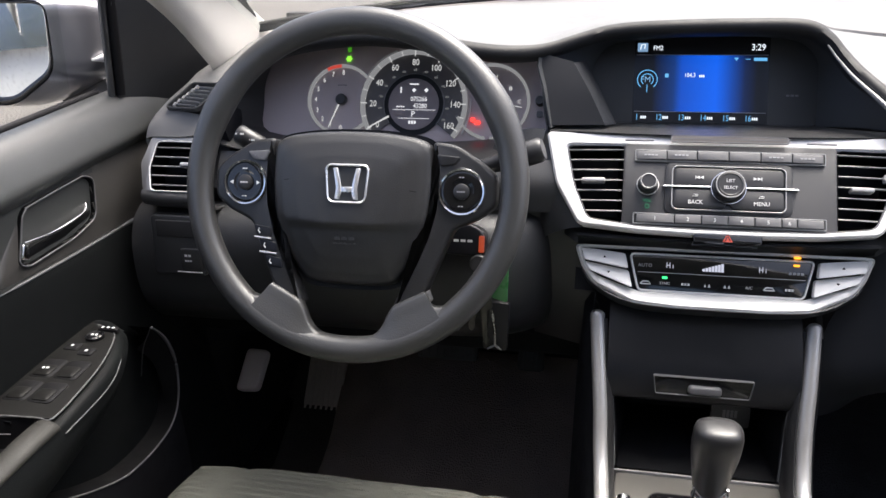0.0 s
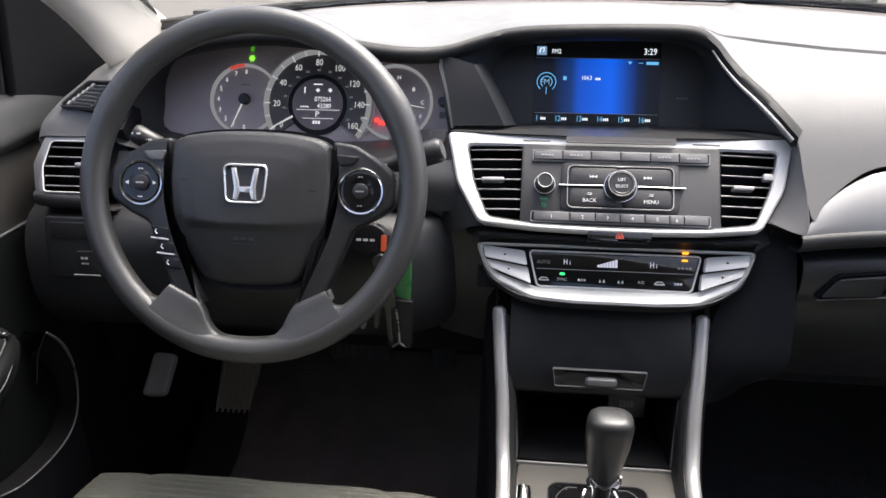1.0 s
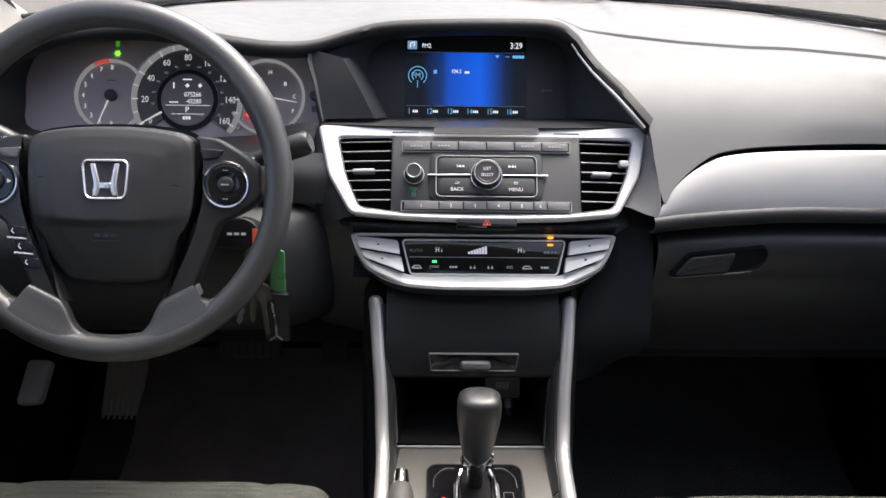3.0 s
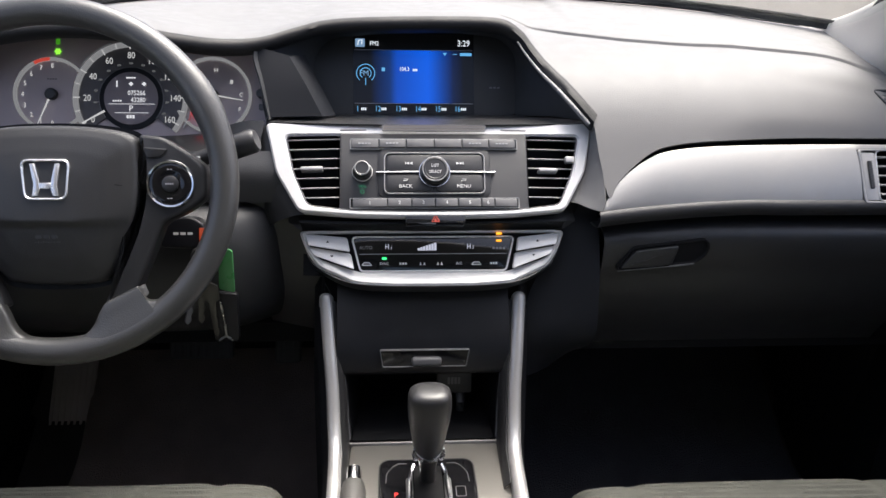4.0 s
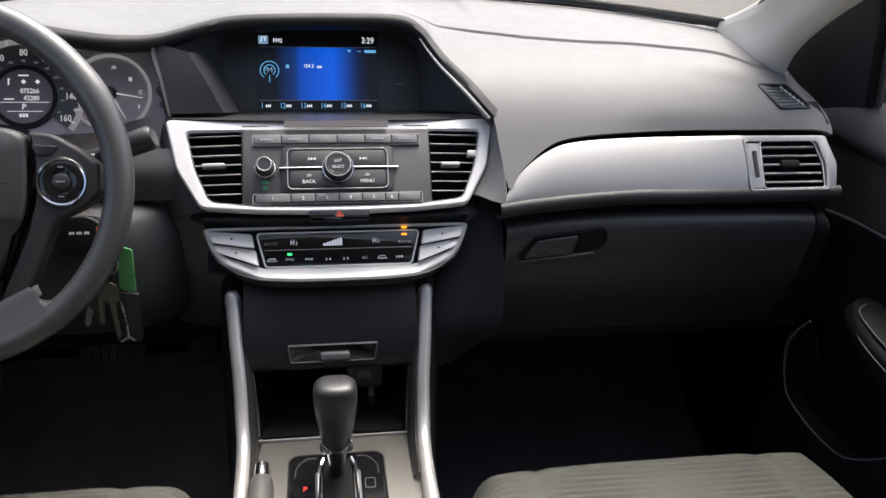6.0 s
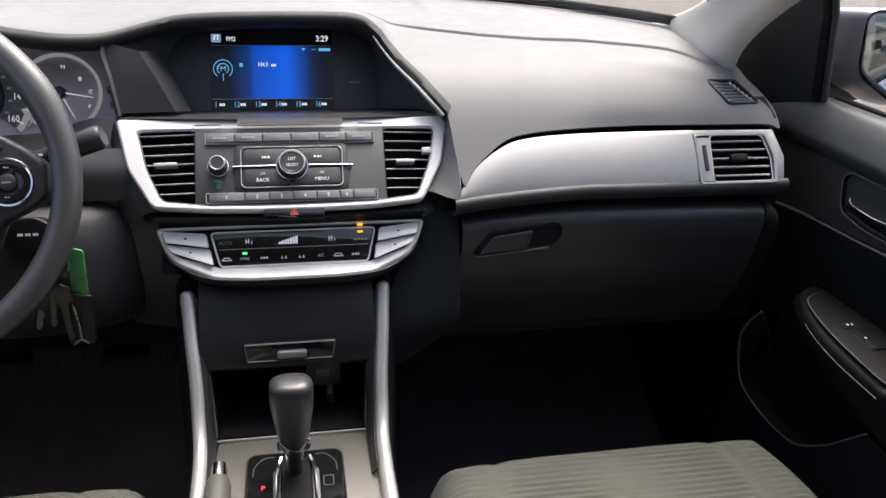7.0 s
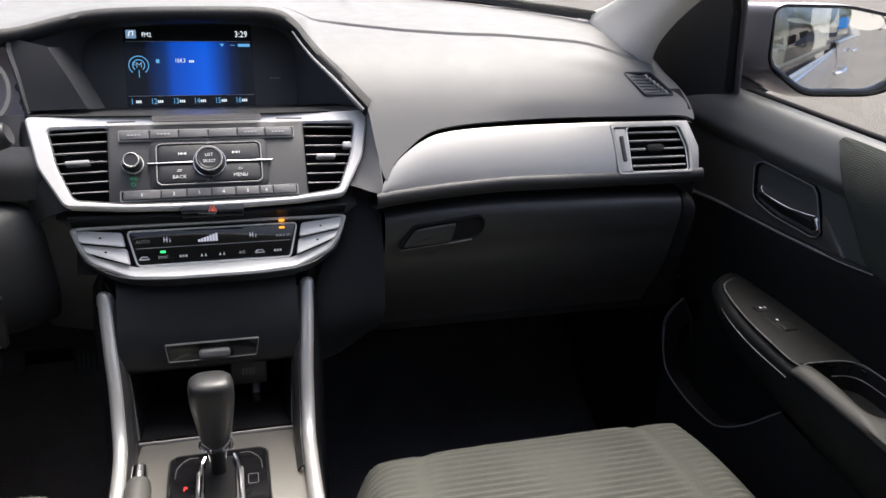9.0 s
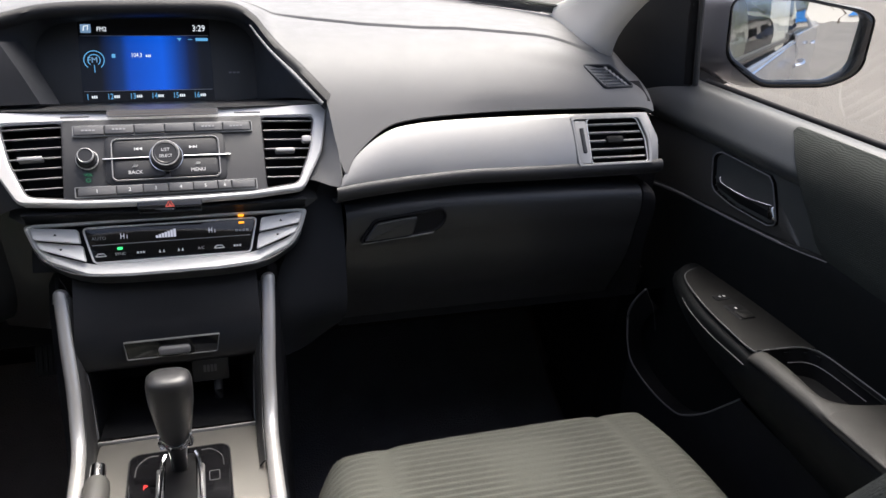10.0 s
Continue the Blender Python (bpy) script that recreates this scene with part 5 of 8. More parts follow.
# side spokes with their button pads
for sx in (-1, 1):
    out = rounded([(sx * x, y) for x, y in ((0.0865, 0.050), (0.112, 0.047), (0.140, 0.030), (0.156, 0.016), (0.156, -0.016), (0.138, -0.030), (0.112, -0.042), (0.102, -0.068), (0.084, -0.112), (0.056, -0.131), (0.0495, -0.128), (0.0600, -0.103), (0.0722, -0.076), (0.0825, -0.050), (0.0900, -0.02), (0.0912, 0.020))][::-sx], 0.007, 4)
    bm = B()
    prism(bm, out, -0.020, 0.0015, 0.005, 4)
    sp = part("spoke", bm, SATIN, wheel, "satin black spoke", 50)
    cx, cy = sx * 0.120, 0.000 if sx < 0 else -0.002
    part("pad_ring", lathe(B(), [(0.0245, 0.0), (0.0250, 0.003), (0.0238, 0.0050), (0.0222, 0.0045), (0.0218, 0.001)], 44, cx, cy, False), CHROME, sp, "chrome ring round the pad")
    bm = B()
    lathe(bm, [(0.0220, 0.0), (0.0218, 0.003), (0.0185, 0.0042), (0.0125, 0.0028), (0.0085, 0.0024)], 40, cx, cy)
    part("button_pad", bm, GLOSS, sp, "round black button pad")
    part("centre_button", lathe(B(), [(0.0085, 0.002), (0.0085, 0.0048), (0.0070, 0.0058), (0.002, 0.006)], 28, cx, cy), SATIN, sp)
    bm = B()
    if sx < 0:
        for q in (1, -1):
            prism(bm, [(cx + q * 0.0135, cy - 0.0022), (cx + q * 0.0175, cy), (cx + q * 0.0135, cy + 0.0022)][::q], 0.0040, 0.0046)
    bars(bm, cx, cy + 0.0150, 0.006, 0.0012, 0.0042, 2)
    bars(bm, cx, cy - 0.0150, 0.006, 0.0012, 0.0042, 2)
    bars(bm, cx, cy, 0.009, 0.0016, 0.0061, 4)
    part("symbols", bm, WHITE if sx < 0 else GREYPRINT, sp)
    bm = B()
    prism(bm, rounded([(sx * 0.092, 0.036), (sx * 0.118, 0.034), (sx * 0.112, 0.026), (sx * 0.097, 0.024)][::-sx], 0.003, 3), -0.002, 0.0042, 0.0012)
    part("upper_button", bm, KEY if sx < 0 else SATIN, sp)
    # broad thumb rests that run into the rim
    edge = spline([(0.122, -0.1110), (0.110, -0.1195), (0.0985, -0.1225), (0.0905, -0.1195), (0.0862, -0.1112)], 6) + spline([(0.0850, -0.1085), (0.0830, -0.1083), (0.0675, -0.1160), (0.0535, -0.1232)], 6) + spline([(0.0505, -0.1262), (0.0455, -0.1355), (0.0410, -0.1460), (0.0345, -0.1545), (0.026, -0.1592), (0.014, -0.1612), (0.0, -0.1618)], 6)
    cols = []
    for i, p in enumerate(edge):
        q = edge[min(i + 1, len(edge) - 1)] - edge[max(i - 1, 0)]
        nrm = np.array((-q[1], q[0])) / (np.linalg.norm(q) + 1e-9)
        if nrm @ np.array((p[0], p[1])) < 0:
            nrm = -nrm
        ang = math.atan2(p[1], p[0])
        far = np.array((math.cos(ang), math.sin(ang))) * 0.1730
        gap = max(0.0, np.linalg.norm(far - p) - 0.010)
        base = p + (far - p) * 0.12
        k = min(1.0, gap / 0.025)
        col = [(p[0] + nrm[0] * 0.004, p[1] + nrm[1] * 0.004, -0.010), (p[0], p[1], -0.006), (p[0], p[1], 0.0010), (*(p + (base - p) * 0.12), 0.0036), (*(p + (base - p) * 0.5), 0.0052), (*base, 0.0062)]
        for s in (0.30, 0.50, 0.70, 0.86, 1.0):
            col.append((*(p + (far - p) * s), 0.0062 + (0.0128 - 0.0062) * (s * s * (3 - 2 * s)) - 0.0012 * k * math.sin(math.pi * s)))
        cols.append([(sx * x, y, z) for x, y, z in col])
    bm = sheet(cols, 0.0)
    for k in range(2):
        bmesh.ops.smooth_vert(bm, verts=[v for v in bm.verts if not v.is_boundary and v.co.z > 0.003], factor=0.4, use_axis_x=False, use_axis_y=False, use_axis_z=True)
    part("thumb_rest", bm, RUBBER, wheel, "dark grey thumb rest blended into the rim", 80)
# hand-free keys on one spoke
for i, (x, y) in enumerate(((-0.0985, -0.052), (-0.0915, -0.068), (-0.0845, -0.085))):
    bm = B()
    prism(bm, rounded([(x - 0.010, y + 0.007), (x + 0.009, y + 0.004), (x + 0.011, y - 0.0065), (x - 0.006, y - 0.0055)][::-1], 0.002, 3), 0.0, 0.0032, 0.0008)
    kb = part("phone_key", bm, LIDBLACK, wheel)
    bm = B()
    tube(bm, [(x - 0.003, y + 0.003, 0.0034), (x - 0.0045, y, 0.0034), (x - 0.002, y - 0.0025, 0.0034)], 0.0007, 6)
    part("symbol", bm, WHITE, kb)
    if i < 2:
        bm = B()
        tube(bm, [(x - 0.009, y - 0.0068, 0.0028), (x + 0.011, y - 0.0085, 0.0028)], 0.0014, 8)
        part("chrome_bar", bm, BADGE, wheel)
# hub behind the cover
bm = B()
rings = [[(x * k, (y + 0.02) * k - 0.02, zz) for x, y in cover] for k, zz in ((1.05, -0.016), (1.02, -0.035), (0.8, -0.05))]
loops(bm, rings, cap0=True, cap1=True)
part("hub", bm, DARK, wheel)

# ---- steering column, stalks, ignition ----
column = thing("steering_column", wm, "black plastic steering column shroud with two stalks", "steering column")
bm = B()
rings = [[(x, y, zz) for x, y in rrect(w, h, r, 0, cy)] for w, h, cy, r, zz in ((0.10, 0.10, -0.010, 0.03, -0.048), (0.13, 0.115, -0.012, 0.03, -0.056), (0.135, 0.12, -0.016, 0.03, -0.10), (0.13, 0.125, -0.02, 0.03, -0.19))]
loops(bm, rings, cap0=True, cap1=True)
part("shroud", bm, DARK, column, "", 60)
for sx, tip in ((-1, (-0.556, 0.800, 0.836)), (1, (-0.196, 0.800, 0.826))):
    tl = wm.inverted() @ Vector(tip)
    base = Vector((sx * 0.058, 0.006, -0.085))
    bm = B()
    q = [base.lerp(tl, t) for t in (0, 0.3, 0.6, 0.72, 0.74, 0.97, 1.0)]
    tube(bm, q, [0.009, 0.0085, 0.009, 0.0098, 0.0115, 0.0118, 0.0095] if sx < 0 else [0.009, 0.0085, 0.0095, 0.0115, 0.0135, 0.0140, 0.0115], 16)
    st = part("stalk", bm, SATIN, column, "black control stalk with white print", 50)
    bm = B()
    for t in (0.80, 0.92) if sx < 0 else (0.42, 0.52):
        c = base.lerp(tl, t) + Vector((0, 0.002, 0.0115))
        bars(bm, c.x, c.y, 0.012, 0.0022, c.z, 2, 0.0008)
    part("lettering", bm, WHITE, st)
ign = thing("ignition_lock", pose(-0.283, 0.782, 0.719, 68), "black ignition lock with a red marker strip", "ignition")
bm = B()
prism(bm, rounded([(-0.030, -0.016), (0.024, -0.018), (0.024, 0.010), (0.008, 0.020), (-0.018, 0.018)], 0.008, 4), -0.045, 0.006, 0.003)
part("housing", bm, LIDBLACK, ign)
# no lamp: a weak glow lifts the strip's red out of the dark
bm = B()
prism(bm, rrect(0.0062, 0.019, 0.001, 0.0205, -0.003), 0.004, 0.0080, 0.0006)
part("red_strip", bm, glow("glowing_red_marker", (0.9, 0.12, 0.04), 0.35), ign, "red marker strip")
part("lettering", bars(B(), 0.000, 0.000, 0.024, 0.003, 0.0062, 3), WHITE, ign)
part("key_slot", lathe(B(), [(0.011, 0.0), (0.011, 0.008), (0.009, 0.010), (0.003, 0.010)], 24, 0.018, -0.026), SATIN, ign)

keys = thing("key_bunch", pose(-0.262, 0.785, 0.690), "bunch of keys with green tag hanging from the ignition", "keys")
bm = B()
tube(bm, [(0.012 * math.cos(a), 0.004 * math.sin(a * 2), -0.012 + 0.013 * math.sin(a)) for a in np.linspace(0, 2 * math.pi, 24)[:-1]], 0.0010, 8, True)
part("ring", bm, STEEL, keys, "steel split ring")
bm = B()
prism(bm, rounded([(-0.009, -0.028), (0.010, -0.032), (0.012, 0.024), (-0.004, 0.028)], 0.003, 3), -0.001, 0.0015, 0.0006)
bm.transform(pose(0.018, 0.001, -0.018, 90, 0, -8))
part("tag", bm, GREEN_TAG, keys, "translucent green plastic tag")


def key_bm(l, w, head):
    bm = B()
    prism(bm, rounded([(-w / 2, 0), (-head / 2, 0.004), (-head / 2, 0.022), (0, 0.028), (head / 2, 0.022), (head / 2, 0.004), (w / 2, 0), (w / 2, -l * 0.3), (w * 0.3, -l * 0.4), (w / 2, -l * 0.55), (w * 0.25, -l * 0.7), (w / 2, -l * 0.85), (0, -l), (-w / 2, -l * 0.9)][::-1], 0.0015, 2), -0.001, 0.0012, 0.0005)
    return bm


for x, y, zz, a, l, mt in ((-0.012, 0.004, -0.050, 6, 0.045, OLDKEY), (0.000, -0.002, -0.062, -3, 0.048, OLDKEY), (-0.024, 0.008, -0.056, 16, 0.042, KEY)):
    bm = key_bm(l, 0.008, 0.021)
    bm.transform(pose(x, y, zz, 90, a, 10 * a / 6))
    part("key", bm, mt, keys)
bm = B()
prism(bm, rrect(0.030, 0.066, 0.004, 0, 0), -0.003, 0.004, 0.0015)
bm.transform(pose(0.014, 0.004, -0.085, 90, 3, 0))
part("fob", bm, LIDBLACK, keys, "black remote fob")
bm = B()
tube(bm, [(0.010, -0.004, -0.060), (0.013, -0.005, -0.085), (0.013, -0.005, -0.108)], 0.0016, 6)
tube(bm, [(0.004, -0.005, -0.114), (0.013, -0.005, -0.108), (0.021, -0.005, -0.114)], 0.0016, 6)
part("bottle_opener", bm, STEEL, keys)

# switch bank on the knee panel
bank = thing("switch_bank", pose(-0.652, 0.789, 0.690, 82), "black switch bank with one stability-control button", "switch panel")
bm = B()
prism(bm, rrect(0.072, 0.078, 0.006, 0, 0), -0.012, 0.003, 0.002)
part("plate", bm, BLACK, bank)
bm = B()
prism(bm, rrect(0.062, 0.022, 0.003, 0.002, 0.022), 0.002, 0.0045, 0.0012)
part("blank", bm, SATIN, bank)
bm = B()
prism(bm, rrect(0.028, 0.030, 0.003, 0.016, -0.018), 0.002, 0.0055, 0.0015)
bt = part("button", bm, SATIN, bank)
part("symbol", bars(bars(B(), 0.013, -0.012, 0.010, 0.003, 0.0056, 2), 0.013, -0.019, 0.010, 0.002, 0.0056, 3), WHITE, bt)
bm = B()
tube(bm, [(-0.004, -0.034, 0.005), (0.030, -0.034, 0.005)], 0.0008, 6)
part("edge_line", bm, KEYSILVER, bank)


# ---- centre console ----
XC = -0.007
console = thing("centre_console", pose(XC, 0.6, 0.1), "black centre console with silver side rails", "console")
RAIL = [(0.810, 0.619, 0.1195), (0.805, 0.614, 0.1195), (0.771, 0.566, 0.1150), (0.745, 0.525, 0.1110), (0.720, 0.490, 0.1090), (0.690, 0.469, 0.1065), (0.640, 0.4625, 0.1050), (0.560, 0.460, 0.104), (0.46, 0.458, 0.103)]
for sx in (-1, 1):
    path = spline([(XC + sx * (w + 0.001 + (0.002 if sx > 0 else 0)), y, z) for y, z, w in RAIL], 5)
    rows = []
    for i, p in enumerate(path):
        d = path[min(i + 1, len(path) - 1)] - path[max(i - 1, 0)]
        d = d / np.linalg.norm(d)
        nrm = np.array((0, -d[2], d[1]))
        if nrm[2] < 0:
            nrm = -nrm
        side = np.array((sx, 0, 0))
        rows.append([tuple(p + side * a + nrm * b) for a, b in ((-0.0086, -0.014), (-0.0086, -0.003), (-0.0078, 0.0010), (-0.0052, 0.0042), (-0.0012, 0.0058), (0.0025, 0.0058), (0.0060, 0.0040), (0.0082, 0.0005), (0.0086, -0.004), (0.0086, -0.014))])
    bm = B()
    loops(bm, rows, cap0=True, cap1=True)
    world_part("side_rail", bm, RAILSILVER, console, "satin silver rail", 50)
    # outer wall of the console below the rail
    rows = []
    for y, z, w in [(0.835, 0.64, 0.121)] + RAIL[1:] + [(0.20, 0.45, 0.103)]:
        x = XC + sx * w
        rows.append([(x + sx * 0.006, y, z - 0.002), (x + sx * 0.016, y + 0.002, z - 0.02), (x + sx * 0.022, y + 0.004, z - 0.12), (x + sx * 0.03, y + 0.004, 0.12)])
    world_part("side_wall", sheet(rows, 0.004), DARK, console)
    # inner cheek between rail and pocket
    rows = [[(XC + sx * (w - 0.006), y, z + 0.0005), (XC + sx * (w - 0.012), y + 0.004, z - 0.010), (XC + sx * min(w - 0.014, 0.095), y + 0.015, min(z - 0.03, 0.50))] for y, z, w in RAIL[1:7]]
    world_part("inner_cheek", sheet(surf(rows, 3, 3), 0.002), SATIN, console)
for sx in (-1, 1):
    bm = B()
    tube(bm, [(XC + sx * 0.0925, 0.734, 0.456), (XC + sx * 0.0945, 0.745, 0.485), (XC + sx * 0.0985, 0.765, 0.531)], 0.0016, 6)
    world_part("pocket_edge", bm, KEY, console)
# face below the climate panel: a lid with chrome handle
face = [[(XC + x, 0.824 + 0.3 * x * x, 0.640), (XC + x, 0.806 + 0.25 * x * x, 0.618), (XC + x, 0.786, 0.590), (XC + x, 0.772, 0.567), (XC + x, 0.766, 0.540), (XC + x, 0.772, 0.532)] for x in np.linspace(-0.1065, 0.1085, 9)]
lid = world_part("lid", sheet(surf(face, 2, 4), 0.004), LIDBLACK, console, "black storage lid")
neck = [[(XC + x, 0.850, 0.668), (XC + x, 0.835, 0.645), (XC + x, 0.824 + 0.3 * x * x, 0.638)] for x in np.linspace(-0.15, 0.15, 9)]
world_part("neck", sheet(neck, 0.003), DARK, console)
hm = slab(XC + 0.002, 0.7630, 0.5555, 12)
bm = B()
ho = rounded([(0.056, 0.0125), (0.052, -0.0100), (-0.053, -0.0100), (-0.056, 0.0125)], 0.002, 2)
band(bm, ho, inset(ho, 0.0010), -0.003, 0.0030, 0.0003)
bm.transform(hm)
world_part("handle_frame", bm, KEY, console)
bm = B()
prism(bm, inset(ho, 0.001), -0.004, 0.0012, 0.0004)
bm.transform(hm)
world_part("handle_plate", bm, GLOSS, console, "gloss black handle plate")
bm = B()
prism(bm, rrect(0.037, 0.0105, 0.004, 0.002, -0.002), 0.0, 0.0075, 0.003, 4)
bm.transform(hm)
world_part("push_tab", bm, KEY, console, "grey push tab")
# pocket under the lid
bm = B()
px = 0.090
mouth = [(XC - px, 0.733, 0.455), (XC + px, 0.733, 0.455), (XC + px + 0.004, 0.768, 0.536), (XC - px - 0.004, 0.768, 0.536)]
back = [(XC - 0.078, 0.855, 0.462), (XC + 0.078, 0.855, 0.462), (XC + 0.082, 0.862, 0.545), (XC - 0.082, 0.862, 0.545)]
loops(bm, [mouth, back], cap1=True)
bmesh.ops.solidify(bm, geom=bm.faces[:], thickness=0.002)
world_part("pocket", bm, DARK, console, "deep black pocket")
bm = B()
prism(bm, rrect(0.046, 0.034, 0.003, 0, 0), -0.002, 0.004, 0.0015)
bm.transform(slab(0.036, 0.800, 0.497, 4))
world_part("socket_panel", bm, SATIN, console)
bm = B()
bars(bm, 0, 0.002, 0.018, 0.010, 0.0042, 4)
bm.transform(slab(0.036, 0.800, 0.497, 4))
world_part("socket_lettering", bm, KEY, console)
bm = B()
tube(bm, [(0.044, 0.800, 0.478), (0.044, 0.790, 0.470), (0.044, 0.790, 0.458)], 0.006, 10)
world_part("socket_plug", bm, SATIN, console)
# metal plate round the selector
plate_o = rounded([(XC - 0.098, 0.50), (XC + 0.105, 0.50), (XC + 0.102, 0.66), (XC + 0.092, 0.727), (XC - 0.090, 0.727), (XC - 0.096, 0.66)], 0.004, 3)
gate_o = rrect(0.112, 0.155, 0.012, XC + 0.002, 0.6145)
bm = B()
prism(bm, plate_o, 0.440, 0.4515, 0.0012)
world_part("selector_plate", bm, PLATE, console, "satin metal plate")
bm = B()
prism(bm, rrect(0.186, 0.0030, 0.001, XC, 0.7285), 0.440, 0.4550, 0.001)
world_part("plate_edge", bm, BEZELGREY, console)
bm = B()
box(bm, XC - 0.105, XC + 0.105, 0.18, 0.50, 0.30, 0.4495)
world_part("rear_body", bm, BLACK, console)

# ---- gear selector ----
gear = thing("gear_selector", pose(XC + 0.002, 0.632, 0.4515), "automatic gear selector with black knob and gloss gate", "gear selector")
go = rrect(0.112, 0.130, 0.012, 0, -0.002)
bm = B()
prism(bm, go, -0.004, 0.0035, 0.002)
part("gate_panel", bm, GLOSS, gear, "gloss black gate panel")
bm = B()
band(bm, inset(go, -0.0016), go, -0.003, 0.0028, 0.0006)
part("gate_frame", bm, SATIN, gear)
bm = B()
prism(bm, rrect(0.034, 0.110, 0.006, 0.001, -0.004), 0.0030, 0.0044, 0.0008)
part("gate_slot", bm, SEAL, gear)
for sx in (-1, 1):
    bm = B()
    tube(bm, spline([(0.001 + sx * 0.022, -0.055, 0.004), (0.001 + sx * 0.022, 0.0, 0.006), (0.001 + sx * 0.021, 0.030, 0.0085), (0.001 + sx * 0.017, 0.044, 0.011)], 4), 0.0026, 8)
    part("chrome_guide", bm, CHROME, gear)
text("position_letter", "P", 0.0105, Matrix.Translation((-0.037, 0.002, 0.0037)), LED_RED, gear)
bm = B()
mk = rrect(0.012, 0.017, 0.002, 0.038, 0.006)
band(bm, mk, inset(mk, 0.0008), 0.0030, 0.0039, 0.0001)
part("position_mark", bm, KEY, gear)
for sx in (-1, 1):
    bm = B()
    # pale line laid on the gate as its shine
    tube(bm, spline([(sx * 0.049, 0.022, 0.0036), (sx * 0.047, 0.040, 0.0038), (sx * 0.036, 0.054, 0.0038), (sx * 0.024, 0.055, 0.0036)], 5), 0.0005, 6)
    part("gate_ridge", bm, EDGE, gear, "pale shine line along the gate ridge")
    bm = B()
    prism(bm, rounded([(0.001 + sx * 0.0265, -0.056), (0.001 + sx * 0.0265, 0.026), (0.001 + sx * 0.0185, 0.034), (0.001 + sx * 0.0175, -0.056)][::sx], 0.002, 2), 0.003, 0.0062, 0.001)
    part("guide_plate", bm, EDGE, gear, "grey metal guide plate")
# knob: pear shape leaning slightly to the rear
bm = B()
prof = [(0.0, 0.0085, 0.0085), (0.024, 0.0095, 0.0095), (0.042, 0.0120, 0.0120), (0.047, 0.0150, 0.0150), (0.060, 0.0175, 0.0175), (0.085, 0.0208, 0.0200), (0.105, 0.0233, 0.0220), (0.120, 0.0241, 0.0225), (0.134, 0.0240, 0.0219), (0.1410, 0.0228, 0.0200), (0.1450, 0.0198, 0.0165), (0.1468, 0.0128, 0.0098)]
rings = []
for h, a, b in prof:
    rings.append([(a * math.copysign(abs(math.cos(t)) ** 0.75, math.cos(t)), 0.028 + b * math.copysign(abs(math.sin(t)) ** 0.75, math.sin(t)) - 0.02 * (h / 0.13) ** 1.5, h) for t in np.linspace(0, 2 * math.pi, 33)[:-1]])
loops(bm, rings[3:], cap0=True, cap1=True)
kb = part("knob", bm, SATIN, gear, "satin black knob", 70)
bm = B()
loops(bm, rings[:4], cap0=True, cap1=True)
part("shaft", bm, SATIN, gear)
bm = B()
loops(bm, [[(x * 1.04, y, z - 0.002) for x, y, z in rings[2]], [(x * 1.05, y, z) for x, y, z in rings[3]], [(x * 1.03, y, z + 0.004) for x, y, z in rings[3]]])
bmesh.ops.solidify(bm, geom=bm.faces[:], thickness=0.0006)
part("collar", bm, CHROME, kb, "chrome collar")
for sx in (-1, 1):
    bm = B()
    tube(bm, [(sx * 0.0145, 0.014, 0.045), (sx * 0.0165, 0.012, 0.054), (sx * 0.0165, 0.006, 0.066)], [0.003, 0.0032, 0.0014], 8)
    part("chrome_fin", bm, CHROME, kb)
bm = B()
tube(bm, [(0.0165 * t, 0.028 - 0.0150 * math.sqrt(max(0.05, 1 - 0.8 * t * t)) - 0.006 - 0.004 * t * t, 0.049 + 0.013 * t * t) for t in np.linspace(-1, 1, 15)], 0.0016, 8)
part("chrome_smile", bm, CHROME, kb)

# ---- parking brake ----
pb = thing("parking_brake", pose(-0.0905, 0.640, 0.464), "grey parking brake lever with chrome release button", "lever")
bm = B()
q = spline([(0, -0.002, 0.004), (0, -0.05, 0.002), (0, -0.11, -0.004), (0, -0.17, -0.012)], 4)
tube(bm, q, [0.0125] + [0.0145] * (len(q) - 1), 16)
part("grip", bm, material("brake_grip_skin", (0.075, 0.073, 0.068), 0.55, grain=0.3, grain_size=900), pb, "grey grained grip", 60)
bm = B()
tube(bm, [(0, -0.002, 0.004), (0, 0.010, 0.0060), (0, 0.020, 0.008), (0, 0.0225, 0.008)], [0.0090, 0.0090, 0.0084, 0.005], 16)
part("release_button", bm, CHROME, pb, "chrome release button")

# ---- glove box ----
gb = thing("glove_box", pose(0.45, 0.83, 0.6), "closed black glove box below the silver trim", "glove box")
def glove_row(x, e=0.0):
    return [(x, 0.850 + e, 0.7165), (x, 0.826 + e, 0.7168), (x, 0.811 + e, 0.7140), (x, 0.8020 + e, 0.7060), (x, 0.7990 + e, 0.692), (x, 0.8010 + e, 0.672), (x, 0.807 + e, 0.65), (x, 0.813 + e, 0.62), (x, 0.828 + e, 0.58), (x, 0.848 + e, 0.545), (x, 0.864 + e, 0.515)]


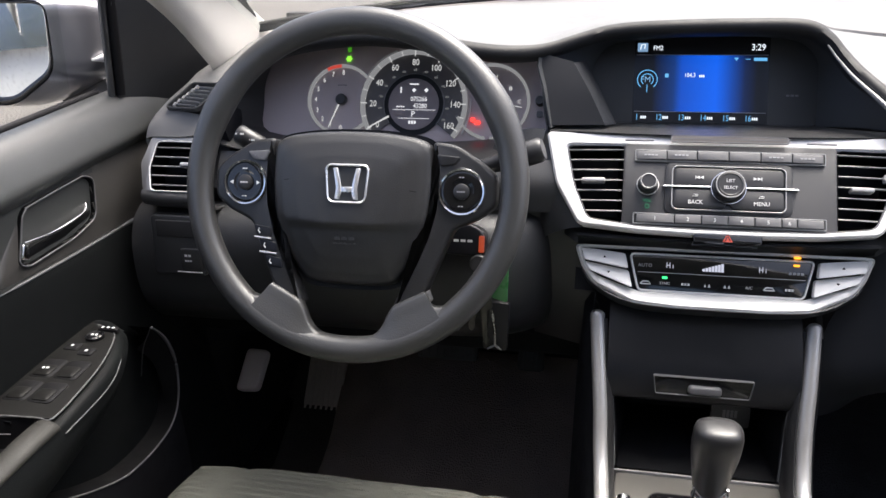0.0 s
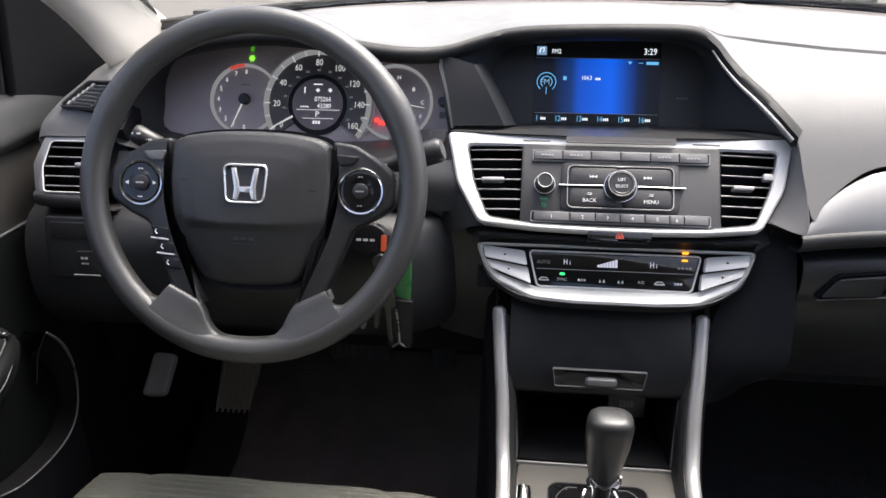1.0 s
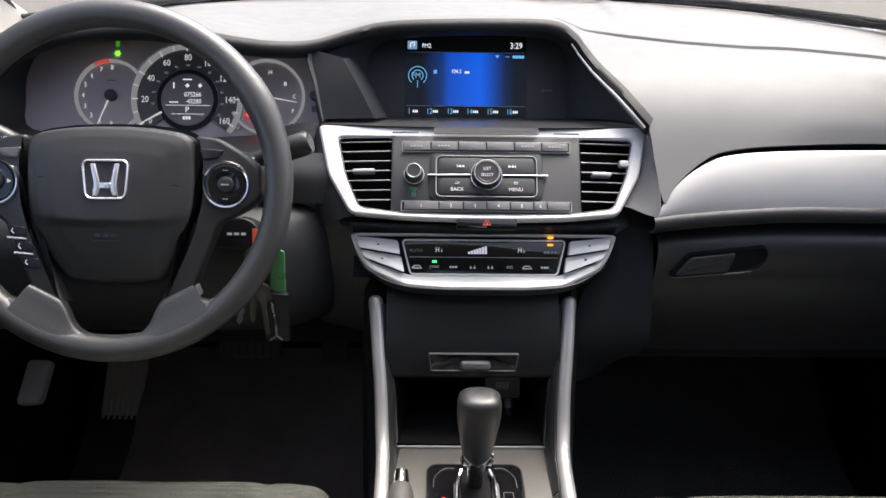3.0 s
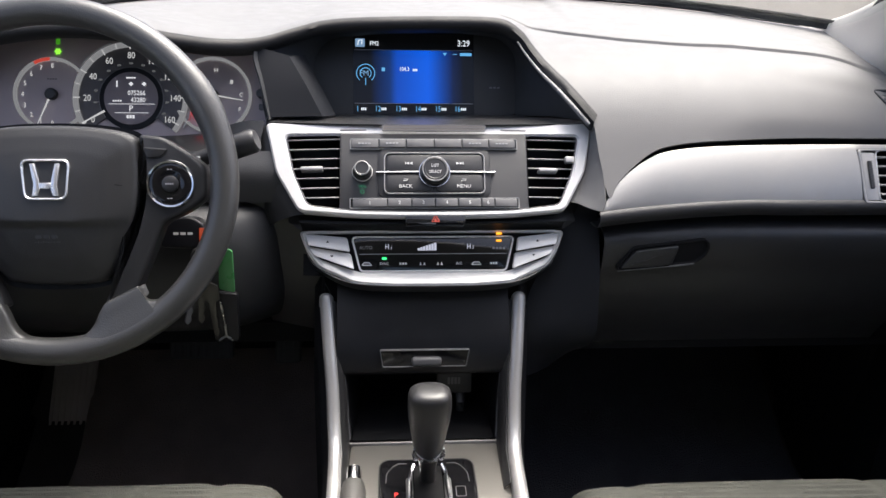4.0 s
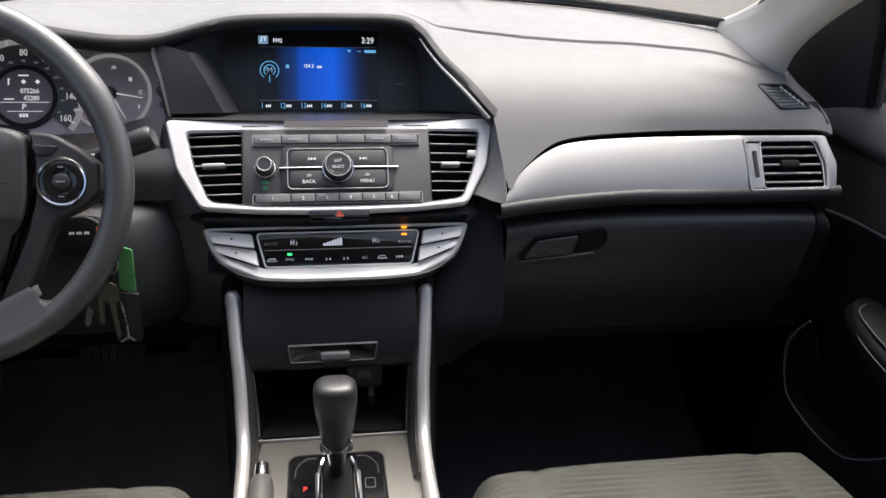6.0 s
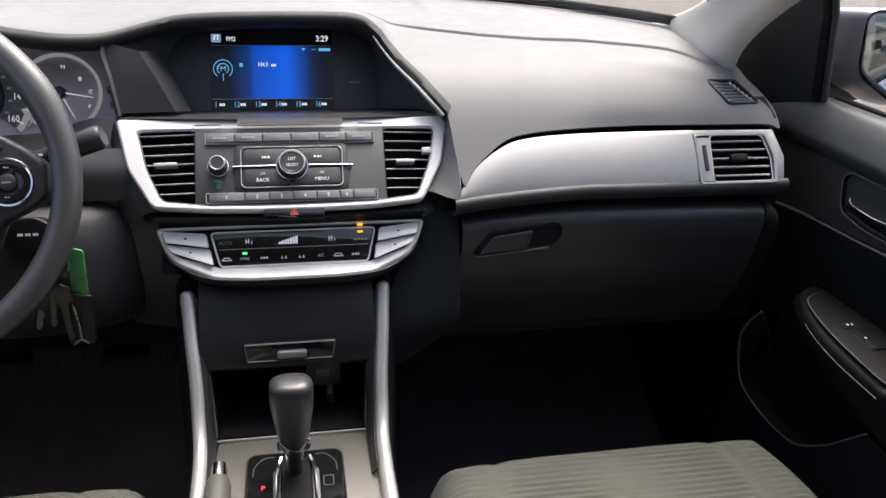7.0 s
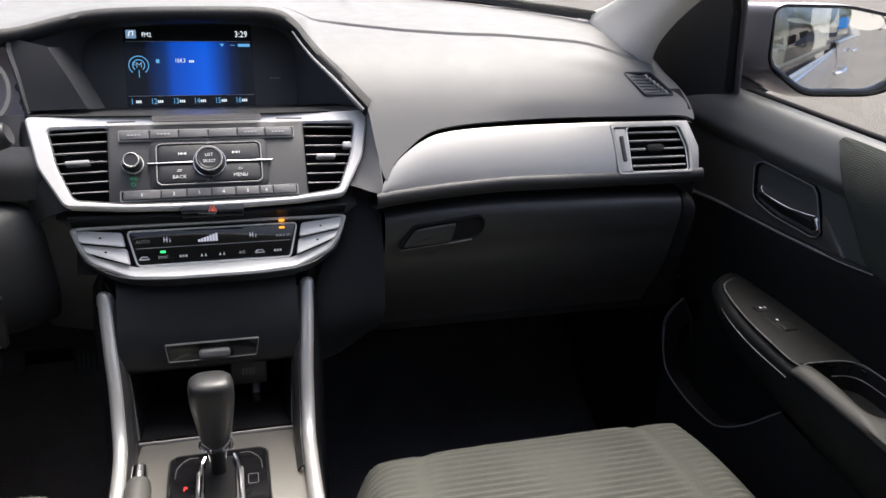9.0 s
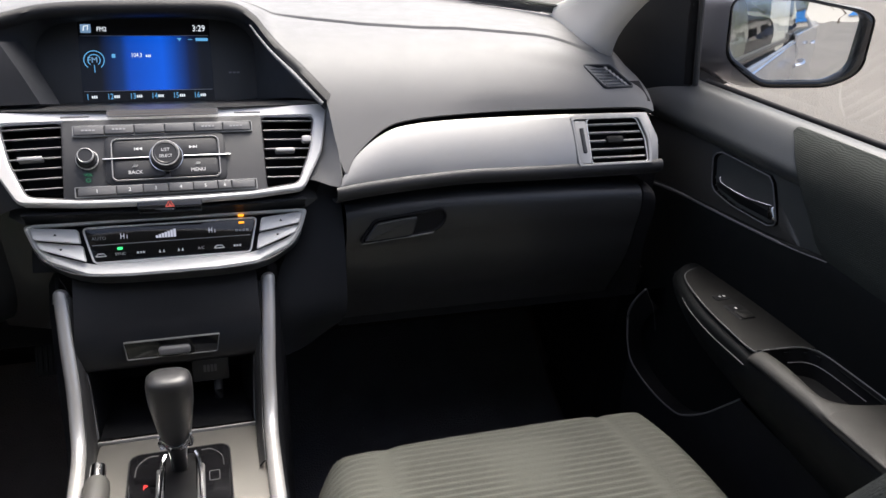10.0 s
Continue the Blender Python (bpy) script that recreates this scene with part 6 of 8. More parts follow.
def raise_(r, dz):
    return [(x, y, z + dz * max(0, (z - 0.5) / 0.215)) for x, y, z in r]
rows = [raise_(glove_row(x), dz) for x, dz in ((0.2165, -0.009), (0.25, -0.005), (0.32, 0.000), (0.40, 0.002), (0.50, 0.001), (0.58, -0.001), (0.6402, -0.004))]
world_part("lid", sheet(surf(rows, 3, 4), 0.004), GLOVE, gb, "black glove box lid", 60)
rows = [raise_(glove_row(x), dz) for x, dz in ((0.6425, -0.004), (0.650, -0.005), (0.657, -0.007), (0.663, -0.012))]
world_part("side_panel", sheet(surf(rows, 3, 4), 0.004), DARK, dash, "", 60)
gl = slab(0.2895, 0.7970, 0.6735, 1)
hol = rounded([(-0.0557, -0.0133), (-0.0370, 0.0165), (0.0530, 0.0270), (0.0585, 0.0190), (0.0558, 0.0066), (0.0424, -0.0040)], 0.006, 4)[::-1]
bm = B()
rings = [[(x, y, z) for x, y in inset(hol, d)] for d, z in ((-0.0022, -0.010), (-0.0014, 0.0016), (0.0, 0.0022), (0.0008, 0.0010), (0.0016, -0.0012))]
loops(bm, rings, cap1=True)
bm.transform(gl)
world_part("handle_recess", bm, SEAL, gb, "dark finger recess beside the handle")
bm = B()
prism(bm, rounded([(-0.0520, -0.0110), (-0.0352, 0.0130), (0.0198, 0.0195), (0.0130, -0.0060)], 0.005, 4)[::-1], -0.001, 0.0042, 0.0020)
bm.transform(gl)
world_part("handle", bm, GLOVE, gb, "black pull handle")
# highlights on the handle and recess lip, put in as pale tubes
bm = B()
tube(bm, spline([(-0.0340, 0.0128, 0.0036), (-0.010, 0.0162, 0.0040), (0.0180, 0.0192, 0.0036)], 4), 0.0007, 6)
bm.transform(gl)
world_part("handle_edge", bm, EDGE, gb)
bm = B()
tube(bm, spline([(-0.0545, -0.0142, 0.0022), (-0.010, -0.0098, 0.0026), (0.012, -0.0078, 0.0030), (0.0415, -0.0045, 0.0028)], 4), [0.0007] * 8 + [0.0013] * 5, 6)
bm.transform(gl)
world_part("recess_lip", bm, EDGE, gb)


# ---- cabin shell ----
def structure(name, bm, mat, label, category, sharp=35):
    ob = link(name, bm, mat, None, sharp=sharp)
    return tagged(ob, label, category, kind="structure")


# floor pan with toe board and tunnel sides
rows = []
for x in np.linspace(-0.76, 0.76, 9):
    rows.append([(x, -1.2, 0.10), (x, 0.2, 0.10), (x, 0.95, 0.10), (x, 1.10, 0.115), (x, 1.32, 0.24), (x, 1.42, 0.45), (x, 1.44, 0.72)])
structure("floor", sheet(surf(rows, 2, 4), 0.01), CARPET, "dark brown carpeted car floor with sloping toe board", "floor", 60)
# kick panels beside the footwells
for sx in (-1, 1):
    rows = [[(sx * 0.745, y, 0.09), (sx * 0.73, y, 0.25), (sx * 0.745, y, 0.38), (sx * 0.76, y, 0.46)] for y in (0.90, 0.95, 1.0, 1.2, 1.45)]
    structure("kick_panel", sheet(surf(rows, 2, 3), 0.006), DARK, "black plastic kick panel beside the footwell", "trim")
# unseen bulkhead and cowl walls, added to stop outside light leaking in
bm = B()
box(bm, -0.745, 0.745, 1.445, 1.465, 0.08, 0.882)
structure("wall_bulkhead", bm, SEAL, "black bulkhead behind the dashboard", "wall")
for sx in (-1, 1):
    bm = B()
    box(bm, min(sx * 0.748, sx * 0.758), max(sx * 0.748, sx * 0.758), 1.0, 1.44, 0.08, 0.77)
    structure("cowl_side", bm, SEAL, "black side wall beside the footwell", "wall")
bm = B()
box(bm, -0.74, 0.74, 0.90, 1.44, 0.50, 0.53)
structure("underdash_panel", bm, SEAL, "black panel closing the underside of the dash", "panel")
# sill plates
for sx in (-1, 1):
    rows = [[(sx * 0.712, y, 0.10), (sx * 0.714, y, 0.15), (sx * 0.725, y, 0.165), (sx * 0.80, y, 0.165), (sx * 0.82, y, -0.02)] for y in (-1.2, 0.0, 0.8, 1.40)]
    structure("door_sill", sheet(surf(rows, 2, 3), 0.006), DARK, "black plastic door sill", "sill")

# windscreen, pillars, roof
SCREEN_TOP = [(x, 0.36 - 0.08 * (x / 0.55) ** 2, 1.232 - 0.02 * (x / 0.55) ** 2) for x in np.linspace(-0.56, 0.56, 9)]
SCREEN_FOOT = [(x, deck_y(x) + 0.004, 0.901) for x in np.linspace(-0.665, 0.665, 9)]
rows = [[f, tuple((np.array(f) + np.array(t)) / 2 + np.array((0, 0.012, 0.014))), t] for f, t in zip(SCREEN_FOOT, SCREEN_TOP)]
ws = structure("windscreen", sheet(surf(rows, 3, 5), 0.0), PANE, "clear curved windscreen glass", "window")
ws.visible_shadow = False
# black band along the screen's foot, wiper
rows = [[(x, deck_y(x) - 0.002, 0.9015), (x, deck_y(x) + 0.003, 0.912), (x * 0.995, deck_y(x) - 0.004, 0.9175)] for x in np.linspace(-0.668, 0.668, 21)]
structure("screen_seal", sheet(rows, 0.003), SEAL, "black rubber seal along the windscreen foot", "seal")
wiper = thing("wiper_blade", pose(0.3, 1.45, 0.93), "black wiper blade parked outside the windscreen", "wiper")
for nm, dz, r in (("blade", 0.000, 0.004), ("arm", 0.010, 0.005)):
    bm = B()
    tube(bm, [(x, deck_y(x) + 0.035, 0.902 + dz + 0.004 * math.sin((x + 0.1) * 4)) for x in np.linspace(-0.30, 0.47, 16)], r, 8)
    world_part(nm, bm, SEAL, wiper)
# cowl outside
rows = [[(x, max(1.26, deck_y(x) + 0.01), 0.882), (x, max(1.34, deck_y(x) + 0.10), 0.872), (x, 2.0, 0.80), (x, 2.5, 0.70), (x, 2.62, 0.50), (x, 2.62, 0.0)] for x in np.linspace(-0.74, 0.74, 9)]
bonnet = thing("car_bonnet", pose(0, 1.8, 0.8), "dark grey metallic car bonnet", "car body")
world_part("panel", sheet(surf(rows, 2, 4), 0.004), PAINT, bonnet)
for sx in (-1, 1):
    lft = [(0.664, 1.21, 0.868), (0.655, 1.146, 0.902), (0.639, 1.055, 0.940), (0.610, 0.85, 1.03), (0.575, 0.60, 1.135), (0.555, 0.27, 1.215)]
    rgt = [(0.676, 1.06, 0.79), (0.660, 0.985, 0.848), (0.648, 0.915, 0.902), (0.640, 0.80, 0.985), (0.648, 0.60, 1.10), (0.635, 0.27, 1.20)]
    if sx > 0:
        lft[:3] = [(0.628, 1.225, 0.875), (0.630, 1.158, 0.905), (0.632, 1.060, 0.940)]
        rgt[2:4] = [(0.653, 0.940, 0.907), (0.644, 0.82, 0.985)]
    rows = []
    for a, b, flare in zip(lft, rgt, (2.2, 1.8, 1.2, 1.0, 1.0, 1.0) if sx > 0 else (1.0,) * 6):
        a, b = np.array(a), np.array(b)
        m1 = a * 0.75 + b * 0.25 + np.array((-0.006, -0.014, 0.0)) * flare
        m2 = a * 0.3 + b * 0.7 + np.array((-0.012, -0.016, 0.002)) * flare
        r = [a + np.array((0.005, 0.02, 0.0)), a, m1, m2, b, b + np.array((0.006, 0.05, 0.0))]
        rows.append([(sx * p[0], p[1], p[2]) for p in r])
    structure("pillar_trim", sheet(surf(rows, 5, 4), 0.004), PILLAR, "light grey windscreen pillar trim", "pillar", 60)
    rows = [[(sx * 0.644, 1.085, 0.931), (sx * 0.650, 1.083, 0.929)], [(sx * 0.634, 1.045, 0.950), (sx * 0.643, 1.042, 0.946)], [(sx * 0.594, 0.85, 1.038), (sx * 0.604, 0.85, 1.034)], [(sx * 0.548, 0.27, 1.222), (sx * 0.558, 0.27, 1.217)]]
    structure("pillar_seal", sheet(surf(rows, 4, 2), 0.004), SEAL, "black seal between windscreen and pillar", "seal")
rows = [[(x, 0.36 - 0.08 * (x / 0.55) ** 2, 1.222 - 0.02 * (x / 0.55) ** 2), (x, 0.1, 1.235 - 0.1 * x * x), (x, -0.6, 1.235 - 0.1 * x * x), (x, -1.15, 1.18 - 0.1 * x * x)] for x in np.linspace(-0.66, 0.66, 9)]
structure("ceiling", sheet(surf(rows, 2, 4), 0.02), LINER, "grey woven headliner", "ceiling")
for sx in (-1, 1):
    bm = B()
    tube(bm, spline([(sx * 0.64, 0.30, 1.195), (sx * 0.65, 0.0, 1.20), (sx * 0.65, -0.6, 1.19), (sx * 0.66, -1.15, 1.10), (sx * 0.70, -1.45, 0.90)], 4), 0.035, 10)
    structure("roof_rail", bm, LINER, "grey trimmed roof rail", "rail")
    bm = B()
    loops(bm, [[(sx * (0.70 + a), y, z) for a, y in ((0, -0.02), (0.05, -0.02), (0.05, -0.14), (0, -0.14))] for z in (0.1,)] + [[(sx * (0.715 + a), y - 0.01, 0.85) for a, y in ((0, -0.02), (0.05, -0.02), (0.05, -0.14), (0, -0.14))]] + [[(sx * (0.63 + a), y - 0.03, 1.19) for a, y in ((0, -0.02), (0.05, -0.02), (0.05, -0.12), (0, -0.12))]], cap0=True, cap1=True)
    structure("door_pillar", bm, PILLAR, "grey middle door pillar", "pillar")
    # rear door, seen in the door mirror
    rd = thing("rear_door", pose(sx * 0.8, -0.6, 0.5), "closed dark grey rear car door", "car door", "rear doors")
    bm = B()
    box(bm, min(sx * 0.74, sx * 0.78), max(sx * 0.74, sx * 0.78), -1.25, -0.05, 0.1, 0.85)
    world_part("lining", bm, DARK, rd)
    rows = [[(sx * 0.800, y, 0.846), (sx * 0.812, y, 0.840), (sx * 0.838, y, 0.70), (sx * 0.852, y, 0.55), (sx * 0.848, y, 0.30), (sx * 0.82, y, 0.02)] for y in (-0.066, -0.5, -1.0, -1.35)]
    world_part("outer_skin", sheet(surf(rows, 3, 4), 0.003), PAINT, rd, "", 70)
    bm = B()
    tube(bm, [(sx * 0.814, y, 0.846) for y in (-0.066, -0.6, -1.3)], 0.005, 8, flat=0.8)
    world_part("chrome_sill", bm, CHROME, rd)
    bm = B()
    tube(bm, spline([(sx * 0.848, -0.95, 0.74), (sx * 0.868, -0.98, 0.745), (sx * 0.868, -1.08, 0.745), (sx * 0.848, -1.11, 0.74)], 4), 0.010, 10)
    world_part("outer_handle", bm, CHROME, rd)
    bm = B()
    loops(bm, [[(sx * 0.795, y, 0.84), (sx * 0.785, y, 0.95), (sx * 0.735, y, 1.10), (sx * 0.675, y, 1.19)] for y in (-0.12, -0.6, -1.18)], close=False)
    world_part("window_pane", bm, DOORGLASS, rd)
    # rear wing and pillar
    rows = [[(sx * 0.67, y - 0.1 * k, 1.19 - 0.30 * k), (sx * 0.76, y - 0.05 * k, 1.0 - 0.1 * k), (sx * 0.812, y, 0.84), (sx * 0.85, y, 0.55), (sx * 0.82, y, 0.02)] for y, k in ((-1.20, 0), (-1.45, 0.4), (-1.75, 0.9), (-2.4, 1.1))]
    structure("rear_wing", sheet(surf(rows, 3, 4), 0.02), PAINT, "dark grey metallic rear wing", "car body", 70)
bm = B()
box(bm, -0.74, 0.74, -1.34, -1.24, 0.1, 0.90)
structure("wall_rear", bm, DARK, "dark rear seat wall", "wall")
bm = B()
box(bm, -0.72, 0.72, -1.75, -1.34, 0.86, 0.88)
structure("parcel_shelf", bm, DARK, "dark parcel shelf", "shelf")
bm = B()
loops(bm, [[(x, -1.12, 1.19 - 0.1 * x * x), (x, -1.45, 1.06), (x, -1.78, 0.88)] for x in (-0.66, -0.3, 0.3, 0.66)], close=False)
structure("rear_window", bm, TINTED, "tinted rear window", "window")
# boot lid and tail, closing the body behind the rear window
rows = [[(x, y - 0.06 * (1 - (x / 0.8) ** 2), z - 0.02 * (x / 0.8) ** 2) for x in (-0.80, -0.55, -0.2, 0.2, 0.55, 0.80)] for y, z in ((-1.74, 0.885), (-2.05, 0.885), (-2.30, 0.880), (-2.37, 0.84), (-2.40, 0.62), (-2.44, 0.55), (-2.44, 0.30), (-2.38, 0.05))]
structure("boot_lid", sheet(surf(rows, 3, 3), 0.006), PAINT, "dark grey metallic boot lid and tail", "car body", 70)

# ---- doors ----
BOWL = [tuple(p) for p in rounded([(0.790, 0.757), (0.774, 0.7660), (0.668, 0.7650), (0.6435, 0.712), (0.657, 0.7045), (0.735, 0.7035), (0.780, 0.711)], 0.013, 3)]


def cut_inside(bm, outline, flat):
    """Take out the faces whose middle lies in the outline; flat: 3D point to the outline's plane."""
    gone = []
    for f in bm.faces:
        u, v = flat(f.calc_center_median())
        odd = False
        for (u0, v0), (u1, v1) in zip(outline, outline[1:] + outline[:1]):
            if (v0 > v) != (v1 > v) and u < (u1 - u0) * (v - v0) / (v1 - v0) + u0:
                odd = not odd
        if odd:
            gone.append(f)
    bmesh.ops.delete(bm, geom=gone, context="FACES")


def front_door(sx, dy, dz, driver):
    """A closed front door seen from inside; sx: side, dy, dz: small offsets of the fitted door."""
    side = "driver's" if driver else "passenger's"
    d = thing("front_door", pose(sx * 0.74, 0.5, 0.5), "closed " + side + " door with black lining and cloth insert", "car door", "front doors")

    def P(x, y, z):
        return (sx * x, y + dy, z + dz)

    def put(name, bm, mat, label="", sharp=50, parent=None):
        if parent is None:
            return world_part(name, bm, mat, d, label, sharp)
        bm.transform(d.matrix_world.inverted())
        return part(name, bm, mat, parent, label, sharp)

    ys = (1.02, 0.95, 0.87, 0.76, 0.65, 0.55, 0.40, 0.20, 0.0)
    # upper roll below the glass
    rows = []
    for y in ys:
        rows.append([P(0.790, y, 0.832), P(0.778, y, 0.8362), P(0.762, y, 0.833), P(0.748, y, 0.819), P(0.738, y, 0.800), P(0.733, y, 0.784), P(0.742, y, 0.770)])
    put("upper_roll", sheet(surf(rows, 3, 4), 0.004), DOORTOP, "soft black upper roll", 70)
    # strip with the inner handle, from the dash to the cloth
    top = [(1.02, 0.762), (0.949, 0.769), (0.86, 0.772), (0.79, 0.774), (0.74, 0.775), (0.695, 0.7745), (0.668, 0.768), (0.645, 0.746), (0.600, 0.701)]
    bot = [(1.02, 0.655), (0.93, 0.670), (0.86, 0.678), (0.79, 0.683), (0.74, 0.686), (0.70, 0.689), (0.664, 0.692), (0.632, 0.694), (0.598, 0.697)]
    rows = [[P(0.748, a[0], a[1]), P(0.7445, a[0] * 0.8 + b[0] * 0.2, a[1] * 0.8 + b[1] * 0.2), P(0.742, a[0] * 0.4 + b[0] * 0.6, a[1] * 0.4 + b[1] * 0.6), P(0.744, b[0], b[1])] for a, b in zip(top, bot)]
    bm = sheet(surf(rows, 14, 12), 0.0)
    cut_inside(bm, [tuple(p) for p in spline(BOWL, 4, True)], lambda q: (q.y - dy, q.z - dz))
    bmesh.ops.solidify(bm, geom=bm.faces[:], thickness=0.002)
    put("handle_strip", bm, STRIP, "dark bronze strip round the inner handle", 60)
    bm = B()
    tube(bm, [P(0.7455, y, z) for y, z in [tuple(p) for p in spline(top, 4)]], 0.0016, 6)
    put("strip_edge", bm, STRIP)
    # cloth insert behind
    def roll_x(z):
        return float(np.interp(z, (0.69, 0.74, 0.784, 0.800, 0.819, 0.833), (0.7375, 0.7345, 0.733, 0.738, 0.748, 0.762)))

    rows = []
    for y, zt, zb in ((0.665, 0.8325, 0.826), (0.652, 0.833, 0.818), (0.636, 0.833, 0.801), (0.610, 0.833, 0.771), (0.584, 0.833, 0.740), (0.561, 0.833, 0.712), (0.52, 0.833, 0.702), (0.35, 0.833, 0.69), (0.15, 0.833, 0.68), (0.0, 0.833, 0.68)):
        zs = [zt + (zb - zt) * k for k in (0, 0.12, 0.3, 0.5, 0.7, 0.88, 1)]
        rows.append([P(roll_x(z) - (0.0035 if 0 < i < 6 else 0.0005), y, z) for i, z in enumerate(zs)])
    put("cloth_insert", sheet(surf(rows, 4, 4), 0.004), DOORCLOTH, "charcoal cloth insert with fine wavy ribs", 70)
    # skin between strip and cloth
    rows = [[P(0.746, y, 0.785), P(0.7465, y, 0.765), P(0.7470, y, 0.73), P(0.7475, y, 0.69)] for y in (0.80, 0.72, 0.64, 0.56, 0.48)]
    put("upper_panel", sheet(surf(rows, 2, 3), 0.003), DOORTOP, "", 60)
    # lower lining
    rows = []
    for y in ys[1:]:
        zc = float(np.interp(y, (0.544, 0.609, 0.72, 0.786, 0.86, 0.94), (0.706, 0.6975, 0.689, 0.685, 0.680, 0.670)))
        rows.append([P(0.748, y, zc), P(0.738, y, zc - 0.006), P(0.734, y, zc - 0.045), P(0.732, y, 0.58), P(0.726, y, 0.50), P(0.720, y, 0.40), P(0.705, y, 0.30), P(0.70, y, 0.215)])
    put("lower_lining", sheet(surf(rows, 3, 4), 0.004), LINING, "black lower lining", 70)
    bm = B()
    tube(bm, spline([P(0.7395, 0.93, 0.6675), P(0.7395, 0.86, 0.6765), P(0.7390, 0.79, 0.6810), P(0.7385, 0.72, 0.6855), P(0.738, 0.664, 0.690), P(0.737, 0.60, 0.6955), P(0.7355, 0.545, 0.704)], 4), [0.0026] * 6 + [0.0018] * 13 + [0.0009] * 6, 8)
    put("lining_crease", bm, KEY, "thin grey edge along the lining crease")
    # inner handle: bowl, chrome lever, lock
    bo = [tuple(p) for p in spline(BOWL, 4, True)]
    c = np.mean(bo, axis=0)
    bm = B()
    rings = [[P(x, c[0] + (y - c[0]) * s, c[1] + (z - c[1]) * s) for y, z in bo] for s, x in ((1.05, 0.7435), (1.04, 0.7395), (1.01, 0.7395))]
    for s, x in ((0.98, 0.742), (0.95, 0.755), (0.85, 0.770), (0.4, 0.774)):
        rings.append([P(x, c[0] + (y - c[0]) * s, c[1] + (z - c[1]) * s) for y, z in bo])
    loops(bm, rings, cap1=True)
    bmesh.ops.solidify(bm, geom=bm.faces[:], thickness=-0.0008)
    put("handle_bowl", bm, SEAL, "black handle bowl", 60)
    bm = B()
    tube(bm, [P(0.7392, c[0] + (y - c[0]) * 1.025, c[1] + (z - c[1]) * 1.025) for y, z in bo], 0.0011, 8, True)
    put("bowl_edge", bm, KEY)
    bm = B()
    q = spline([P(0.746, 0.776, 0.732), P(0.740, 0.764, 0.7265), P(0.738, 0.743, 0.7249), P(0.738, 0.706, 0.7247), P(0.737, 0.672, 0.7292), P(0.737, 0.653, 0.7325)], 5)
    tube(bm, q, [0.0018 + 0.0012 * i / len(q) for i in range(len(q))], 10, flat=0.8)
    put("lever", bm, CHROME, "chrome pull lever", 60)
    bm = B()
    o = rounded([(0.662, 0.729), (0.6515, 0.7325), (0.6440, 0.7175), (0.656, 0.7115)], 0.003, 3)
    loops(bm, [[P(x, y, z) for y, z in inset(o, d)] for x, d in ((0.748, 0), (0.7375, 0), (0.7360, 0.0015))], cap0=True, cap1=True)
    put("lever_end", bm, CHROME, "chrome end of the lever")
    bm = B()
    o = rounded([(0.682, 0.757), (0.664, 0.756), (0.660, 0.738), (0.680, 0.738)], 0.004, 3)
    loops(bm, [[P(x, y, z) for y, z in inset(o, d)] for x, d in ((0.770, 0), (0.752, 0), (0.750, 0.002))], cap0=True, cap1=True)
    put("lock_tab", bm, SATIN, "dark grey lock tab")
    bm = B()
    o = rounded([(0.781, 0.723), (0.660, 0.722), (0.655, 0.709), (0.725, 0.707), (0.778, 0.713)], 0.005, 3)
    loops(bm, [[P(x, y, z) for y, z in inset(o, d)] for x, d in ((0.768, 0), (0.746, 0), (0.744, 0.002))], cap0=True, cap1=True)
    put("lever_body", bm, SEAL, "dark body of the pull lever")
    # armrest: pod with switch plate, grip and cup
    def yw(y):
        """The driver's armrest is shorter in front."""
        return y if y < 0.56 or not driver else 0.56 + (y - 0.56) * 0.78

    pod = [(0.784, 0.727, 0.588, 0.578), (0.777, 0.705, 0.592, 0.570), (0.762, 0.688, 0.595, 0.560), (0.72, 0.668, 0.596, 0.545), (0.66, 0.652, 0.596, 0.53), (0.58, 0.645, 0.596, 0.52), (0.50, 0.643, 0.595, 0.51), (0.42, 0.643, 0.593, 0.50), (0.30, 0.644, 0.590, 0.49), (0.15, 0.648, 0.588, 0.48), (0.0, 0.652, 0.586, 0.47)]
    rows = []
    for y, xi, zt, zb in pod:
        rows.append([P(0.734, yw(y), zt + 0.003), P((xi + 0.73) / 2, yw(y), zt + 0.002), P(xi + 0.010, yw(y), zt - 0.001), P(xi + 0.001, yw(y), zt - 0.012), P(xi + 0.004, yw(y), (zt + zb) / 2), P(xi + 0.03, yw(y), zb), P(0.734, yw(y), zb - 0.03)])
    cup = [tuple(p) for p in spline([(0.669, 0.5300), (0.707, 0.5255), (0.723, 0.5155), (0.7285, 0.502), (0.730, 0.469), (0.7315, 0.425), (0.726, 0.411), (0.705, 0.4095), (0.682, 0.416), (0.667, 0.427), (0.663, 0.445), (0.667, 0.489)], 4, True)]
    bm = sheet(surf(rows, 12, 10), 0.0)
    cut_inside(bm, cup, lambda q: (sx * q.x, q.y - dy) if q.z - dz > 0.57 else (9.0, 9.0))
    bmesh.ops.recalc_face_normals(bm, faces=bm.faces)
    bmesh.ops.solidify(bm, geom=bm.faces[:], thickness=0.003)
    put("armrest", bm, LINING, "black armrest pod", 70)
    plate = [P(x, yw(y), z) for x, y, z in ((0.722, 0.757, 0.5985), (0.698, 0.745, 0.5990), (0.681, 0.722, 0.5995), (0.6635, 0.66, 0.6005), (0.6555, 0.60, 0.6005), (0.6530, 0.536, 0.6000))]
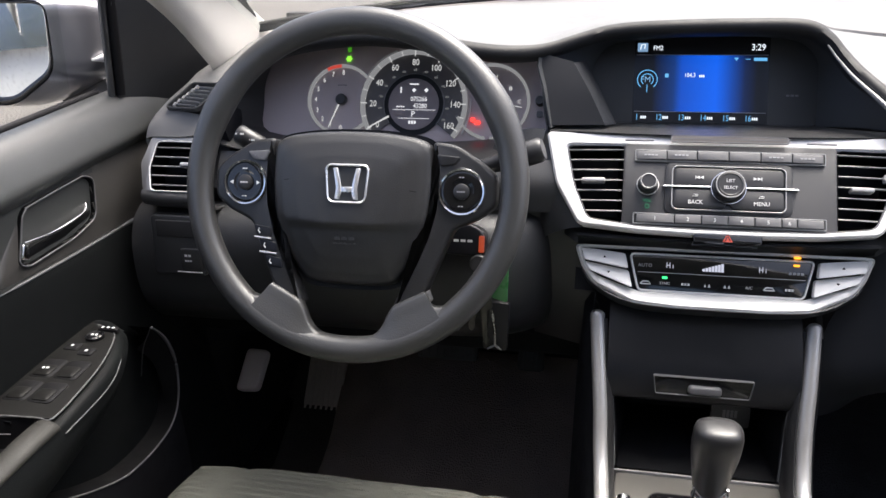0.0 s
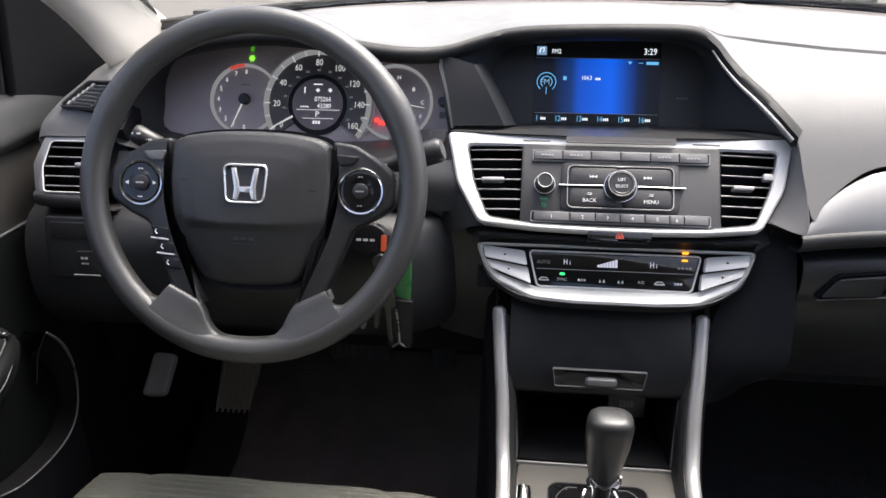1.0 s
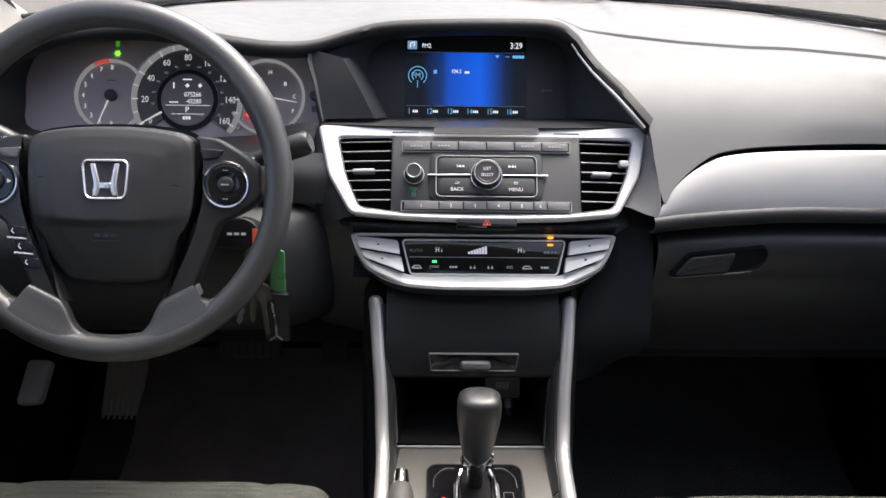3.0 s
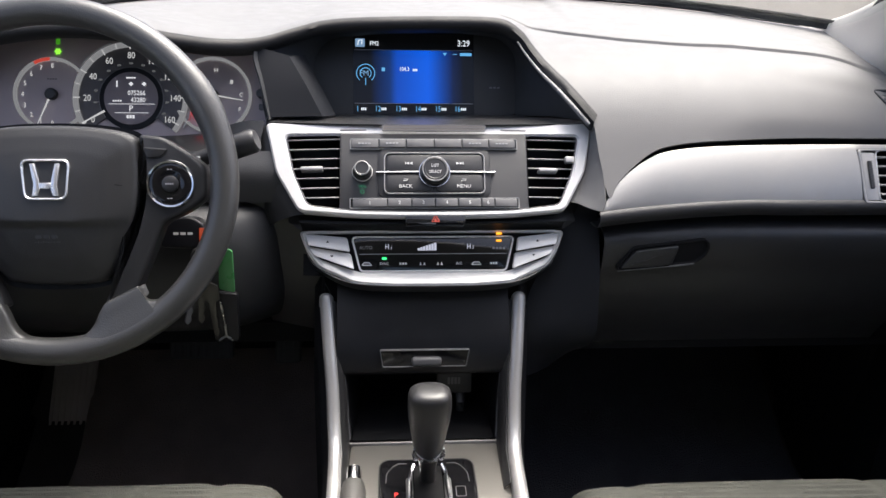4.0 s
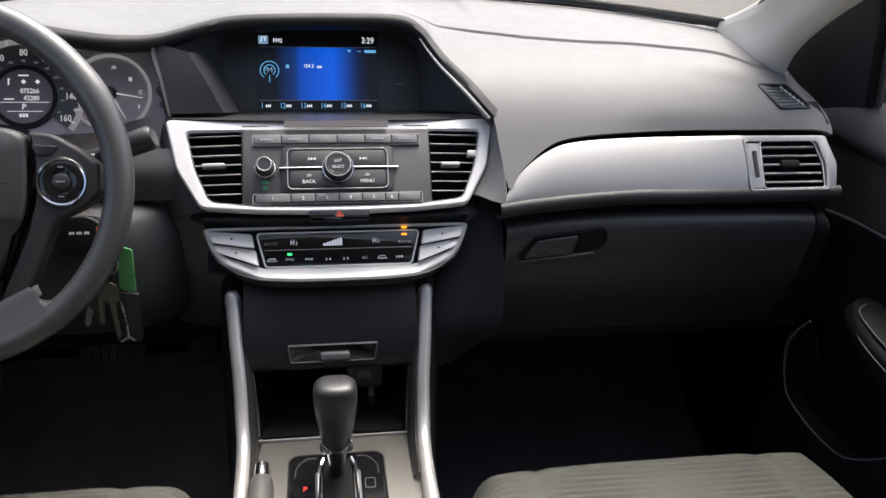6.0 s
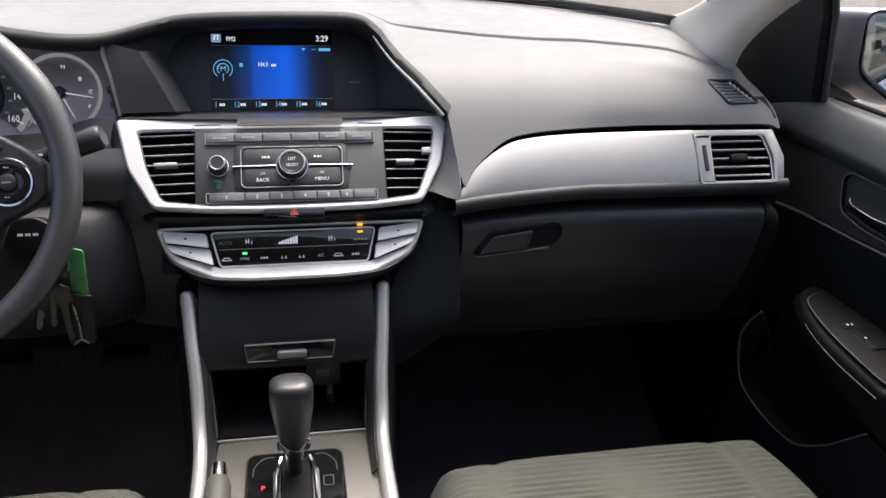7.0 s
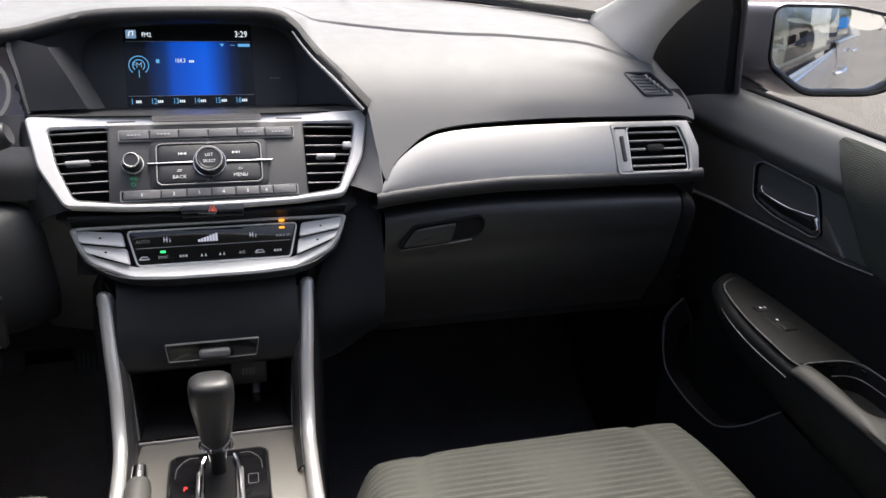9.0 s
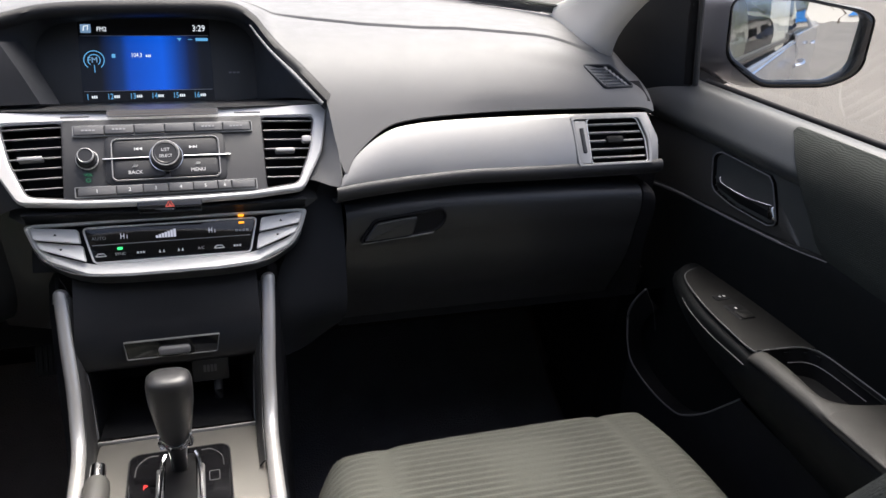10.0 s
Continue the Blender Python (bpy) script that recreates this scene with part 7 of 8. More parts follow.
    plate_b = [P(x, yw(y), z) for x, y, z in ((0.729, 0.762, 0.5985), (0.7295, 0.748, 0.6000), (0.730, 0.72, 0.6010), (0.731, 0.66, 0.6020), (0.731, 0.60, 0.6020), (0.731, 0.522, 0.6015))]
    rows = [[a, tuple((np.array(a) + np.array(b)) / 2 + np.array((0, 0, 0.001))), b] for a, b in zip(plate, plate_b)]
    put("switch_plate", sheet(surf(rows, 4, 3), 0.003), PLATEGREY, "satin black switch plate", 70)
    # pale tubes along plate and pod stand for their bright edge lines
    bm = B()
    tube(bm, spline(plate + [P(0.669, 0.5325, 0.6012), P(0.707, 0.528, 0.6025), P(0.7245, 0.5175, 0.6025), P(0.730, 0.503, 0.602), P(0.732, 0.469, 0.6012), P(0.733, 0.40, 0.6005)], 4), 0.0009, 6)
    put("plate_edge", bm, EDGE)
    bm = B()
    tube(bm, spline([P(0.677, yw(0.732), 0.588), P(0.657, yw(0.68), 0.585), P(0.6445, 0.61, 0.584), P(0.6425, 0.535, 0.583)], 4), 0.0007, 6)
    put("edge_line", bm, EDGE)
    # padded grip, widening behind the pull cup
    rows = []
    for y, xe, h in ((0.531, 0.666, -0.002), (0.522, 0.667, 0.000), (0.489, 0.667, 0.001), (0.445, 0.6630, 0.001), (0.428, 0.6665, 0.001), (0.4165, 0.682, 0.001), (0.4095, 0.705, 0.001), (0.404, 0.726, 0.0005), (0.38, 0.732, 0.000), (0.25, 0.732, -0.003), (0.0, 0.732, -0.006)):
        xi = 0.6425 + 0.006 * max(0.0, (0.40 - y) / 0.4)
        rows.append([P(xi + 0.005, y, 0.5890 + h), P(xi + 0.0005, y, 0.5920 + h), P(xi + 0.001, y, 0.5965 + h), P(xi + 0.006, y, 0.6008 + h), P((xi + 0.005 + xe) / 2, y, 0.6028 + h), P(xe - 0.001, y, 0.6012 + h), P(xe, y, 0.594 + h)])
    put("grip_pad", sheet(surf(rows, 4, 4), 0.002), ARMSKIN, "grey padded arm grip", 60)
    bm = B()
    loops(bm, [[P(0.700 + (x - 0.700) * s, 0.470 + (y - 0.470) * s, z) for x, y in cup] for s, z in ((1.01, 0.6005), (0.985, 0.596), (0.95, 0.583), (0.88, 0.569), (0.6, 0.567))], cap1=True)
    put("pull_cup", bm, SEAL, "black pull cup", 60)
    bm = B()
    tube(bm, spline([P(0.690, 0.5175, 0.590), P(0.712, 0.512, 0.590), P(0.7215, 0.492, 0.590), P(0.7225, 0.430, 0.590)], 4), 0.0006, 6)
    put("cup_seam", bm, EDGE)
    # switches
    def key(y, x, w, l, h, name="window_switch", mat=SATIN):
        bm = B()
        o = rrect(w, l, min(w, l) * 0.2, x, y)
        rings = [[P(a, b, 0.598) for a, b in o], [P(a, b, 0.601 + h) for a, b in inset(o, 0.0004)], [P(a, b, 0.6022 + h) for a, b in inset(o, 0.0025)]]
        loops(bm, rings, cap0=True, cap1=True)
        return put(name, bm, mat)

    def marks(y, x, w, n, parent, z0):
        bm = B()
        for i in range(n):
            xx = x - w / 2 + w * (i + 0.5) / n
            loops(bm, [[P(xx + a, y + b, zz) for a, b in ((-0.0014, -0.0016), (0.0014, -0.0016), (0.0014, 0.0016), (-0.0014, 0.0016))] for zz in (z0 - 0.001, z0 + 0.0003)], cap0=True, cap1=True)
        put("mark", bm, WHITE, parent=parent)

    if driver:
        k = key(0.7005, 0.697, 0.026, 0.008, 0.0018, "mirror_switch", SEAL)
        marks(0.7005, 0.697, 0.020, 3, k, 0.6040)
        bm = B()
        o = disc(0.0105, 0.702, 0.681, 24)
        loops(bm, [[P(a, b, z) for a, b in inset(o, i)] for i, z in ((0, 0.598), (0, 0.6048), (0.002, 0.6060), (0.004, 0.6053))], cap0=True, cap1=True)
        k = put("mirror_dial", bm, GLOSS, "gloss black dial")
        marks(0.681, 0.702, 0.010, 2, k, 0.6054)
        for x, y in ((0.715, 0.6580), (0.692, 0.6500)):
            k = key(y, x, 0.019, 0.015, 0.0018, "lock_switch", SEAL)
            marks(y, x, 0.005, 1, k, 0.6040)
        # wells are raised black plates standing for shaded recesses
        for x in (0.6845, 0.714):
            for y in (0.6135, 0.5720):
                key(y, x, 0.0285, 0.036, 0.0012, "switch_well", SEAL)
                k = key(y - 0.006, x, 0.021, 0.020, 0.0032, "window_switch", PLATEGREY)
                if x > 0.7 and y > 0.6:
                    marks(y - 0.004, x, 0.009, 2, k, 0.6054)
    else:
        k = key(0.660, 0.6955, 0.024, 0.015, 0.0018, "lock_switch", SEAL)
        marks(0.660, 0.6955, 0.013, 2, k, 0.6040)
        # black plate in place of the shaded well
        key(0.620, 0.6955, 0.027, 0.040, 0.0012, "switch_well", SEAL)
        k = key(0.611, 0.6960, 0.021, 0.020, 0.0032, "window_switch", PLATEGREY)
        marks(0.628, 0.6945, 0.005, 1, k, 0.6034)
    # door pocket: raised rim and pouch
    if driver:
        rim = [(0.7689, 0.5645), (0.7855, 0.5444), (0.7984, 0.5191), (0.8047, 0.4854), (0.798, 0.448), (0.782, 0.422), (0.755, 0.4095), (0.715, 0.408), (0.676, 0.413), (0.6475, 0.4214), (0.60, 0.445), (0.55, 0.475)]
    else:
        rim = [(0.824, 0.5325), (0.8466, 0.5027), (0.860, 0.474), (0.857, 0.447), (0.848, 0.420), (0.827, 0.396), (0.7675, 0.385), (0.704, 0.389), (0.671, 0.4045), (0.632, 0.4365), (0.594, 0.478), (0.576, 0.498)]
    arc = spline(rim, 5)
    # rim paler than the pouch, its caught light put into the colour
    bm = B()
    tube(bm, [P(0.6885, y, z) for y, z in arc], [0.0013 + 0.0010 * math.exp(-((i - 9) / 8.0) ** 2) for i in range(len(arc))], 8)
    put("pocket_rim", bm, KEY, "dark grey pocket rim", 60)
    bm = B()
    tube(bm, spline([P(0.690, rim[0][0], rim[0][1]), P(0.703, rim[0][0] - 0.006, rim[0][1] - 0.030), P(0.712, rim[0][0] - 0.010, rim[0][1] - 0.070)], 5), 0.0008, 6)
    put("pocket_fold", bm, BLACK)
    rows = []
    for y, z in arc:
        rows.append([P(0.728, y + 0.006, z - 0.004), P(0.700, y + 0.003, z - 0.002), P(0.690, y, z), P(0.694, y - 0.003, z - 0.012), P(0.712, y - 0.008, z - 0.03)])
    put("pocket", sheet(rows, 0.0), SEAL, "black moulded door pocket", 60)
    rows = [[P(0.691, y, z - 0.002), P(0.690, y, z - 0.07), P(0.695, y, 0.22)] for y, z in [tuple(p) for p in arc[22:]] + [(0.45, 0.49), (0.30, 0.49), (0.10, 0.49)]]
    put("pouch", sheet(rows, 0.002), DARK, "", 60)
    # glass, seal, outer skin
    bm = B()
    loops(bm, [[P(0.797, y, 0.83), P(0.785, y, 0.95), P(0.735, y, 1.10), P(0.675, y, 1.20)] for y in (0.86, 0.4, -0.06)], close=False)
    g = put("window_pane", bm, PANE)
    g.visible_shadow = False
    bm = B()
    tube(bm, [P(0.790, 0.905, 0.8355), P(0.790, 0.4, 0.8365), P(0.790, -0.06, 0.8365)], 0.0045, 8)
    put("glass_seal", bm, SEAL)
    rows = [[P(0.800, y, 0.822), P(0.812, y, 0.816), P(0.838, y, 0.70), P(0.852, y, 0.55), P(0.848, y, 0.30), P(0.82, y, 0.02)] for y in (1.10, 0.8, 0.4, -0.06)]
    put("outer_skin", sheet(surf(rows, 3, 4), 0.003), PAINT, "dark grey metallic outer skin", 70)
    bm = B()
    tube(bm, [P(0.812, 1.05, 0.812), P(0.812, 0.4, 0.813), P(0.812, -0.06, 0.813)], 0.005, 8, flat=0.6)
    put("chrome_sill", bm, CHROME)
    bm = B()
    tube(bm, spline([P(0.848, 0.12, 0.735), P(0.868, 0.09, 0.74), P(0.868, -0.01, 0.74), P(0.848, -0.04, 0.735)], 4), 0.009, 10)
    put("outer_handle", bm, CHROME)
    # sail panel and window channel
    rows = [[P(0.700, 1.17, 0.77), P(0.735, 1.02, 0.800), P(0.758, 0.902, 0.820)], [P(0.690, 1.10, 0.87), P(0.722, 1.00, 0.877), P(0.751, 0.899, 0.885)], [P(0.675, 1.02, 0.955), P(0.700, 0.96, 0.965), P(0.730, 0.895, 0.975)], [P(0.672, 0.90, 1.09), P(0.680, 0.90, 1.09), P(0.700, 0.885, 1.075)], [P(0.655, 0.70, 1.15), P(0.660, 0.78, 1.15), P(0.67, 0.87, 1.15)]]
    put("sail_panel", sheet(surf(rows, 4, 4), 0.004), SAIL, "black sail panel in the window corner", 60)
    for k, (off, r, mt) in enumerate(((0.002, 0.007, SEAL), (-0.009, 0.0045, BLACK))):
        bm = B()
        tube(bm, [P(0.758 - off * 0.5, 0.905 + off, 0.833), P(0.742 - off * 0.5, 0.900 + off, 0.95), P(0.705 - off * 0.5, 0.890 + off, 1.06), P(0.66 - off * 0.5, 0.87 + off, 1.15)], r, 8)
        put("window_channel", bm, mt)
    return d


front_door(1, 0.0, 0.0, False)
front_door(-1, -0.022, 0.026, True)


# ---- door mirrors ----
def door_mirror(sx, centre, normal, outline, bow, label):
    """A mirror in its shell; bow: radius of the glass, 0 for a flat one."""
    c, nrm = Vector(centre), Vector(normal).normalized()
    m = look(c, c - nrm)
    mr = thing("door_mirror", m, label, "mirror", "door mirrors")
    o = rounded([(x * sx, y) for x, y in outline][::sx], 0.016, 5)

    def dome(x, y):
        return -(x * x + y * y) / (2 * bow) if bow else 0.0

    bm = B()
    rings = [[(x, y, -0.012) for x, y in o]] + [[(x * s, y * s, dome(x * s, y * s)) for x, y in o] for s in (1.0, 0.9, 0.78, 0.66, 0.54, 0.42, 0.3, 0.18, 0.06)]
    loops(bm, rings, cap0=True, cap1=True)
    part("mirror_glass", bm, MIRROR, mr, "mirror glass", 60)
    def grown(s):
        """The outline grown unevenly: broad at the outer end, slim at the top."""
        q = inset(o, -1.0)
        return [(x + (a - x) * (0.0035 + 0.0115 * max(0.0, min(1.0, (sx * x - 0.03) / 0.055)) + 0.0040 * max(0.0, min(1.0, -y / 0.05))) * s, y + (b - y) * (0.0035 + 0.0050 * max(0.0, min(1.0, -y / 0.05))) * s) for (x, y), (a, b) in zip(o, q)]

    bm = B()
    band(bm, grown(1.0), inset(o, 0.0008), -0.010, 0.004, 0.0020)
    part("rim", bm, GLOSS, mr, "black rim", 50)
    # shell: round at the outer end, swelling towards the car behind the glass
    bm = B()
    big = grown(1.12)
    rings = []
    for s, z, bulge in ((1.0, 0.0045, 0.0), (1.02, -0.004, 0.010), (1.05, -0.022, 0.034), (1.04, -0.045, 0.052), (0.97, -0.070, 0.056), (0.82, -0.092, 0.046), (0.52, -0.108, 0.030), (0.2, -0.112, 0.02)):
        ring = []
        for x, y in big:
            k = max(0.0, min(1.0, 0.5 - sx * x / 0.18)) ** 1.5
            ring.append((x * s - sx * bulge * k, y * s + 0.010 * (1 - s) - 0.006 * k * bulge / 0.05, z))
        rings.append(ring)
    loops(bm, rings, cap1=True)
    part("housing", bm, PAINT, mr, "dark grey metallic housing", 60)
    # silver bar modelling the bright highlight on the housing
    bm = B()
    tube(bm, spline([(-sx * 0.168, -0.030, -0.052), (-sx * 0.150, -0.026, -0.034), (-sx * 0.132, -0.027, -0.016)], 4), [0.002, 0.004, 0.0055, 0.0065, 0.007, 0.0065, 0.005, 0.003, 0.0015], 10, flat=0.8)
    part("bright_flash", bm, KEYSILVER, mr)
    bm = B()
    rings = [[(sx * x + a, y + b, z) for a, b in rrect(w, h, 0.012)] for x, y, z, w, h in ((-0.040, -0.064, -0.060, 0.05, 0.024), (-0.075, -0.064, -0.058, 0.06, 0.036), (-0.098, -0.066, -0.056, 0.05, 0.050), (-0.104, -0.070, -0.055, 0.05, 0.056))]
    loops(bm, rings, cap0=True, cap1=True)
    part("foot", bm, SATIN, mr, "black mirror foot", 60)
    return mr


MIRROR_R = [(-0.0935, 0.046), (-0.0860, -0.034), (-0.0300, -0.0700), (0.0620, -0.0630), (0.0900, -0.0430), (0.0945, 0.0370), (0.0050, 0.0500)]
door_mirror(1, (0.8934, 0.8683, 0.91), (-0.396, -0.918, 0.029), MIRROR_R, 1.3, "passenger's convex door mirror in dark grey metallic housing")
door_mirror(-1, (-0.9128, 0.8422, 0.9318), (0.1962, -0.9779, 0.0723), MIRROR_R, 0, "driver's door mirror in dark grey metallic housing")


# ---- seats ----
def front_seat(x0, label, up, ahead):
    s = thing("front_seat", pose(x0, 0.42, 0.10), label, "car seat", "front seats")
    # cushion: pillow with side bolsters, ribbed in the middle
    W, Y0, Y1 = 0.264, -0.26, 0.282 + ahead
    nx, ny = 72, 330
    bm = B()
    grid = []
    for j in range(ny + 1):
        t = j / ny
        row = []
        for i in range(nx + 1):
            u = -1 + 2 * i / nx
            # square to rounded-square map
            v = -1 + 2 * t
            fx = u * math.sqrt(max(0, 1 - 0.30 * v ** 4 * (1 if v > 0 else 0.3)))
            fy = v * math.sqrt(max(0, 1 - 0.16 * u ** 4))
            x, y = W * fx, (Y0 + Y1) / 2 + (Y1 - Y0) / 2 * fy
            e = max(abs(u), v if v > 0 else 0)
            edge = max(0.0, (e - 0.72) / 0.28)
            z = 0.340 + up - 0.085 * edge ** 2.4
            z += 0.014 * (1 - t) * math.exp(-((abs(u) - 0.78) / 0.16) ** 2)   # bolsters
            z -= 0.0035 * math.exp(-((abs(u) - 0.60) / 0.02) ** 2)           # seams
            z += 0.012 * math.sin(min(1, max(0, t)) * math.pi) - 0.025 * (1 - t)
            if abs(u) < 0.57 and v < 0.90:
                ph = y / 0.0098 + 0.25 * math.sin(u * 3)
                patch = 0.5 + 0.5 * math.tanh(7 * (noise.noise(Vector((u * 1.7 + x0 * 9, v * 2.4, 1.7))) + 0.16))
                z += 0.0016 * patch * math.sin(2 * math.pi * ph) * min(1, (0.57 - abs(u)) / 0.05) * min(1, (0.90 - v) / 0.05)
            elif abs(u) > 0.64 and v < 0.86:
                z += 0.0011 * math.sin(2 * math.pi * y / 0.0098) * min(1, (abs(u) - 0.64) / 0.06) * max(0, min(1, (0.92 - abs(u)) / 0.08))
            row.append((x, y, z))
        grid.append(row)
    V = [[bm.verts.new(p) for p in r] for r in grid]
    for a, b in zip(V, V[1:]):
        for i in range(nx):
            bm.faces.new((a[i], a[i + 1], b[i + 1], b[i]))
    # skirt
    border = V[0] + [r[-1] for r in V[1:]] + V[-1][-2::-1] + [r[0] for r in V[-2:0:-1]]
    prev = border
    for k, (sc, dz) in enumerate(((1.0, -0.05), (0.985, -0.10), (0.96, -0.13))):
        ring = [bm.verts.new((v.co.x * sc, v.co.y * sc, v.co.z + dz * (1 if k == 0 else 1))) for v in border]
        for i in range(len(ring)):
            j = (i + 1) % len(ring)
            bm.faces.new((prev[i], prev[j], ring[j], ring[i]))
        prev = ring
    part("cushion", bm, CLOTH, s, "grey-beige ribbed cloth cushion", 80)
    bm = B()
    box(bm, -0.21, 0.21, -0.2, 0.2, 0.0, 0.16)
    part("base", bm, DARK, s, "black seat base")
    bm = B()
    rings = []
    for y, z, w, dpt in ((-0.24, 0.27, 0.235, 0.07), (-0.26, 0.38, 0.245, 0.075), (-0.31, 0.55, 0.24, 0.07), (-0.38, 0.75, 0.215, 0.06), (-0.44, 0.90, 0.17, 0.05), (-0.455, 0.93, 0.12, 0.04)):
        rings.append([(a, y + b - 0.04, z) for a, b in rrect(2 * w, 2 * dpt, 0.05, n=5)])
    loops(bm, rings, cap0=True, cap1=True)
    part("backrest", bm, CLOTH, s, "", 60)
    return s


front_seat(0.385, "passenger's seat in grey-beige ribbed cloth", 0.009, 0.0)
front_seat(-0.395, "driver's seat in grey-beige ribbed cloth", 0.018, 0.012)

# ---- pedals and mats ----
def pedal(name, x, y, z, w, h, lean, ribs, label, vertical=True):
    p = thing(name, slab(x, y, z, lean), label, "pedal", "pedals")
    bm = B()
    prism(bm, rrect(w, h, 0.008), -0.012, 0.0, 0.003)
    # foot rest far paler than the pedals, making up for missing light
    part("pad", bm, material(name + "_rubber", (0.80, 0.74, 0.71) if "rest" in name else (0.10, 0.097, 0.094), 0.5), p)
    for i in range(ribs):
        bm = B()
        if vertical:
            prism(bm, rrect(w * 0.45 / ribs, h * 0.86, 0.001, -w / 2 + w * (i + 0.5) / ribs, 0), -0.001, 0.003, 0.0008)
        else:
            prism(bm, rrect(w * 0.86, h * 0.45 / ribs, 0.001, 0, -h / 2 + h * (i + 0.5) / ribs), -0.001, 0.003, 0.0008)
        part("rib", bm, p.children[0].data.materials[0], p)
    bm = B()
    tube(bm, [(0, h * 0.3, -0.01), (0, h * 0.9, -0.05), (0, h * 1.6, -0.12)], 0.008, 8)
    part("arm", bm, DARK, p)
    return p


pedal("accelerator_pedal", -0.240, 1.20, 0.300, 0.048, 0.055, 30, 6, "black ribbed accelerator pedal")
pedal("brake_pedal", -0.395, 1.19, 0.318, 0.115, 0.055, 30, 8, "wide black rubber brake pedal")
rest = pedal("foot_rest", -0.655, 1.21, 0.195, 0.078, 0.165, 42, 7, "grey ribbed foot rest, brightened by its colour")
hook = thing("bonnet_release", slab(-0.688, 0.99, 0.366, 45), "small grey bonnet release lever", "lever")
bm = B()
prism(bm, rounded([(-0.016, 0.036), (0.022, 0.035), (0.015, -0.034), (-0.023, -0.037)][::-1], 0.009, 3), -0.01, 0.006, 0.004)
# lever base raised as well, in place of light in the footwell
part("lever", bm, material("grey_lever_plastic", (0.62, 0.56, 0.55), 0.5), hook)


# Brown pile raised to stand for window light; black pile kept dark.
PILE_BROWN = material("brown_mat_pile", (0.47, 0.40, 0.37), 0.95, grain=1.0, grain_size=420, relief=0.004, mottle=0.35, mottle_size=14, spec=0.1)
PILE_BLACK = material("black_mat_pile", (0.13, 0.132, 0.15), 0.95, grain=1.0, grain_size=420, relief=0.004, mottle=0.35, mottle_size=14, spec=0.1)
for x0, x1, pile, tone in ((-0.585, -0.17, PILE_BROWN, "dark brown"), (0.17, 0.66, PILE_BLACK, "black")):
    fm = thing("floor_mat", pose((x0 + x1) / 2, 0.85, 0.1055), tone + " carpet floor mat in the footwell", "floor mat", "floor mats")
    prof = ((0.45, 0.116), (0.95, 0.116), (1.10, 0.132), (1.20, 0.185), (1.29, 0.242))
    o = 0.012
    rows = [[(x, y, z - (0.004 if x in (x0, x1) else 0)) for y, z in prof] for x in (x0, x0 + o, (x0 + x1) / 2, x1 - o, x1)]
    world_part("carpet", sheet(surf(rows, 2, 4), 0.006, True), pile, fm, "", 60)
    edge = [tuple(p) for p in spline([(x0, y, z - 0.002) for y, z in prof], 4)] + [tuple(p) for p in spline([(x1, y, z - 0.002) for y, z in prof[::-1]], 4)]
    bm = B()
    tube(bm, edge, 0.005, 6, True)
    world_part("binding", bm, SEAL, fm)


# ---- outside ----
GZ0 = -0.19
bm = B()
prism(bm, [(-900, -900), (900, -900), (900, 900), (-900, 900)], GZ0 - 0.5, GZ0)
structure("ground", bm, material("pale_weathered_asphalt", (0.122, 0.113, 0.103), 0.9, grain=0.8, grain_size=60, relief=0.01, mottle=0.25, mottle_size=0.35, spec=0.2), "pale weathered asphalt car park", "ground")


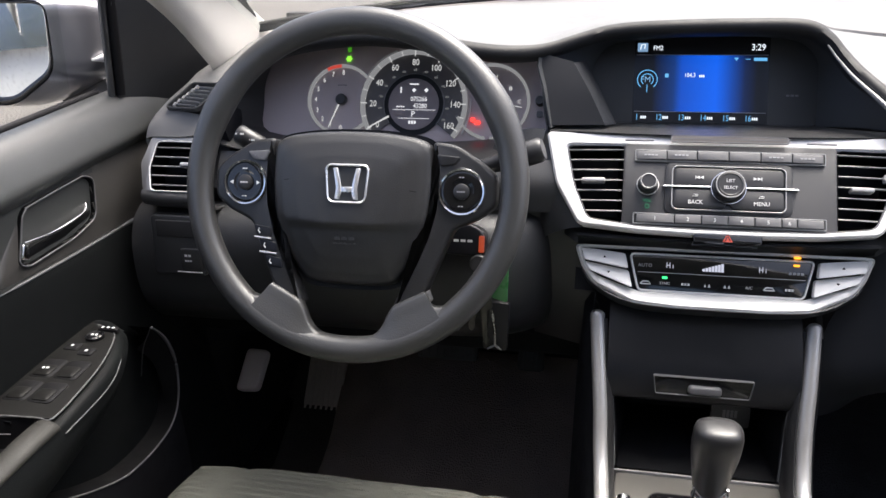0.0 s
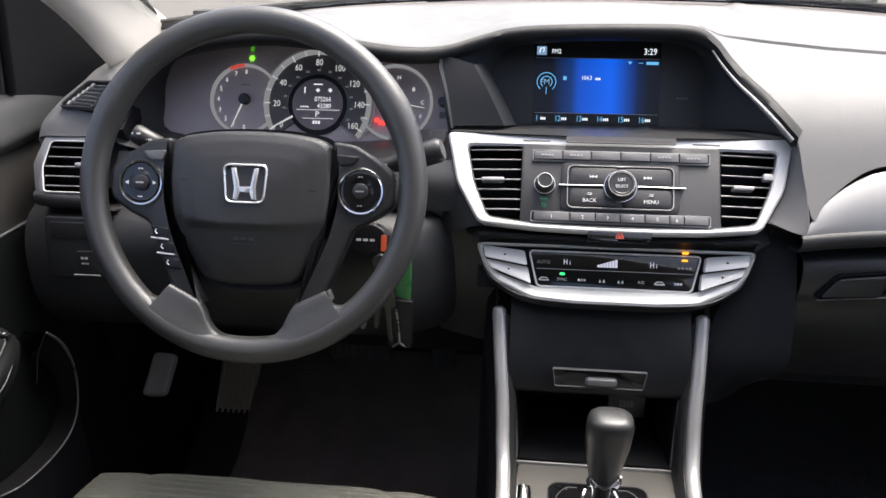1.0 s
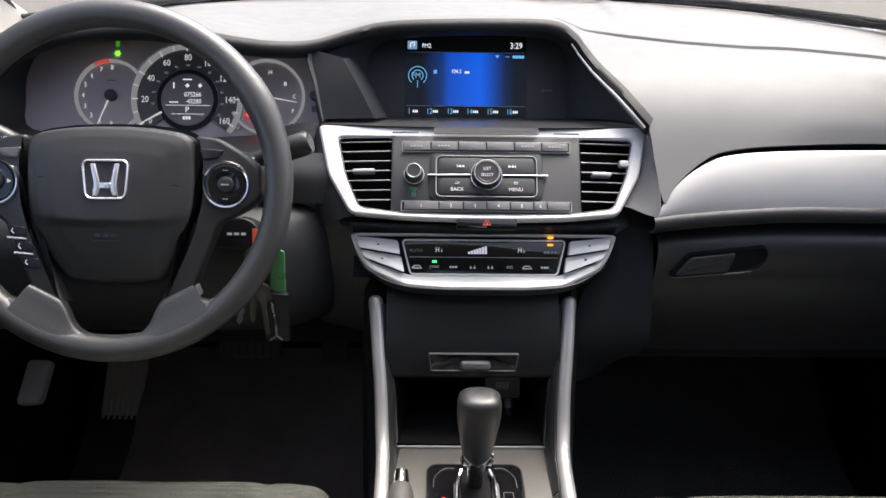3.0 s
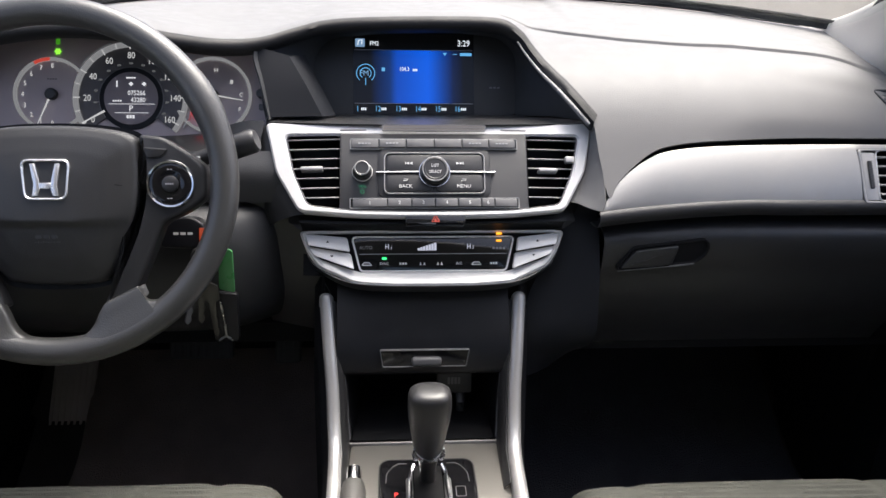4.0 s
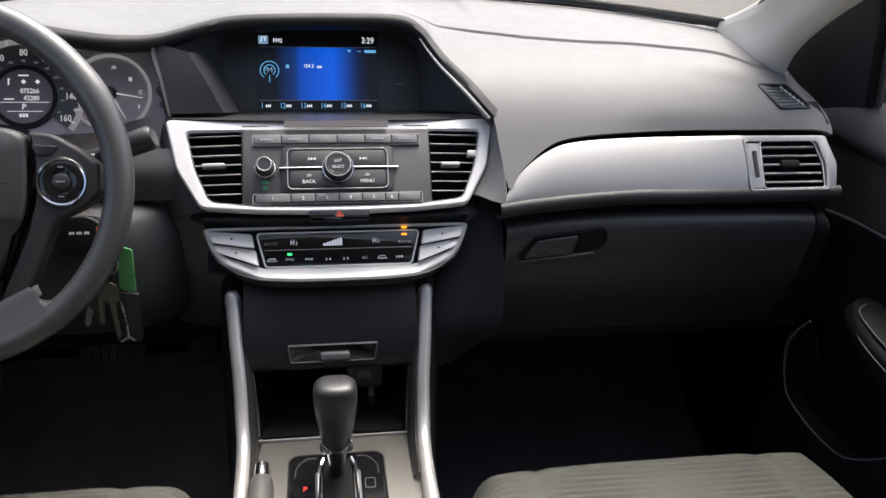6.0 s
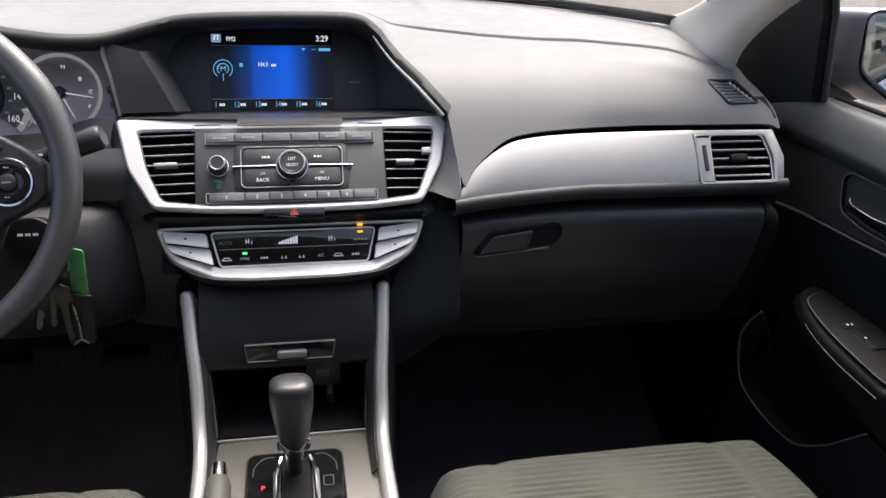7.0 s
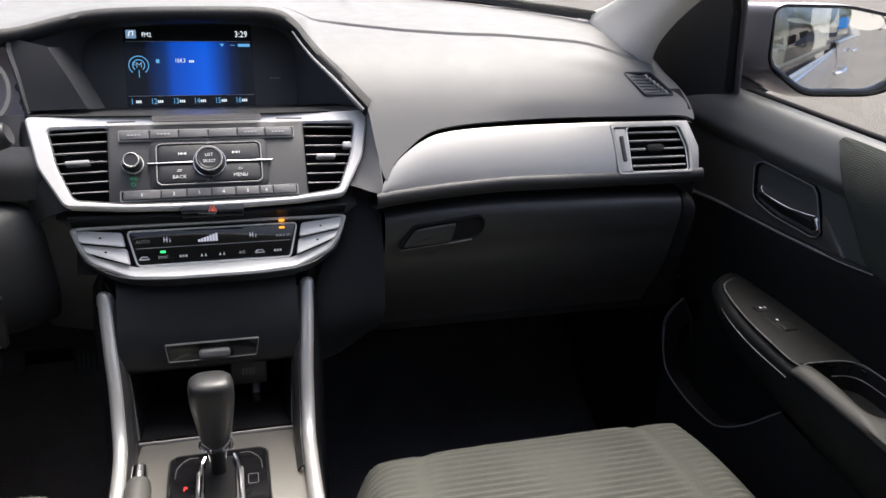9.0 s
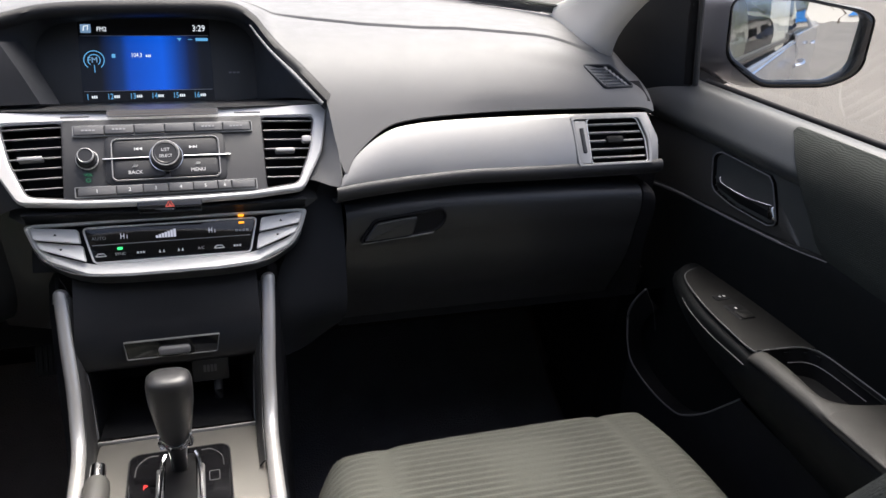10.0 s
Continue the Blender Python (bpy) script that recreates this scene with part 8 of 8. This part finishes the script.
def parked_vehicle(name, m, paint, label, tall=1.0, bed=False):
    v = thing(name, m, label, "parked car", "parked vehicles")
    L, Wd = 4.8, 1.85
    side = [(-2.4, 0.45), (-2.38, 0.95 * tall), (-2.2, 1.02 * tall), (-1.7, 1.05 * tall), (-1.25, 1.55 * tall), (0.35, 1.58 * tall), (0.95, 1.10 * tall), (2.1, 0.98 * tall), (2.38, 0.75), (2.4, 0.40), (2.2, 0.30), (-2.2, 0.30)]
    if bed:
        side = [(-2.7, 0.5), (-2.7, 1.12), (-0.75, 1.12), (-0.7, 1.75), (0.55, 1.78), (1.1, 1.22), (2.3, 1.14), (2.5, 0.9), (2.5, 0.5), (2.2, 0.42), (-2.4, 0.42)]
    side = rounded(side, 0.12, 3)
    bm = B()
    rings = []
    for y in (-Wd / 2, -Wd / 2 + 0.08, Wd / 2 - 0.08, Wd / 2):
        k = 0.97 if abs(y) > Wd / 2 - 0.01 else 1.0
        rings.append([(x * k, y * (1 - 0.14 * max(0, (z - 1.05) / 0.6)), 0.3 + (z - 0.3) * k) for x, z in side])
    loops(bm, rings, cap0=True, cap1=True)
    bmesh.ops.triangulate(bm, faces=[f for f in bm.faces if len(f.verts) > 4])
    part("body", bm, paint, v, "", 40)
    for sy in (-1, 1):
        for x0, x1 in ((-1.15, -0.35), (-0.28, 0.55)):
            x0, x1 = (x0 + 0.5, x1 + 0.15) if bed else (x0, x1)
            top = 1.66 if bed else 1.46 * tall
            low = 1.22 if bed else 1.10 * tall
            bm = B()
            yy = sy * (Wd / 2 - 0.02)
            loops(bm, [[(x0, yy * 1.012, low), (x1 + 0.12, yy * 1.012, low), (x1 - 0.12, yy * 0.935, top), (x0 + 0.1, yy * 0.935, top)], [(x0, yy * 1.02, low), (x1 + 0.12, yy * 1.02, low), (x1 - 0.12, yy * 0.943, top), (x0 + 0.1, yy * 0.943, top)]], cap0=True, cap1=True)
            part("window", bm, GLOSS, v, "dark side window")
        for x in (-1.5, 1.5):
            bm = lathe(B(), [(0.34, -0.11), (0.345, 0.0), (0.34, 0.11), (0.22, 0.115), (0.05, 0.11)], 28)
            bm.transform(Matrix.Translation((x, sy * (Wd / 2 - 0.1), 0.345)) @ pose(0, 0, 0, -90 * sy))
            w = part("tyre", bm, SEAL, v)
            bm = lathe(B(), [(0.21, 0.10), (0.20, 0.125), (0.10, 0.118), (0.04, 0.13)], 20)
            bm.transform(Matrix.Translation((x, sy * (Wd / 2 - 0.1), 0.345)) @ pose(0, 0, 0, -90 * sy))
            part("rim", bm, STEEL, w)
    return v


NAVY = material("navy_car_paint", (0.02, 0.03, 0.06), 0.25, coat=1.0)
WHITEPAINT = material("white_car_paint", (0.62, 0.62, 0.61), 0.3, coat=1.0, mottle=0.02)
SILVERPAINT = material("silver_car_paint", (0.45, 0.46, 0.47), 0.3, metal=0.6, coat=1.0, mottle=0.02)
parked_vehicle("pickup_truck", pose(7.5, -38, GZ0, 0, 0, 8), NAVY, "dark navy pickup truck parked behind", 1.0, True)
parked_vehicle("parked_car", pose(13.8, -39, GZ0, 0, 0, 12), SILVERPAINT, "silver estate car parked behind")
parked_vehicle("parked_car", pose(-2.66, -1.9, GZ0, 0, 0, 90), WHITEPAINT, "white saloon parked alongside", 0.97)
parked_vehicle("parked_car", pose(-12.0, 9.0, GZ0, 0, 0, 30), SILVERPAINT, "silver saloon parked across the lot")


def broad_tree(name, x, y, h, seed, leaf, label):
    rnd = random.Random(seed)
    t = thing(name, pose(x, y, GZ0), label, "tree", "trees round the car park")
    bm = B()
    tube(bm, [(0, 0, 0), (0.05, 0.02, h * 0.25), (-0.04, 0.03, h * 0.55), (0.03, 0, h * 0.85)], [0.22, 0.17, 0.12, 0.03], 10)
    tips = []
    for i in range(9):
        a, z0 = rnd.uniform(0, 6.28), h * rnd.uniform(0.3, 0.7)
        r = h * rnd.uniform(0.18, 0.32)
        tip = (r * math.cos(a), r * math.sin(a), z0 + h * rnd.uniform(0.1, 0.25))
        tube(bm, [(0, 0, z0), (tip[0] * 0.5, tip[1] * 0.5, z0 + (tip[2] - z0) * 0.6), tip], [0.07, 0.045, 0.015], 6)
        tips.append(tip)
    part("trunk", bm, material("bark", (0.10, 0.075, 0.055), 0.9, grain=0.6, grain_size=40, relief=0.02), t)
    bm = B()
    tips += [(0, 0, h * 0.9), (0.3, 0.2, h * 0.75), (-0.3, 0.1, h * 0.7)]
    for k in range(900):
        c = rnd.choice(tips)
        p = Vector((c[0] + rnd.gauss(0, h * 0.085), c[1] + rnd.gauss(0, h * 0.085), c[2] + rnd.gauss(0, h * 0.07)))
        s = rnd.uniform(0.10, 0.24)
        m = Matrix.Translation(p) @ Euler((rnd.uniform(0, 6.28), rnd.uniform(0, 6.28), rnd.uniform(0, 6.28))).to_matrix().to_4x4()
        q = [m @ Vector(v) for v in ((-s, 0, 0), (0, -s * 0.4, s * 0.1), (s, 0, 0), (0, s * 0.4, s * 0.1))]
        vs = [bm.verts.new(v) for v in q]
        bm.faces.new(vs)
    me = part("crown", bm, leaf, t)
    return t


LEAF = material("green_leaves", (0.07, 0.10, 0.03), 0.7, mottle=0.4, mottle_size=1.5)
for i, (x, y, h) in enumerate(((2.5, -47, 7), (10, -50, 8.5), (16, -46, 6.5), (-6, -40, 7.5), (-14, -24, 8), (-20, 5, 8), (-17, 16, 7), (22, -20, 8))):
    broad_tree("tree", x, y, h, i + 3, LEAF, "broad green tree at the edge of the car park")
# low building with a blue panel behind the lot
shop = thing("low_building", pose(9, -64, GZ0), "low pale building with a blue sign panel", "building")
bm = B()
box(bm, -16, 16, -4, 4, 0, 4.2)
part("wall", bm, material("pale_render", (0.55, 0.52, 0.47), 0.9, mottle=0.08), shop)
bm = B()
box(bm, -16.4, 16.4, -4.3, 4.3, 4.2, 4.5)
part("roof", bm, KEY, shop)
bm = B()
box(bm, -4.5, -1.8, 4.02, 4.2, 1.2, 4.0)
part("blue_panel", bm, material("blue_panel_paint", (0.03, 0.20, 0.55), 0.5), shop)
for i in range(5):
    bm = B()
    box(bm, 1 + i * 2.6, 2.8 + i * 2.6, 4.01, 4.08, 0.9, 2.6)
    part("window", bm, GLOSS, shop)
